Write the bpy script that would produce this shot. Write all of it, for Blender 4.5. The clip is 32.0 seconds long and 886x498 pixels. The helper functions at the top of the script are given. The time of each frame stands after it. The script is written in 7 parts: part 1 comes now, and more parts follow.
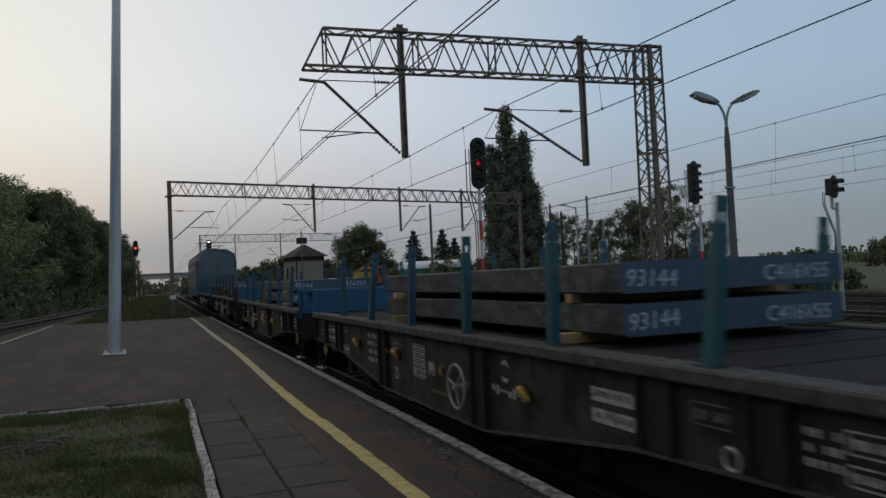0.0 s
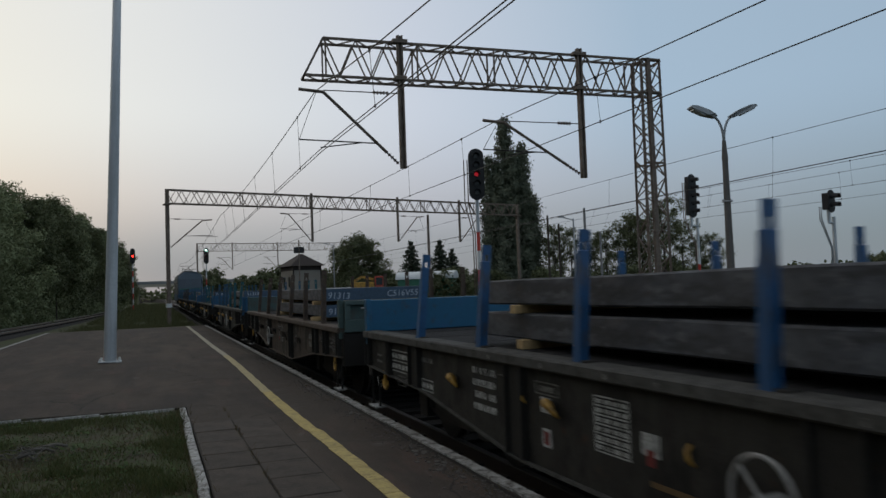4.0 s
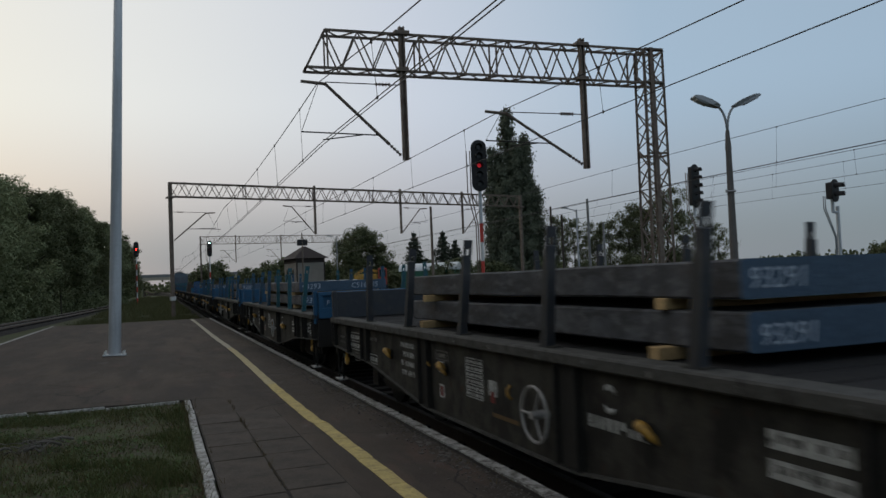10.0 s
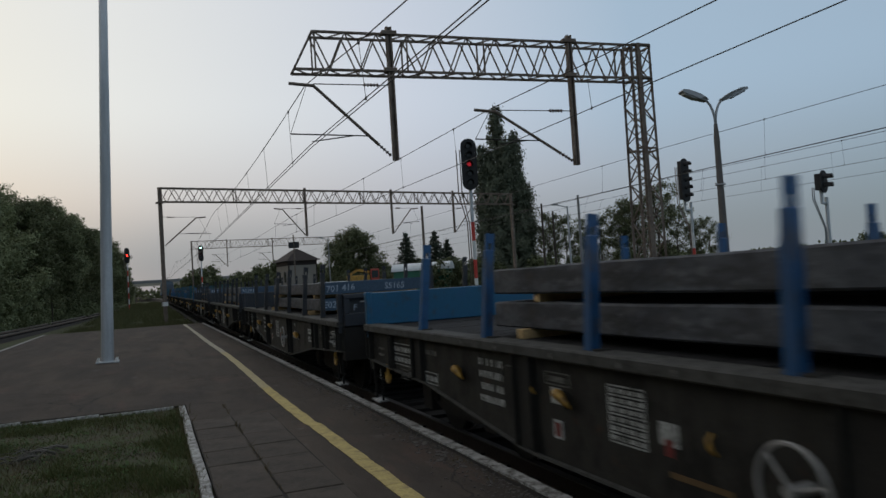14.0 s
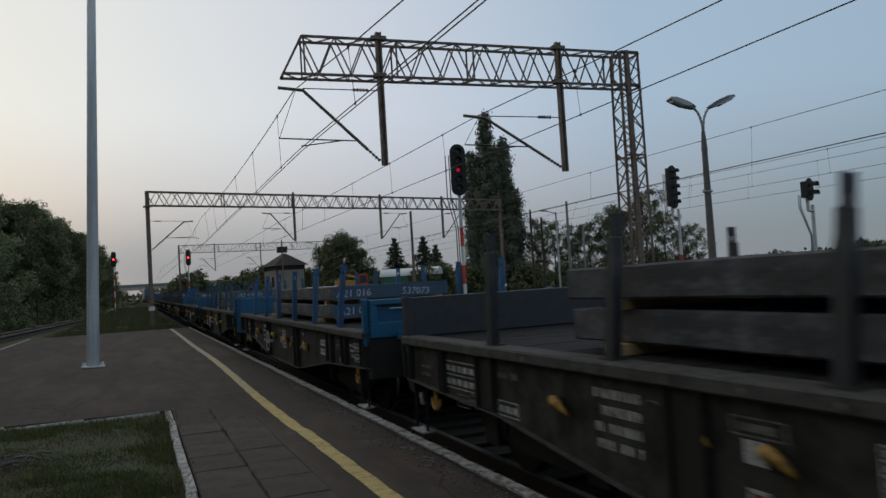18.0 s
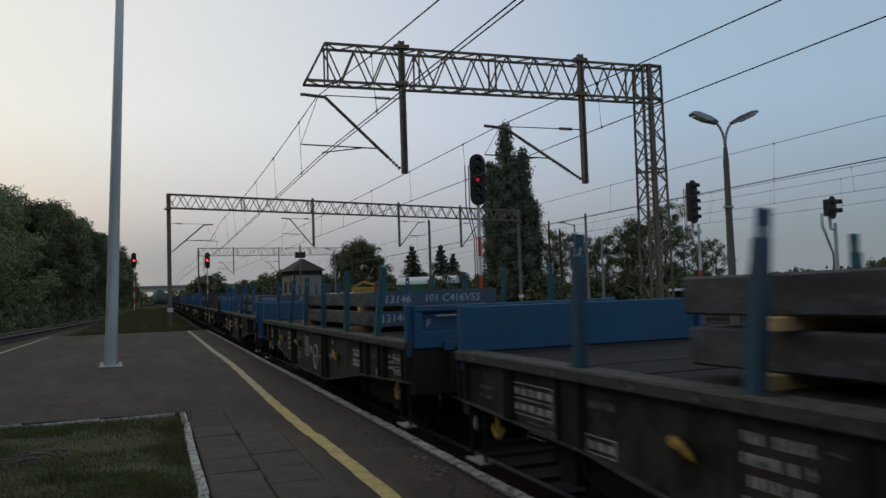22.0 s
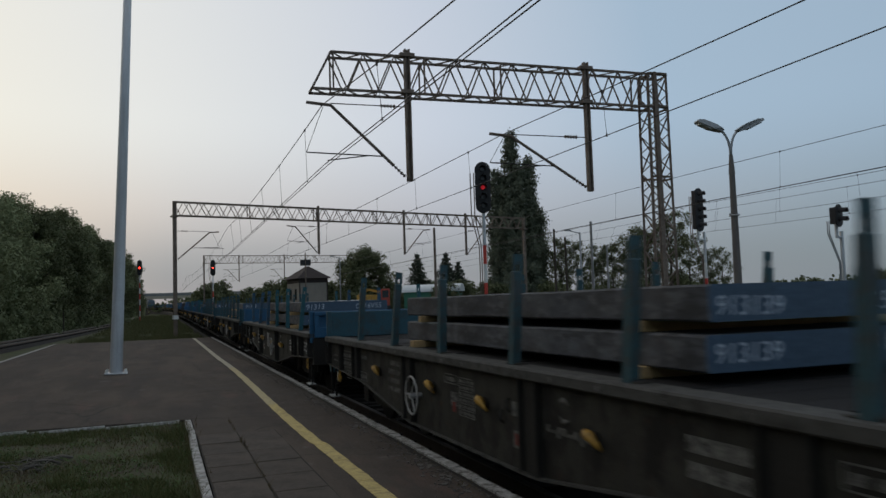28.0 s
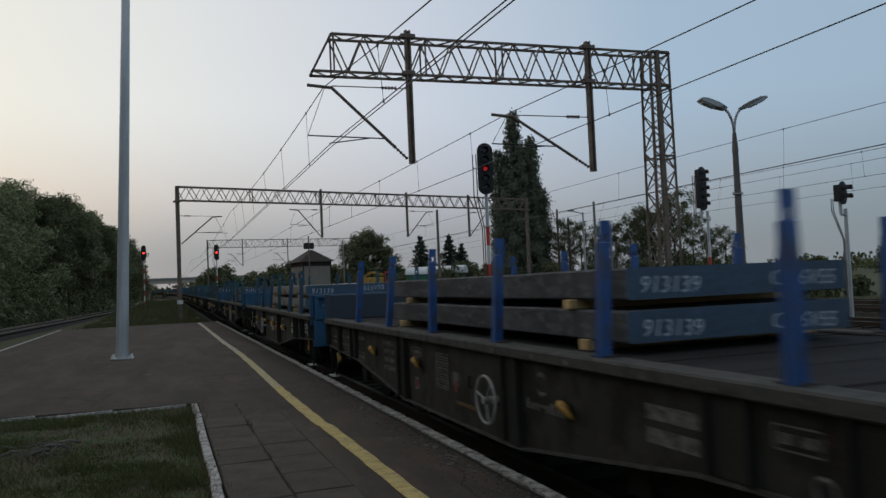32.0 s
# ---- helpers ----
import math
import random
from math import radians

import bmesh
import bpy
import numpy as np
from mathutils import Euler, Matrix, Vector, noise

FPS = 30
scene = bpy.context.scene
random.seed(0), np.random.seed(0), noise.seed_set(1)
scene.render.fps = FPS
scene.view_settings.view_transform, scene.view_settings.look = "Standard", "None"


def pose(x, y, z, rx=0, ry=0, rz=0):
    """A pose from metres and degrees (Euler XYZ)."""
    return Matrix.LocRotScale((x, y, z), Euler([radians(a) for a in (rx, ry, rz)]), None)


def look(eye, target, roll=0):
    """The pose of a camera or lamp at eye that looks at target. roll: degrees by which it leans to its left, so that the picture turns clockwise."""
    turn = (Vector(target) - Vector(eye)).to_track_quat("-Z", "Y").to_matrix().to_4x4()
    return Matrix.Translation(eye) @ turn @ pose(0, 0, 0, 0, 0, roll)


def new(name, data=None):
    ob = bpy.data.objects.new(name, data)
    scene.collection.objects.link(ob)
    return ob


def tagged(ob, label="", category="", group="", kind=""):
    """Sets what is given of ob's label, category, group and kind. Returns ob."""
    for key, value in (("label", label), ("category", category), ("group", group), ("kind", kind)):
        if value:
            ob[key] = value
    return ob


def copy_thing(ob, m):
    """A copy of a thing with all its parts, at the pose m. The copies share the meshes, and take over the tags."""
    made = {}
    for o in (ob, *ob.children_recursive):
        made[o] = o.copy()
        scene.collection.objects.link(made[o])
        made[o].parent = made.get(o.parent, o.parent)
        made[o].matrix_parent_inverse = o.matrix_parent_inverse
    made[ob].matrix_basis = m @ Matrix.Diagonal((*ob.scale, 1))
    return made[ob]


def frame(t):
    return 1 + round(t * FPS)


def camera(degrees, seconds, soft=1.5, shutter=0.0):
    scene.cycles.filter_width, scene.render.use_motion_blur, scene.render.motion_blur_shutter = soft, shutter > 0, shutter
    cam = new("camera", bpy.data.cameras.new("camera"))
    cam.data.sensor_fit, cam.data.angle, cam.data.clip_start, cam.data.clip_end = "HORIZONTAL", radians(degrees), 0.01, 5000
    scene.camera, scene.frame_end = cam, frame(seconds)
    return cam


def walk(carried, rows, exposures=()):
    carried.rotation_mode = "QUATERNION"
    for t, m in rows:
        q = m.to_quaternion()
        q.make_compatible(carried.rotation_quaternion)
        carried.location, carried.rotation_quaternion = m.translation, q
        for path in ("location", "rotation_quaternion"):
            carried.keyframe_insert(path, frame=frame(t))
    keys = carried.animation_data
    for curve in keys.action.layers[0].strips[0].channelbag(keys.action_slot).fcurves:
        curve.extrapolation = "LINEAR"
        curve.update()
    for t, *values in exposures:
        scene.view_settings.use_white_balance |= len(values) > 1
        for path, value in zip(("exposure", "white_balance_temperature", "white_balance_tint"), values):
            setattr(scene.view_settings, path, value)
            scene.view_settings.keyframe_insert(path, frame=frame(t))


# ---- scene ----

cam = camera(60.0, 32.0, soft=1.5, shutter=0.22)
# seconds, yaw, pitch, roll of the hand-held camera; it stands at one spot on the platform
TURNS = [
    (0, -20.44, 2.07, 2.61), (0.5, -20.39, 1.70, 2.76), (1, -20.49, 2.23, 2.79), (1.5, -20.07, 2.46, 3.21),
    (2, -20.34, 2.30, 2.96), (2.5, -20.62, 2.61, 2.83), (3, -20.62, 2.62, 2.89), (3.5, -20.68, 2.81, 2.34),
    (5.5, -20.65, 2.81, 1.86), (6, -20.94, 2.60, 2.05), (6.5, -20.58, 2.35, 2.78), (7, -21.05, 2.42, 2.84),
    (7.5, -20.40, 2.48, 2.58), (8, -20.15, 2.63, 2.55), (8.5, -20.09, 2.76, 2.20), (9, -20.74, 2.45, 1.93),
    (9.5, -21.12, 1.96, 2.12), (10, -20.41, 2.24, 2.38), (10.5, -20.96, 1.84, 2.92), (11, -20.79, 1.38, 2.81),
    (11.5, -20.69, 2.05, 2.44), (12, -20.85, 1.97, 2.66), (12.5, -21.21, 2.26, 3.01), (13, -21.17, 1.53, 3.44),
    (13.5, -20.58, 1.73, 3.28), (14, -20.96, 2.16, 3.67), (14.5, -21.18, 2.54, 3.48), (16.5, -21.37, 3.09, 2.58),
    (17, -21.27, 2.99, 2.90), (17.5, -21.94, 3.12, 2.71), (18, -21.82, 2.51, 3.43), (18.5, -21.30, 2.67, 2.75),
    (19, -20.92, 2.97, 2.60), (19.5, -21.04, 2.77, 2.66), (20, -20.96, 2.73, 2.30), (20.5, -21.07, 2.87, 1.99),
    (21, -20.48, 2.73, 2.12), (21.5, -20.18, 3.29, 2.00), (22, -20.58, 3.25, 1.92), (22.5, -20.65, 2.84, 2.24),
    (23, -20.37, 2.74, 2.11), (23.5, -20.10, 2.90, 1.66), (24, -20.27, 3.09, 1.81), (24.5, -20.25, 3.33, 2.27),
    (25, -20.21, 3.27, 2.09), (25.5, -20.39, 3.16, 2.57), (27.5, -20.36, 3.67, 1.58), (28, -20.20, 3.84, 1.83),
    (28.5, -20.10, 3.53, 2.05), (29, -20.06, 3.30, 2.05), (29.5, -19.84, 3.19, 2.11), (30, -19.86, 3.47, 2.40),
    (30.5, -19.95, 3.12, 2.50), (31, -19.81, 3.26, 1.97), (31.5, -19.88, 2.49, 2.29), (32, -19.93, 2.50, 2.46),
]
EYE = (0.0, 0.0, 1.6)
walk(cam, [(t, pose(*EYE, 90 + p, r, y)) for t, y, p, r in TURNS], exposures=((0.0, 0.0), (32.0, 0.0)))

# ---------------------------------------------------------------- light
world = bpy.data.worlds.new("dusk_sky")
scene.world = world
world.use_nodes = True
wn = world.node_tree.nodes
wl = world.node_tree.links
wn.clear()
sky = wn.new("ShaderNodeTexSky")
sky.sky_type = "NISHITA"
sky.sun_disc = False
sky.sun_elevation = radians(5.0)
sky.sun_rotation = radians(-42)
sky.air_density, sky.dust_density, sky.ozone_density = 1.0, 0.6, 2.0
# hazy evening air: paler and warmer towards the set sun, greyer towards the horizon
def ramp(stops):
    r = wn.new("ShaderNodeValToRGB")
    e = r.color_ramp.elements
    while len(e) < len(stops):
        e.new(0.5)
    for k, (at, rgb) in enumerate(stops):
        e[k].position, e[k].color = at, (*rgb, 1)
    return r


def blend(a, b, fac):
    m = wn.new("ShaderNodeMix")
    m.data_type = "RGBA"
    wl.new(a, m.inputs["A"])
    wl.new(b, m.inputs["B"])
    if isinstance(fac, float):
        m.inputs["Factor"].default_value = fac
    else:
        wl.new(fac, m.inputs["Factor"])
    return m.outputs["Result"]


def remap(value, a, b):
    m = wn.new("ShaderNodeMapRange")
    m.interpolation_type = "SMOOTHSTEP"
    m.inputs["From Min"].default_value, m.inputs["From Max"].default_value = a, b
    wl.new(value, m.inputs["Value"])
    return m.outputs["Result"]


way = wn.new("ShaderNodeTexCoord")
dot = wn.new("ShaderNodeVectorMath")
dot.operation = "DOT_PRODUCT"
dot.inputs[1].default_value = (-0.62, 0.785, 0.0)
wl.new(way.outputs["Generated"], dot.inputs[0])
axes = wn.new("ShaderNodeSeparateXYZ")
wl.new(way.outputs["Generated"], axes.inputs[0])
toward = wn.new("ShaderNodeMapRange")
toward.inputs["From Min"].default_value, toward.inputs["From Max"].default_value = -0.05, 0.98
wl.new(dot.outputs["Value"], toward.inputs["Value"])
low = ramp([(0.0, (0.22, 0.28, 0.33)), (0.25, (0.315, 0.335, 0.375)), (0.55, (0.42, 0.405, 0.448)), (0.78, (0.515, 0.452, 0.45)), (0.9, (0.72, 0.545, 0.425)), (1.0, (0.77, 0.57, 0.41))])
high = ramp([(0.0, (0.36, 0.48, 0.61)), (0.3, (0.402, 0.526, 0.66)), (0.55, (0.632, 0.683, 0.775)), (0.8, (0.865, 0.86, 0.825)), (0.95, (1.0, 0.935, 0.78))])
murk = ramp([(0.0, (0.21, 0.265, 0.315)), (0.5, (0.28, 0.305, 0.352)), (0.8, (0.31, 0.325, 0.37)), (0.92, (0.5, 0.44, 0.43)), (1.0, (0.62, 0.5, 0.43))])
for r in (low, high, murk):
    wl.new(toward.outputs["Result"], r.inputs["Fac"])
top = wn.new("ShaderNodeRGB")
top.outputs[0].default_value = (0.5, 0.51, 0.53, 1)
near_ground = blend(murk.outputs[0], low.outputs[0], remap(axes.outputs["Z"], 0.03, 0.14))
haze = blend(blend(near_ground, high.outputs[0], remap(axes.outputs["Z"], 0.03, 0.24)), top.outputs[0], remap(axes.outputs["Z"], 0.4, 0.95))
clear = wn.new("ShaderNodeVectorMath")
clear.operation = "SCALE"
clear.inputs["Scale"].default_value = 0.15
wl.new(sky.outputs[0], clear.inputs[0])
bgd = wn.new("ShaderNodeBackground")
wl.new(blend(clear.outputs[0], haze, 0.88), bgd.inputs[0])
wout = wn.new("ShaderNodeOutputWorld")
wl.new(bgd.outputs[0], wout.inputs[0])

sun = new("sun", bpy.data.lights.new("sun", "SUN"))
sun.data.energy, sun.data.angle, sun.data.color = 0.05, radians(12), (1.0, 0.72, 0.5)
sun.matrix_world = look((-60, 66, 6), (0, 0, 0))

# ---------------------------------------------------------------- materials
def mat(name, rgb, rough=0.6, metal=0.0, vary=0.25, scale=3.0, bump=0.15, fine=40.0, dirt=None, dirt_at=0.55, each=0.0, emit=0.0):
    """A painted, mineral or metal surface: colour varied at two scales, dirt patches, fine relief."""
    m = bpy.data.materials.new(name)
    m.use_nodes = True
    n, l = m.node_tree.nodes, m.node_tree.links
    b = n["Principled BSDF"]
    tc = n.new("ShaderNodeTexCoord")
    big = n.new("ShaderNodeTexNoise")
    big.inputs["Scale"].default_value, big.inputs["Detail"].default_value = scale, 6
    small = n.new("ShaderNodeTexNoise")
    small.inputs["Scale"].default_value, small.inputs["Detail"].default_value = fine, 4
    l.new(tc.outputs["Object"], big.inputs["Vector"])
    l.new(tc.outputs["Object"], small.inputs["Vector"])
    add = n.new("ShaderNodeMath")
    add.operation = "ADD"
    l.new(big.outputs["Fac"], add.inputs[0])
    l.new(small.outputs["Fac"], add.inputs[1])
    tone = n.new("ShaderNodeMapRange")
    tone.inputs["From Min"].default_value, tone.inputs["From Max"].default_value = 0.6, 1.4
    tone.inputs["To Min"].default_value, tone.inputs["To Max"].default_value = 1 - vary, 1 + vary
    l.new(add.outputs[0], tone.inputs["Value"])
    mul = n.new("ShaderNodeVectorMath")
    mul.operation = "SCALE"
    mul.inputs[0].default_value = rgb
    last = tone.outputs["Result"]
    if each:
        info = n.new("ShaderNodeObjectInfo")
        er = n.new("ShaderNodeMapRange")
        er.inputs["To Min"].default_value, er.inputs["To Max"].default_value = 1 - each, 1 + each
        l.new(info.outputs["Random"], er.inputs["Value"])
        em = n.new("ShaderNodeMath")
        em.operation = "MULTIPLY"
        l.new(last, em.inputs[0])
        l.new(er.outputs["Result"], em.inputs[1])
        last = em.outputs[0]
    l.new(last, mul.inputs["Scale"])
    col = mul.outputs[0]
    if dirt:
        dn = n.new("ShaderNodeTexNoise")
        dn.inputs["Scale"].default_value, dn.inputs["Detail"].default_value = scale * 1.7, 8
        dn.inputs["Roughness"].default_value = 0.7
        l.new(tc.outputs["Object"], dn.inputs["Vector"])
        dr = n.new("ShaderNodeMapRange")
        dr.inputs["From Min"].default_value, dr.inputs["From Max"].default_value = dirt_at - 0.08, dirt_at + 0.1
        l.new(dn.outputs["Fac"], dr.inputs["Value"])
        mx = n.new("ShaderNodeMix")
        mx.data_type = "RGBA"
        mx.inputs["B"].default_value = (*dirt, 1)
        l.new(dr.outputs["Result"], mx.inputs["Factor"])
        l.new(col, mx.inputs["A"])
        col = mx.outputs["Result"]
    l.new(col, b.inputs["Base Color"])
    rr = n.new("ShaderNodeMapRange")
    rr.inputs["To Min"].default_value, rr.inputs["To Max"].default_value = max(0.05, rough - 0.12), min(1, rough + 0.12)
    l.new(big.outputs["Fac"], rr.inputs["Value"])
    l.new(rr.outputs["Result"], b.inputs["Roughness"])
    b.inputs["Metallic"].default_value = metal
    if rough > 0.75:
        b.inputs["Specular IOR Level"].default_value = 0.25
    if bump:
        bp = n.new("ShaderNodeBump")
        bp.inputs["Strength"].default_value, bp.inputs["Distance"].default_value = bump, 0.02
        l.new(small.outputs["Fac"], bp.inputs["Height"])
        l.new(bp.outputs["Normal"], b.inputs["Normal"])
    if emit:
        b.inputs["Emission Color"].default_value = (*rgb, 1)
        b.inputs["Emission Strength"].default_value = emit
    return m


def leafy(name, rgb, other):
    """Leaves: colour differs leaf by leaf, some light comes through."""
    m = bpy.data.materials.new(name)
    m.use_nodes = True
    n, l = m.node_tree.nodes, m.node_tree.links
    b = n["Principled BSDF"]
    geo = n.new("ShaderNodeNewGeometry")
    mx = n.new("ShaderNodeMix")
    mx.data_type = "RGBA"
    mx.inputs["A"].default_value, mx.inputs["B"].default_value = (*rgb, 1), (*other, 1)
    l.new(geo.outputs["Random Per Island"], mx.inputs["Factor"])
    l.new(mx.outputs["Result"], b.inputs["Base Color"])
    b.inputs["Roughness"].default_value = 0.7
    b.inputs["Specular IOR Level"].default_value = 0.2
    thin = n.new("ShaderNodeBsdfTranslucent")
    l.new(mx.outputs["Result"], thin.inputs["Color"])
    both = n.new("ShaderNodeMixShader")
    both.inputs["Fac"].default_value = 0.22
    l.new(b.outputs[0], both.inputs[1])
    l.new(thin.outputs[0], both.inputs[2])
    l.new(both.outputs[0], n["Material Output"].inputs["Surface"])
    return m


def stain(m, rgb, stretch, at, soft=0.06, amount=0.8):
    """Lays stains or streaks of another colour over a material; stretch is the noise scale along x, y and z."""
    n, l = m.node_tree.nodes, m.node_tree.links
    b = n["Principled BSDF"]
    tc = n.new("ShaderNodeTexCoord")
    mp = n.new("ShaderNodeMapping")
    mp.inputs["Scale"].default_value = stretch
    mp.inputs["Location"].default_value = (at * 7, at * 13, at * 3)
    l.new(tc.outputs["Object"], mp.inputs["Vector"])
    no = n.new("ShaderNodeTexNoise")
    no.inputs["Scale"].default_value, no.inputs["Detail"].default_value, no.inputs["Roughness"].default_value = 1.0, 7, 0.65
    l.new(mp.outputs[0], no.inputs["Vector"])
    r = n.new("ShaderNodeMapRange")
    r.inputs["From Min"].default_value, r.inputs["From Max"].default_value = at - soft, at + soft
    r.inputs["To Max"].default_value = amount
    l.new(no.outputs["Fac"], r.inputs["Value"])
    mx = n.new("ShaderNodeMix")
    mx.data_type = "RGBA"
    l.new(b.inputs["Base Color"].links[0].from_socket, mx.inputs["A"])
    mx.inputs["B"].default_value = (*rgb, 1)
    l.new(r.outputs["Result"], mx.inputs["Factor"])
    l.new(mx.outputs["Result"], b.inputs["Base Color"])


def cracked(m, rgb, scale, width):
    """Thin wandering cracks."""
    n, l = m.node_tree.nodes, m.node_tree.links
    b = n["Principled BSDF"]
    tc = n.new("ShaderNodeTexCoord")
    no = n.new("ShaderNodeTexNoise")
    no.inputs["Scale"].default_value, no.inputs["Detail"].default_value = 2.5, 5
    l.new(tc.outputs["Object"], no.inputs["Vector"])
    mx0 = n.new("ShaderNodeMix")
    mx0.data_type = "VECTOR"
    mx0.inputs["Factor"].default_value = 0.22
    l.new(tc.outputs["Object"], mx0.inputs["A"])
    l.new(no.outputs["Color"], mx0.inputs["B"])
    vo = n.new("ShaderNodeTexVoronoi")
    vo.feature = "DISTANCE_TO_EDGE"
    vo.inputs["Scale"].default_value = scale
    l.new(mx0.outputs["Result"], vo.inputs["Vector"])
    r = n.new("ShaderNodeMapRange")
    r.inputs["From Min"].default_value, r.inputs["From Max"].default_value = width, width * 0.3
    l.new(vo.outputs["Distance"], r.inputs["Value"])
    mx = n.new("ShaderNodeMix")
    mx.data_type = "RGBA"
    l.new(b.inputs["Base Color"].links[0].from_socket, mx.inputs["A"])
    mx.inputs["B"].default_value = (*rgb, 1)
    l.new(r.outputs["Result"], mx.inputs["Factor"])
    l.new(mx.outputs["Result"], b.inputs["Base Color"])


M_ASPHALT = mat("platform_asphalt", (0.057, 0.045, 0.036), 0.9, 0, 0.4, 0.9, 0.5, 60, dirt=(0.047, 0.036, 0.028), dirt_at=0.52)
M_PAVER = mat("concrete_paver", (0.075, 0.061, 0.049), 0.88, 0, 0.25, 2.0, 0.4, 50, dirt=(0.058, 0.048, 0.04), dirt_at=0.54, each=0.1)
M_EDGE = mat("worn_edge_concrete", (0.115, 0.105, 0.095), 0.9, 0, 0.35, 3.0, 0.6, 30, dirt=(0.035, 0.03, 0.026), dirt_at=0.48)
M_WHITE = mat("worn_white_paint", (0.43, 0.42, 0.395), 0.8, 0, 0.25, 5.0, 0.4, 40, dirt=(0.13, 0.12, 0.11), dirt_at=0.53)
M_CREAM = mat("faded_cream_paint", (0.36, 0.33, 0.25), 0.8, 0, 0.25, 6.0, 0.3, 40, dirt=(0.2, 0.17, 0.12), dirt_at=0.58)
M_COPING = mat("dull_white_edge_paint", (0.34, 0.33, 0.31), 0.85, 0, 0.3, 5.0, 0.5, 40, dirt=(0.09, 0.08, 0.07), dirt_at=0.52)
M_STRAW = mat("faded_straw_paint", (0.41, 0.345, 0.19), 0.8, 0, 0.25, 6.0, 0.3, 40, dirt=(0.22, 0.18, 0.11), dirt_at=0.58)
M_YELLOW = mat("worn_yellow_paint", (0.46, 0.36, 0.14), 0.8, 0, 0.25, 6.0, 0.3, 40, dirt=(0.24, 0.19, 0.1), dirt_at=0.58)
M_GRASSG = mat("grass_ground", (0.06, 0.068, 0.03), 0.95, 0, 0.4, 0.4, 0.6, 12, dirt=(0.07, 0.058, 0.03), dirt_at=0.55)
M_LAWN = mat("mossy_lawn_soil", (0.055, 0.046, 0.03), 0.95, 0, 0.4, 1.6, 0.8, 25, dirt=(0.05, 0.066, 0.022), dirt_at=0.5)
M_SOIL = mat("dark_joint_soil", (0.02, 0.017, 0.014), 0.95, 0, 0.4, 8, 0.6)
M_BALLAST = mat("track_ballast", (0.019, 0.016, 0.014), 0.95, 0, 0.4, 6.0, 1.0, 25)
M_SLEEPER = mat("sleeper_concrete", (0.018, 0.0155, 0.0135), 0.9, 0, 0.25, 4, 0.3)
M_RAIL = mat("rusty_rail", (0.035, 0.024, 0.019), 0.55, 0.6, 0.3, 6, 0.2)
M_RAILOLD = mat("dull_rail_head", (0.34, 0.31, 0.27), 0.55, 0.0, 0.25, 6, 0.1)
M_RAILSIDE = mat("dull_rail_side", (0.15, 0.115, 0.09), 0.8, 0.1, 0.3, 6, 0.2)
M_RAILTOP = mat("polished_rail_head", (0.14, 0.135, 0.13), 0.5, 0.8, 0.1, 6, 0.05)
M_GALV = mat("galvanised_steel", (0.47, 0.49, 0.51), 0.5, 0.35, 0.12, 2.0, 0.08, 20)
M_GANTRY = mat("rusty_painted_steel", (0.16, 0.125, 0.1), 0.75, 0.1, 0.35, 2.5, 0.2, 20, dirt=(0.11, 0.075, 0.055))
M_WIRE = mat("dark_copper_wire", (0.035, 0.032, 0.03), 0.5, 0.5, 0.1, 5, 0)
M_INSUL = mat("brown_insulator", (0.05, 0.03, 0.022), 0.35, 0, 0.2, 5, 0)
M_BLACK = mat("matt_black_sheet", (0.015, 0.015, 0.016), 0.7, 0, 0.2, 4, 0.1)
M_RED = mat("red_band_paint", (0.5, 0.05, 0.035), 0.6, 0, 0.2, 4, 0.1)
M_WBAND = mat("white_band_paint", (0.62, 0.62, 0.6), 0.6, 0, 0.15, 4, 0.1)
M_REDLAMP = mat("red_signal_light", (1.0, 0.03, 0.02), 0.3, 0, 0, 1, 0, emit=6.0)
M_REDDIM = mat("red_signal_light_dim", (0.7, 0.02, 0.035), 0.3, 0, 0, 1, 0, emit=0.32)
M_GREENLAMP = mat("green_signal_light", (0.55, 1.0, 0.85), 0.3, 0, 0, 1, 0, emit=4.0)
M_LENS = mat("dark_lens", (0.02, 0.02, 0.022), 0.15, 0, 0, 1, 0)
M_CONC = mat("grey_concrete_post", (0.2, 0.2, 0.195), 0.85, 0, 0.2, 2, 0.3)
M_LAMPPOST = mat("dark_weathered_concrete", (0.13, 0.12, 0.112), 0.85, 0, 0.25, 2, 0.3)
M_LAMPHEAD = mat("lamp_housing", (0.3, 0.31, 0.32), 0.5, 0.2, 0.15, 3, 0.05)
M_LAMPGLASS = mat("lamp_bowl", (0.4, 0.42, 0.44), 0.25, 0, 0.05, 3, 0)
M_BARK = mat("bark", (0.06, 0.05, 0.04), 0.95, 0, 0.3, 3, 0.6, 12)
M_LEAF_PALE = leafy("pale_broad_leaves", (0.16, 0.19, 0.095), (0.24, 0.265, 0.145))
M_LEAF = leafy("broad_leaves", (0.07, 0.085, 0.042), (0.125, 0.135, 0.066))
M_LEAF_LEFT = leafy("hedge_leaves", (0.145, 0.172, 0.088), (0.215, 0.235, 0.125))
M_LEAF_DARK = leafy("poplar_leaves", (0.082, 0.098, 0.068), (0.135, 0.148, 0.1))
M_NEEDLE = leafy("spruce_needles", (0.028, 0.04, 0.028), (0.055, 0.07, 0.045))
M_GRASS = leafy("grass_blades", (0.045, 0.068, 0.02), (0.11, 0.108, 0.044))
M_TALLGRASS = leafy("tall_rough_grass", (0.052, 0.068, 0.026), (0.125, 0.118, 0.055))
M_WEED = leafy("clover_leaves", (0.03, 0.075, 0.02), (0.075, 0.12, 0.035))
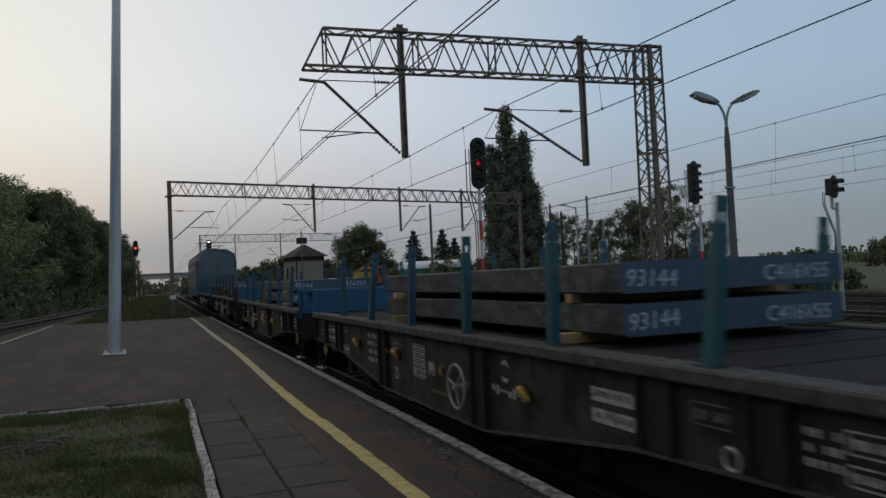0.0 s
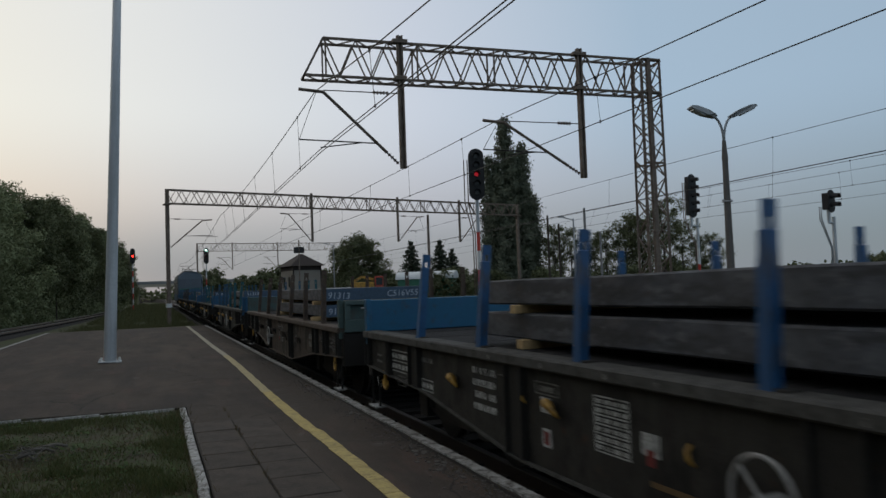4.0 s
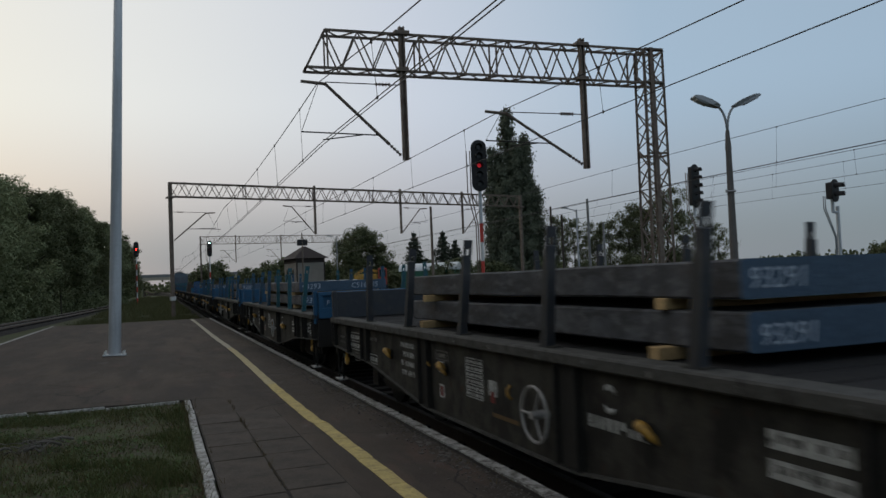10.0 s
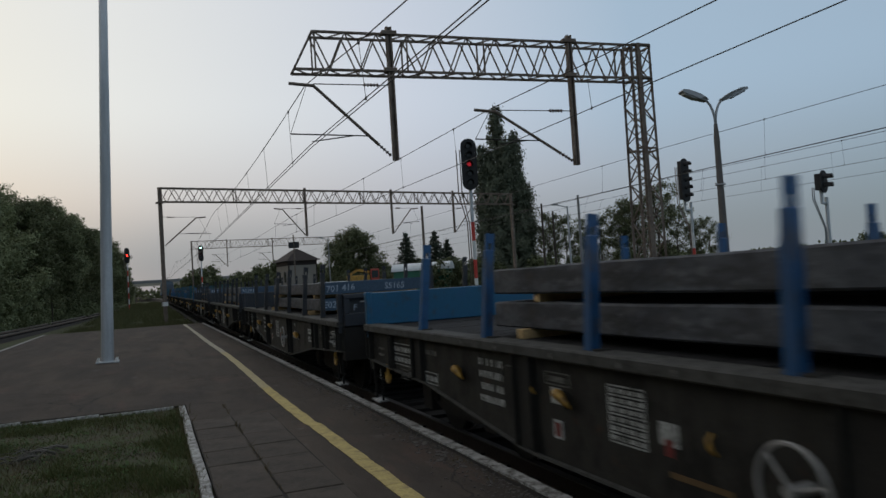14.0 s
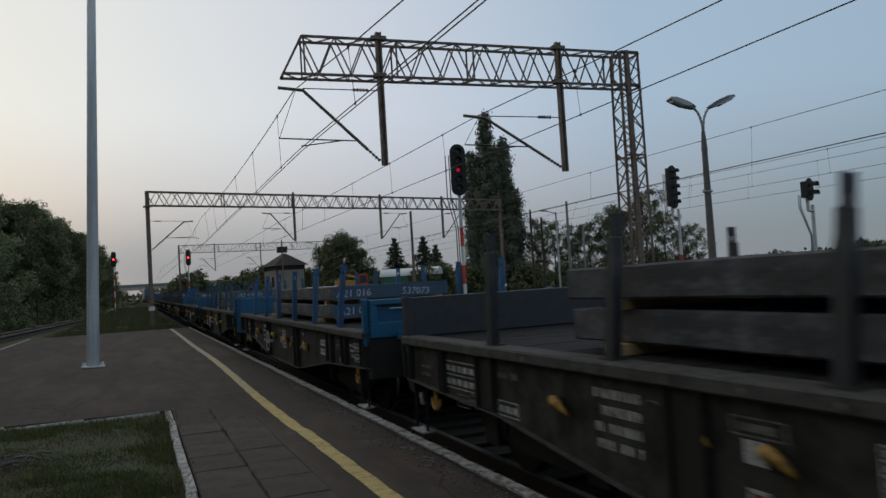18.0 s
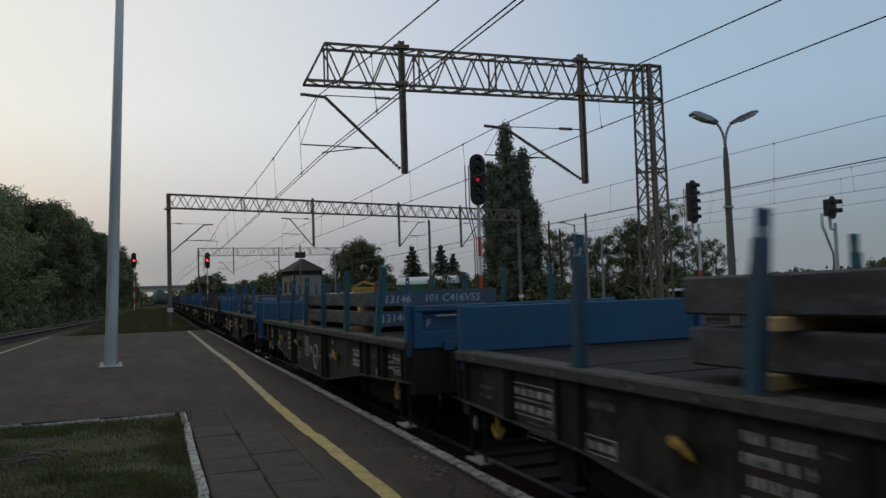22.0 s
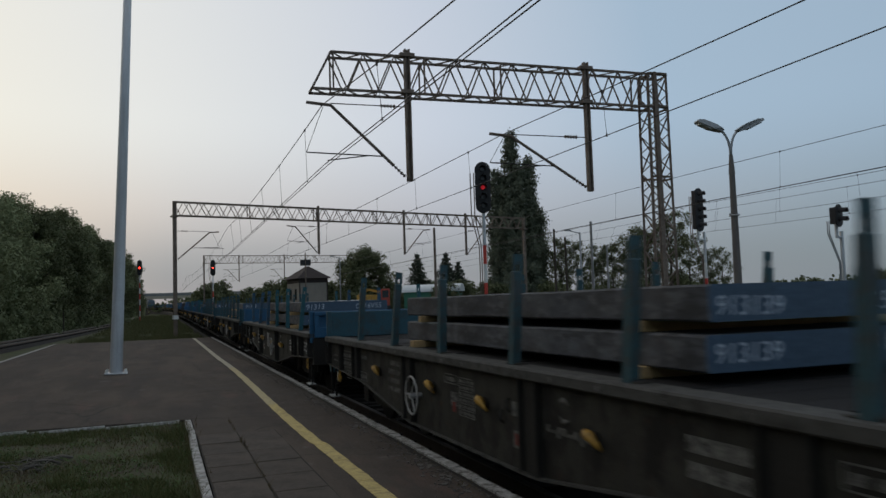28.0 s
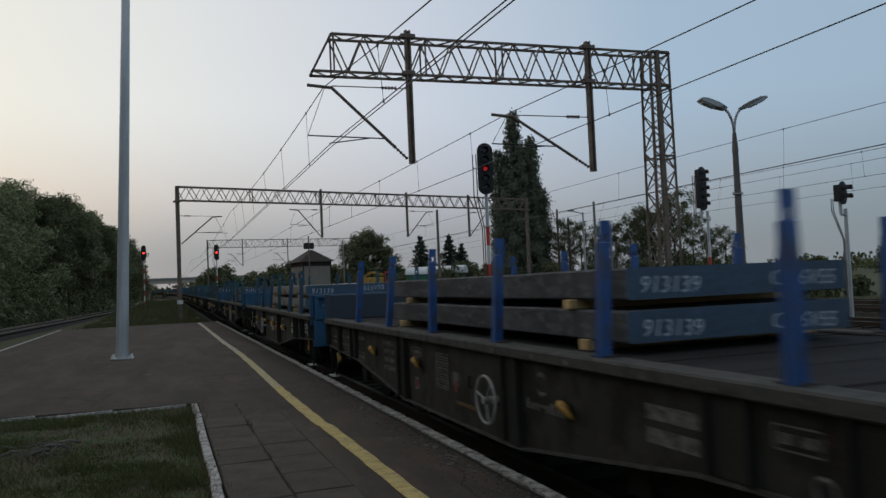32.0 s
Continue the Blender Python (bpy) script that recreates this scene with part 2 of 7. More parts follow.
M_DEADLEAF = leafy("dead_brown_leaves", (0.1, 0.06, 0.03), (0.2, 0.15, 0.09))
M_DRYGRASS = leafy("dry_grass_blades", (0.075, 0.06, 0.03), (0.14, 0.11, 0.062))
M_PLASTER = mat("pale_plaster", (0.235, 0.21, 0.18), 0.9, 0, 0.15, 1.2, 0.2)
M_ROOF = mat("brown_roof", (0.042, 0.033, 0.03), 0.85, 0, 0.25, 2, 0.3)
M_WINDOW = mat("dark_window_glass", (0.03, 0.035, 0.04), 0.08, 0, 0.1, 1, 0)
M_TANK = mat("white_sheet_roof", (0.6, 0.62, 0.62), 0.6, 0, 0.1, 1, 0.05)
M_TANKG = mat("green_sheet", (0.03, 0.14, 0.085), 0.6, 0, 0.15, 1, 0.05)
M_MACH = mat("yellow_machine_paint", (0.42, 0.23, 0.03), 0.6, 0, 0.2, 2, 0.1, dirt=(0.1, 0.07, 0.03))
M_MACHR = mat("red_machine_paint", (0.34, 0.05, 0.03), 0.6, 0, 0.2, 2, 0.1)
M_BRIDGE = mat("overpass_concrete", (0.42, 0.37, 0.29), 0.9, 0, 0.15, 0.3, 0.2)
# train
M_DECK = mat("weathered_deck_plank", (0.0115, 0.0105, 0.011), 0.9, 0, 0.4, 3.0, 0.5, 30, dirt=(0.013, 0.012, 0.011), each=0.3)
M_SLAB = mat("mill_scale_steel", (0.086, 0.09, 0.1), 0.75, 0.05, 0.3, 2.2, 0.35, 18, dirt=(0.05, 0.05, 0.056), dirt_at=0.5, each=0.12)
M_SLABTAN = mat("rusted_steel_slab", (0.085, 0.062, 0.048), 0.8, 0.1, 0.35, 2.5, 0.4, 18, dirt=(0.1, 0.075, 0.055), dirt_at=0.5)
n, l = M_SLABTAN.node_tree.nodes, M_SLABTAN.node_tree.links
tc = n.new("ShaderNodeTexCoord")
sep = n.new("ShaderNodeSeparateXYZ")
l.new(tc.outputs["Object"], sep.inputs[0])
wav = n.new("ShaderNodeTexNoise")
wav.inputs["Scale"].default_value, wav.inputs["Detail"].default_value = 2.4, 5
l.new(tc.outputs["Object"], wav.inputs["Vector"])
hgt = n.new("ShaderNodeMath")
hgt.operation = "MULTIPLY_ADD"
hgt.inputs[1].default_value = 0.5
l.new(wav.outputs["Fac"], hgt.inputs[0])
l.new(sep.outputs["Z"], hgt.inputs[2])
stp = n.new("ShaderNodeMapRange")
stp.inputs["From Min"].default_value, stp.inputs["From Max"].default_value = 0.31, 0.36
l.new(hgt.outputs[0], stp.inputs["Value"])
mx = n.new("ShaderNodeMix")
mx.data_type = "RGBA"
old = n["Principled BSDF"].inputs["Base Color"].links[0].from_socket
mx.inputs["B"].default_value = (0.2, 0.19, 0.17, 1)
l.new(old, mx.inputs["A"])
l.new(stp.outputs["Result"], mx.inputs["Factor"])
l.new(mx.outputs["Result"], n["Principled BSDF"].inputs["Base Color"])
# blue light of the sky behind, put into the cut end's colour
M_SLABEND = mat("skylit_slab_end", (0.05, 0.085, 0.13), 0.5, 0.3, 0.25, 3.0, 0.25, 30)
M_CHALK = mat("chalk_marking", (0.4, 0.45, 0.52), 0.95, 0, 0.3, 20, 0.2)
M_BATTENOLD = mat("brown_stripe_paint", (0.12, 0.075, 0.035), 0.85, 0, 0.3, 10, 0.1)
M_BATTEN = mat("fresh_timber", (0.46, 0.31, 0.15), 0.8, 0, 0.25, 8, 0.2, each=0.3)
M_STENCIL = mat("faded_stencil_paint", (0.4, 0.4, 0.38), 0.85, 0, 0.3, 14, 0.1, dirt=(0.06, 0.06, 0.055), dirt_at=0.56)
M_STENCILD = mat("grimy_stencil_paint", (0.17, 0.165, 0.15), 0.85, 0, 0.35, 14, 0.1, dirt=(0.05, 0.048, 0.045), dirt_at=0.5)
M_HOOK = mat("yellow_hook_paint", (0.4, 0.22, 0.03), 0.6, 0, 0.25, 8, 0.1, dirt=(0.1, 0.055, 0.02), dirt_at=0.54)
M_WHEELRIM = mat("pale_handwheel_paint", (0.3, 0.29, 0.275), 0.6, 0.1, 0.2, 8, 0.1)
# rail colours lightened for dust and for sky light from above
M_TOPRAIL = mat("dusty_skylit_rail_paint", (0.072, 0.07, 0.064), 0.85, 0.05, 0.3, 5, 0.2, dirt=(0.035, 0.033, 0.03))
M_TOPRAILR = mat("rusty_top_rail", (0.1, 0.078, 0.062), 0.85, 0.05, 0.3, 5, 0.2, dirt=(0.06, 0.045, 0.036))
M_UNDER = mat("grimy_running_gear", (0.022, 0.02, 0.018), 0.8, 0.2, 0.3, 4, 0.2)
M_TREAD = mat("bright_wheel_tread", (0.3, 0.3, 0.3), 0.3, 1.0, 0.1, 4, 0)
SCHEMES = {
    "blue": (mat("grey_frame_paint", (0.046, 0.045, 0.036), 0.8, 0.1, 0.3, 2.2, 0.2, dirt=(0.02, 0.018, 0.016)),
             mat("blue_flap_paint", (0.012, 0.078, 0.16), 0.65, 0.05, 0.2, 2.0, 0.12, dirt=(0.02, 0.075, 0.14), dirt_at=0.6),
             mat("faded_blue_stanchion", (0.02, 0.07, 0.12), 0.7, 0.05, 0.22, 4.0, 0.12, dirt=(0.03, 0.05, 0.07), dirt_at=0.6)),
    "dark": (mat("black_frame_paint", (0.046, 0.043, 0.035), 0.8, 0.1, 0.3, 2.2, 0.2, dirt=(0.017, 0.016, 0.014)),
             mat("black_flap_paint", (0.025, 0.028, 0.036), 0.55, 0.05, 0.25, 2.0, 0.12, dirt=(0.04, 0.036, 0.034), dirt_at=0.6),
             mat("dark_stanchion_paint", (0.021, 0.023, 0.028), 0.55, 0.05, 0.22, 4.0, 0.12)),
    "rust": (mat("rusty_brown_frame", (0.076, 0.059, 0.046), 0.85, 0.1, 0.3, 2.2, 0.25, dirt=(0.035, 0.025, 0.02)),
             mat("grey_green_flap", (0.055, 0.09, 0.085), 0.65, 0.05, 0.25, 2.0, 0.12, dirt=(0.07, 0.06, 0.05), dirt_at=0.6),
             mat("rusty_stanchion", (0.08, 0.058, 0.045), 0.8, 0.1, 0.3, 4.0, 0.2)),
    "bright": (mat("green_grey_frame_paint", (0.033, 0.031, 0.026), 0.8, 0.1, 0.3, 2.2, 0.2, dirt=(0.019, 0.017, 0.015)),
               mat("fresh_blue_flap", (0.01, 0.098, 0.19), 0.45, 0.05, 0.15, 2.0, 0.1, dirt=(0.02, 0.09, 0.2), dirt_at=0.62),
               mat("bright_blue_stanchion", (0.014, 0.07, 0.175), 0.45, 0.05, 0.15, 4.0, 0.1)),
    "teal": (mat("dull_grey_frame_paint", (0.04, 0.038, 0.031), 0.8, 0.1, 0.3, 2.2, 0.2, dirt=(0.02, 0.018, 0.016)),
             mat("dark_teal_flap_paint", (0.016, 0.066, 0.09), 0.65, 0.05, 0.25, 2.0, 0.12, dirt=(0.03, 0.04, 0.045), dirt_at=0.6),
             mat("grey_teal_stanchion", (0.022, 0.066, 0.08), 0.7, 0.05, 0.25, 4.0, 0.15, dirt=(0.045, 0.04, 0.036), dirt_at=0.56)),
    "mixed": (mat("worn_grey_frame", (0.037, 0.035, 0.029), 0.8, 0.1, 0.3, 2.2, 0.2, dirt=(0.022, 0.019, 0.017)),
              mat("dull_black_blue_flap", (0.03, 0.04, 0.055), 0.6, 0.05, 0.25, 2.0, 0.12),
              mat("royal_blue_stanchion", (0.015, 0.07, 0.23), 0.5, 0.05, 0.15, 4.0, 0.1)),
}
SECOND = {
    "blue": mat("teal_stanchion_paint", (0.015, 0.085, 0.105), 0.7, 0.05, 0.22, 4.0, 0.12, dirt=(0.02, 0.045, 0.055), dirt_at=0.6),
    "bright": mat("mid_blue_stanchion_paint", (0.018, 0.085, 0.2), 0.6, 0.05, 0.2, 4.0, 0.12, dirt=(0.02, 0.05, 0.1), dirt_at=0.62),
}
for scheme_ in SCHEMES.values():
    stain(scheme_[0], (0.045, 0.042, 0.038), (0.3, 5.0, 0.7), 0.57, 0.08, 0.5)      # dusty runs down the sill
    stain(scheme_[0], (0.012, 0.011, 0.01), (0.5, 2.6, 2.0), 0.56, 0.05, 0.8)     # oily blotches
    stain(scheme_[0], (0.055, 0.03, 0.018), (1.0, 6.0, 5.0), 0.64, 0.04, 0.7)     # rust
    stain(scheme_[1], (0.05, 0.05, 0.05), (6.0, 6.0, 5.0), 0.62, 0.05, 0.5)
    stain(scheme_[2], (0.045, 0.04, 0.038), (9.0, 9.0, 3.0), 0.57, 0.05, 0.6)
stain(M_SLAB, (0.035, 0.034, 0.036), (1.4, 1.6, 6.0), 0.53, 0.05, 0.8)
stain(M_SLAB, (0.15, 0.155, 0.165), (3.0, 4.0, 9.0), 0.58, 0.05, 0.6)
stain(M_SLAB, (0.075, 0.05, 0.035), (1.2, 1.1, 3.0), 0.62, 0.05, 0.3)
stain(M_ASPHALT, (0.085, 0.066, 0.049), (1.1, 0.22, 0.3), 0.54, 0.07, 0.7)
stain(M_ASPHALT, (0.038, 0.03, 0.026), (1.6, 0.4, 1.0), 0.58, 0.06, 0.7)
stain(M_ASPHALT, (0.1, 0.062, 0.048), (2.2, 0.5, 1.0), 0.62, 0.05, 0.5)
stain(M_ASPHALT, (0.12, 0.108, 0.095), (2.6, 1.9, 1.0), 0.66, 0.04, 0.6)
cracked(M_ASPHALT, (0.024, 0.02, 0.017), 0.42, 0.0055)
stain(M_PAVER, (0.03, 0.026, 0.022), (2.4, 1.8, 1.0), 0.6, 0.05, 0.6)
stain(M_GALV, (0.3, 0.31, 0.32), (6.0, 6.0, 0.35), 0.55, 0.1, 0.6)
M_GRIT = mat("pale_grit", (0.1, 0.092, 0.082), 0.9, 0, 0.35, 30, 0.3)
M_STEP = mat("worn_white_step", (0.42, 0.42, 0.41), 0.6, 0.1, 0.3, 8, 0.2, dirt=(0.08, 0.075, 0.07), dirt_at=0.56)
# darker than the sill: the ribs' shade is painted in
M_RIB = mat("shaded_rib_paint", (0.027, 0.025, 0.022), 0.85, 0.1, 0.3, 3, 0.2)
M_REDPATCH = mat("faded_red_patch", (0.16, 0.035, 0.03), 0.85, 0, 0.3, 10, 0.1)
M_LOCO = mat("loco_blue_paint", (0.03, 0.08, 0.14), 0.5, 0.05, 0.15, 1.5, 0.05)
M_LOCOG = mat("loco_pale_side_paint", (0.15, 0.155, 0.14), 0.6, 0.05, 0.2, 1.5, 0.05)
M_LOCOCAB = mat("loco_faded_cab_paint", (0.05, 0.075, 0.1), 0.55, 0.05, 0.2, 1.5, 0.05)
M_LOCOGLASS = mat("loco_windscreen", (0.09, 0.11, 0.14), 0.12, 0, 0.1, 1, 0)
M_LOCOROOF = mat("loco_grey_roof", (0.12, 0.12, 0.115), 0.7, 0.1, 0.2, 1.5, 0.1)


# ---------------------------------------------------------------- mesh tools
def box(bm, x0, x1, y0, y1, z0, z1, m=None, bevel=0.0):
    vs = [bm.verts.new((x, y, z)) for z in (z0, z1) for y in (y0, y1) for x in (x0, x1)]
    fs = [bm.faces.new([vs[i] for i in q]) for q in ((0, 2, 3, 1), (4, 5, 7, 6), (0, 1, 5, 4), (2, 6, 7, 3), (0, 4, 6, 2), (1, 3, 7, 5))]
    if bevel:
        bmesh.ops.bevel(bm, geom=list({e for f in fs for e in f.edges}), offset=bevel, segments=1, affect="EDGES")
    elif m is not None:
        for v in vs:
            v.co = m @ v.co
    return vs


def rod(bm, a, b, r0, r1=None, n=6, caps=True):
    """A round bar from a to b."""
    r1 = r0 if r1 is None else r1
    a, b = Vector(a), Vector(b)
    q = (b - a).to_track_quat("Z", "Y").to_matrix()
    ring = [[bm.verts.new(p + q @ Vector((r * math.cos(k * math.tau / n), r * math.sin(k * math.tau / n), 0))) for k in range(n)] for p, r in ((a, r0), (b, r1))]
    for k in range(n):
        bm.faces.new((ring[0][k], ring[0][(k + 1) % n], ring[1][(k + 1) % n], ring[1][k]))
    if caps:
        bm.faces.new(list(reversed(ring[0])))
        bm.faces.new(ring[1])


def bar(bm, a, b, w, h):
    """A square bar from a to b."""
    a, b = Vector(a), Vector(b)
    d = b - a
    q = d.to_track_quat("Z", "Y").to_matrix()
    L = d.length
    vs = [bm.verts.new(a + q @ Vector((sx * w / 2, sy * h / 2, z))) for z in (0, L) for sx, sy in ((-1, -1), (1, -1), (1, 1), (-1, 1))]
    for f in ((3, 2, 1, 0), (4, 5, 6, 7), (0, 1, 5, 4), (1, 2, 6, 5), (2, 3, 7, 6), (3, 0, 4, 7)):
        bm.faces.new([vs[i] for i in f])


def prism(bm, pts, y0, y1, axis="y"):
    """A closed outline swept straight; pts are pairs across the axis."""
    def put(p, s):
        return (p[0], s, p[1]) if axis == "y" else ((s, p[0], p[1]) if axis == "x" else (p[0], p[1], s))
    a = [bm.verts.new(put(p, y0)) for p in pts]
    b = [bm.verts.new(put(p, y1)) for p in pts]
    n = len(pts)
    fs = [bm.faces.new(a), bm.faces.new(list(reversed(b)))]
    for k in range(n):
        fs.append(bm.faces.new((a[k], b[k], b[(k + 1) % n], a[(k + 1) % n])))
    bmesh.ops.recalc_face_normals(bm, faces=fs)


def tube(bm, pts, radii, n=7):
    """One bent round bar through points, with a radius at each."""
    pts = [Vector(p) for p in pts]
    side = None
    rings = []
    for i, p in enumerate(pts):
        d = (pts[min(i + 1, len(pts) - 1)] - pts[max(i - 1, 0)]).normalized()
        if side is None:
            side = d.orthogonal().normalized()
        side = (side - d * side.dot(d)).normalized()
        up = d.cross(side)
        r = radii[i] if isinstance(radii, (list, tuple)) else radii
        rings.append([bm.verts.new(p + (side * math.cos(k * math.tau / n) + up * math.sin(k * math.tau / n)) * r) for k in range(n)])
    for a, b in zip(rings, rings[1:]):
        for k in range(n):
            bm.faces.new((a[k], a[(k + 1) % n], b[(k + 1) % n], b[k])).smooth = True
    bm.faces.new(list(reversed(rings[0])))
    bm.faces.new(rings[-1])


def disc(bm, c, axis, r, h, n=14):
    """A short round plate."""
    c, axis = Vector(c), Vector(axis).normalized()
    rod(bm, c, c + axis * h, r, r, n)


def torus(bm, c, axis, R, r, n=22, k=6):
    c = Vector(c)
    q = Vector(axis).to_track_quat("Z", "Y").to_matrix()
    g = [[bm.verts.new(c + q @ Vector(((R + r * math.cos(b)) * math.cos(a), (R + r * math.cos(b)) * math.sin(a), r * math.sin(b))))
          for b in [j * math.tau / k for j in range(k)]] for a in [i * math.tau / n for i in range(n)]]
    for i in range(n):
        for j in range(k):
            bm.faces.new((g[i][j], g[(i + 1) % n][j], g[(i + 1) % n][(j + 1) % k], g[i][(j + 1) % k]))


def mesh_of(name, bm, material):
    me = bpy.data.meshes.new(name)
    bm.to_mesh(me)
    bm.free()
    for m in (material if isinstance(material, (list, tuple)) else [material]):
        me.materials.append(m)
    return me


def part(name, bm, material, parent, label=""):
    ob = new(name, bm if isinstance(bm, bpy.types.Mesh) else mesh_of(name, bm, material))
    ob.parent = parent
    return tagged(ob, label)


def thing(name, label, category, group="", kind="", at=None, bm=None, material=None):
    ob = new(name, mesh_of(name, bm, material) if bm else None)
    if at is not None:
        ob.matrix_basis = at
    return tagged(ob, label, category, group, kind)

# ---------------------------------------------------------------- plan, in metres
RAIL_Z = -0.25          # top of rail; the platform's surface is z = 0
TRACKS = (4.2, 9.75, 21.9, 28.6, 33.3)   # centre lines of the tracks beside and beyond the platform
EDGE_X = 2.69           # platform edge beside the train
PLAT_END = 44.0


def rail_path(y):
    """How far the line has swung sideways and climbed at y, and its slopes there."""
    far = max(0.0, y - 205)
    return -9.5 * (far / 154) ** 2, 0.005 * max(0.0, y - 15), -19 * far / 154 ** 2, 0.005 if y > 15 else 0.0


def on_rail(x, y, z):
    dx, dz, sx, sz = rail_path(y)
    return pose(x + dx, y, z + dz, math.degrees(math.atan(sz)), 0, -math.degrees(math.atan(sx)))


# ground: one sheet to the horizon, gently rising with distance
UNSEEN_WOOD_X = -17.5      # line of the unseen trees added beside the camera


def ground_z(x, y):
    d = math.hypot(x, y)
    return -0.62 + 0.55 * min(1.0, max(0.0, (y - 46) / 40)) * (0.12 if x < -4.5 else 1.0 if x < 3 else 0.4) + (0.8 if d > 600 else 0)


bm = bmesh.new()
xs = [-3000, -800, -200, -60, -20, -8, -5, -3.6, 0, 2.6, 8, 20, 40, 60, 120, 300, 900, 3000]
ys = [-800, -150, -30, 0, 20, 44, 50, 60, 75, 90, 120, 200, 400, 900, 2000, 4500]
gv = [[bm.verts.new((x, y, ground_z(x, y))) for x in xs] for y in ys]
for j in range(len(ys) - 1):
    for i in range(len(xs) - 1):
        bm.faces.new((gv[j][i], gv[j][i + 1], gv[j + 1][i + 1], gv[j + 1][i]))
thing("ground", "dull green grassy ground with bare dry patches", "ground", kind="structure", bm=bm, material=M_GRASSG)

# platform: asphalt pieces round a sunken lawn
platform = thing("platform", "dark worn station platform with a white edge and a yellow safety line", "platform", kind="structure")
for n, (x0, x1, y0, y1) in {"asphalt_strip": (0.42, EDGE_X - 0.12, -40, PLAT_END), "asphalt_field": (-5.0, 0.42, 12.2, PLAT_END), "asphalt_side": (-5.0, -3.7, -40, 12.2)}.items():
    bm = bmesh.new()
    box(bm, x0, x1, y0, y1, -0.75, 0.0)
    part(n, bm, M_ASPHALT, platform)
bm = bmesh.new()
prism(bm, [(0.42, 11.85), (0.42, 12.2), (-3.2, 12.2)], -0.75, 0.0, axis="z")
part("asphalt_wedge", bm, M_ASPHALT, platform)
bm = bmesh.new()
box(bm, EDGE_X - 0.12, EDGE_X, -40, PLAT_END, -0.75, -0.012)
part("platform_wall", bm, M_EDGE, platform, "stained concrete platform wall")
bm = bmesh.new()
prism(bm, [(PLAT_END, 0.0), (PLAT_END + 2.4, -0.3), (PLAT_END + 2.4, -0.75), (PLAT_END, -0.75)], -5.0, EDGE_X - 0.3, axis="x")
part("end_ramp", bm, M_EDGE, platform, "crumbling ramp at the platform end")
bm = bmesh.new()
box(bm, -3.7, 0.42, -40, 12.2, -0.75, -0.035)
lawn = thing("lawn", "short patchy lawn sunk in the platform", "lawn", kind="structure", bm=bm, material=M_LAWN)

# kerb stones round the lawn, painted white
bm = bmesh.new()
box(bm, 0, 0.085, 0, 0.985, -0.2, 0.018, bevel=0.008)
kerb_me = mesh_of("kerb_stone", bm, M_WHITE)
kerb = thing("kerb", "white-painted concrete kerb round the lawn", "kerb", kind="structure")
rk = random.Random(3)
for k in range(22):
    o = part("kerb_stone", kerb_me, None, kerb)
    o.matrix_basis = pose(0.32 + rk.uniform(-0.006, 0.006), 11.72 - 1.0 * (k + 1), rk.uniform(-0.004, 0.006), 0, 0, rk.uniform(-0.5, 0.5))
bm = bmesh.new()
box(bm, 0, 0.034, 0, 0.975, -0.2, 0.012, bevel=0.006)
rim_me = mesh_of("kerb_stone", bm, M_WHITE)
for k in range(4):
    o = part("kerb_stone", rim_me, None, kerb)
    o.matrix_basis = pose(0.26 - 0.992 * k, 11.78 + 0.1 * k + rk.uniform(-0.006, 0.006), rk.uniform(-0.014, -0.006), 0, 0, 96 + rk.uniform(-0.5, 0.5))

# yellow safety line, slightly wavy
line = thing("safety_line", "worn yellow painted safety line along the platform", "line", kind="structure")
def line_x(y):
    return 1.73 + 0.04 * math.sin(y * 0.33 + 1.2) * (1 if 9 < y < 24 else 0.3) - 0.05 * max(0, (y - 30) / 14)
y = -9.0
while y < PLAT_END - 0.6:
    y1 = y + (0.98 if y < 14 else 1.6)
    bm = bmesh.new()
    w = 0.074
    n = 5
    pts = [(line_x(y + (y1 - y) * i / n) + s * (w + 0.006 * math.sin(7 * (y + i))), y + (y1 - y) * i / n) for s in (-1,) for i in range(n + 1)]
    pts += [(line_x(y + (y1 - y) * i / n) + (w + 0.006 * math.sin(5 * (y + i))), y + (y1 - y) * i / n) for i in range(n, -1, -1)]
    prism(bm, pts, 0.003, 0.0072, axis="z")
    part("painted_piece", bm, M_YELLOW if y < 12 else M_STRAW if y < 21 else M_CREAM, line)
    y = y1 + (0.012 if y < 14 else 0.0)

# white edge: coping stones with a painted rim
coping = thing("platform_edge", "crumbled concrete coping with a worn white painted rim", "kerb", kind="structure")
for k in range(54):
    bm = bmesh.new()
    y0 = -9.0 + k * 1.0
    if y0 + 0.985 > PLAT_END:
        break
    n = 6
    jag = random.Random(k)
    left = [(EDGE_X - 0.1 + jag.uniform(-0.018, 0.014), y0 + 0.985 * i / n) for i in range(n + 1)]
    right = [(EDGE_X + 0.012 + jag.uniform(-0.01, 0.006), y0 + 0.985 * i / n) for i in range(n, -1, -1)]
    prism(bm, left + right, -0.14, 0.006 + jag.uniform(-0.003, 0.004), axis="z")
    part("coping_stone", bm, M_COPING, coping)

# left-hand platform edge line
bm = bmesh.new()
box(bm, -5.12, -5.0, -40, PLAT_END, -0.75, 0.004)
thing("platform_edge_far", "white painted edge on the other side of the platform", "kerb", kind="structure", bm=bm, material=M_WHITE)


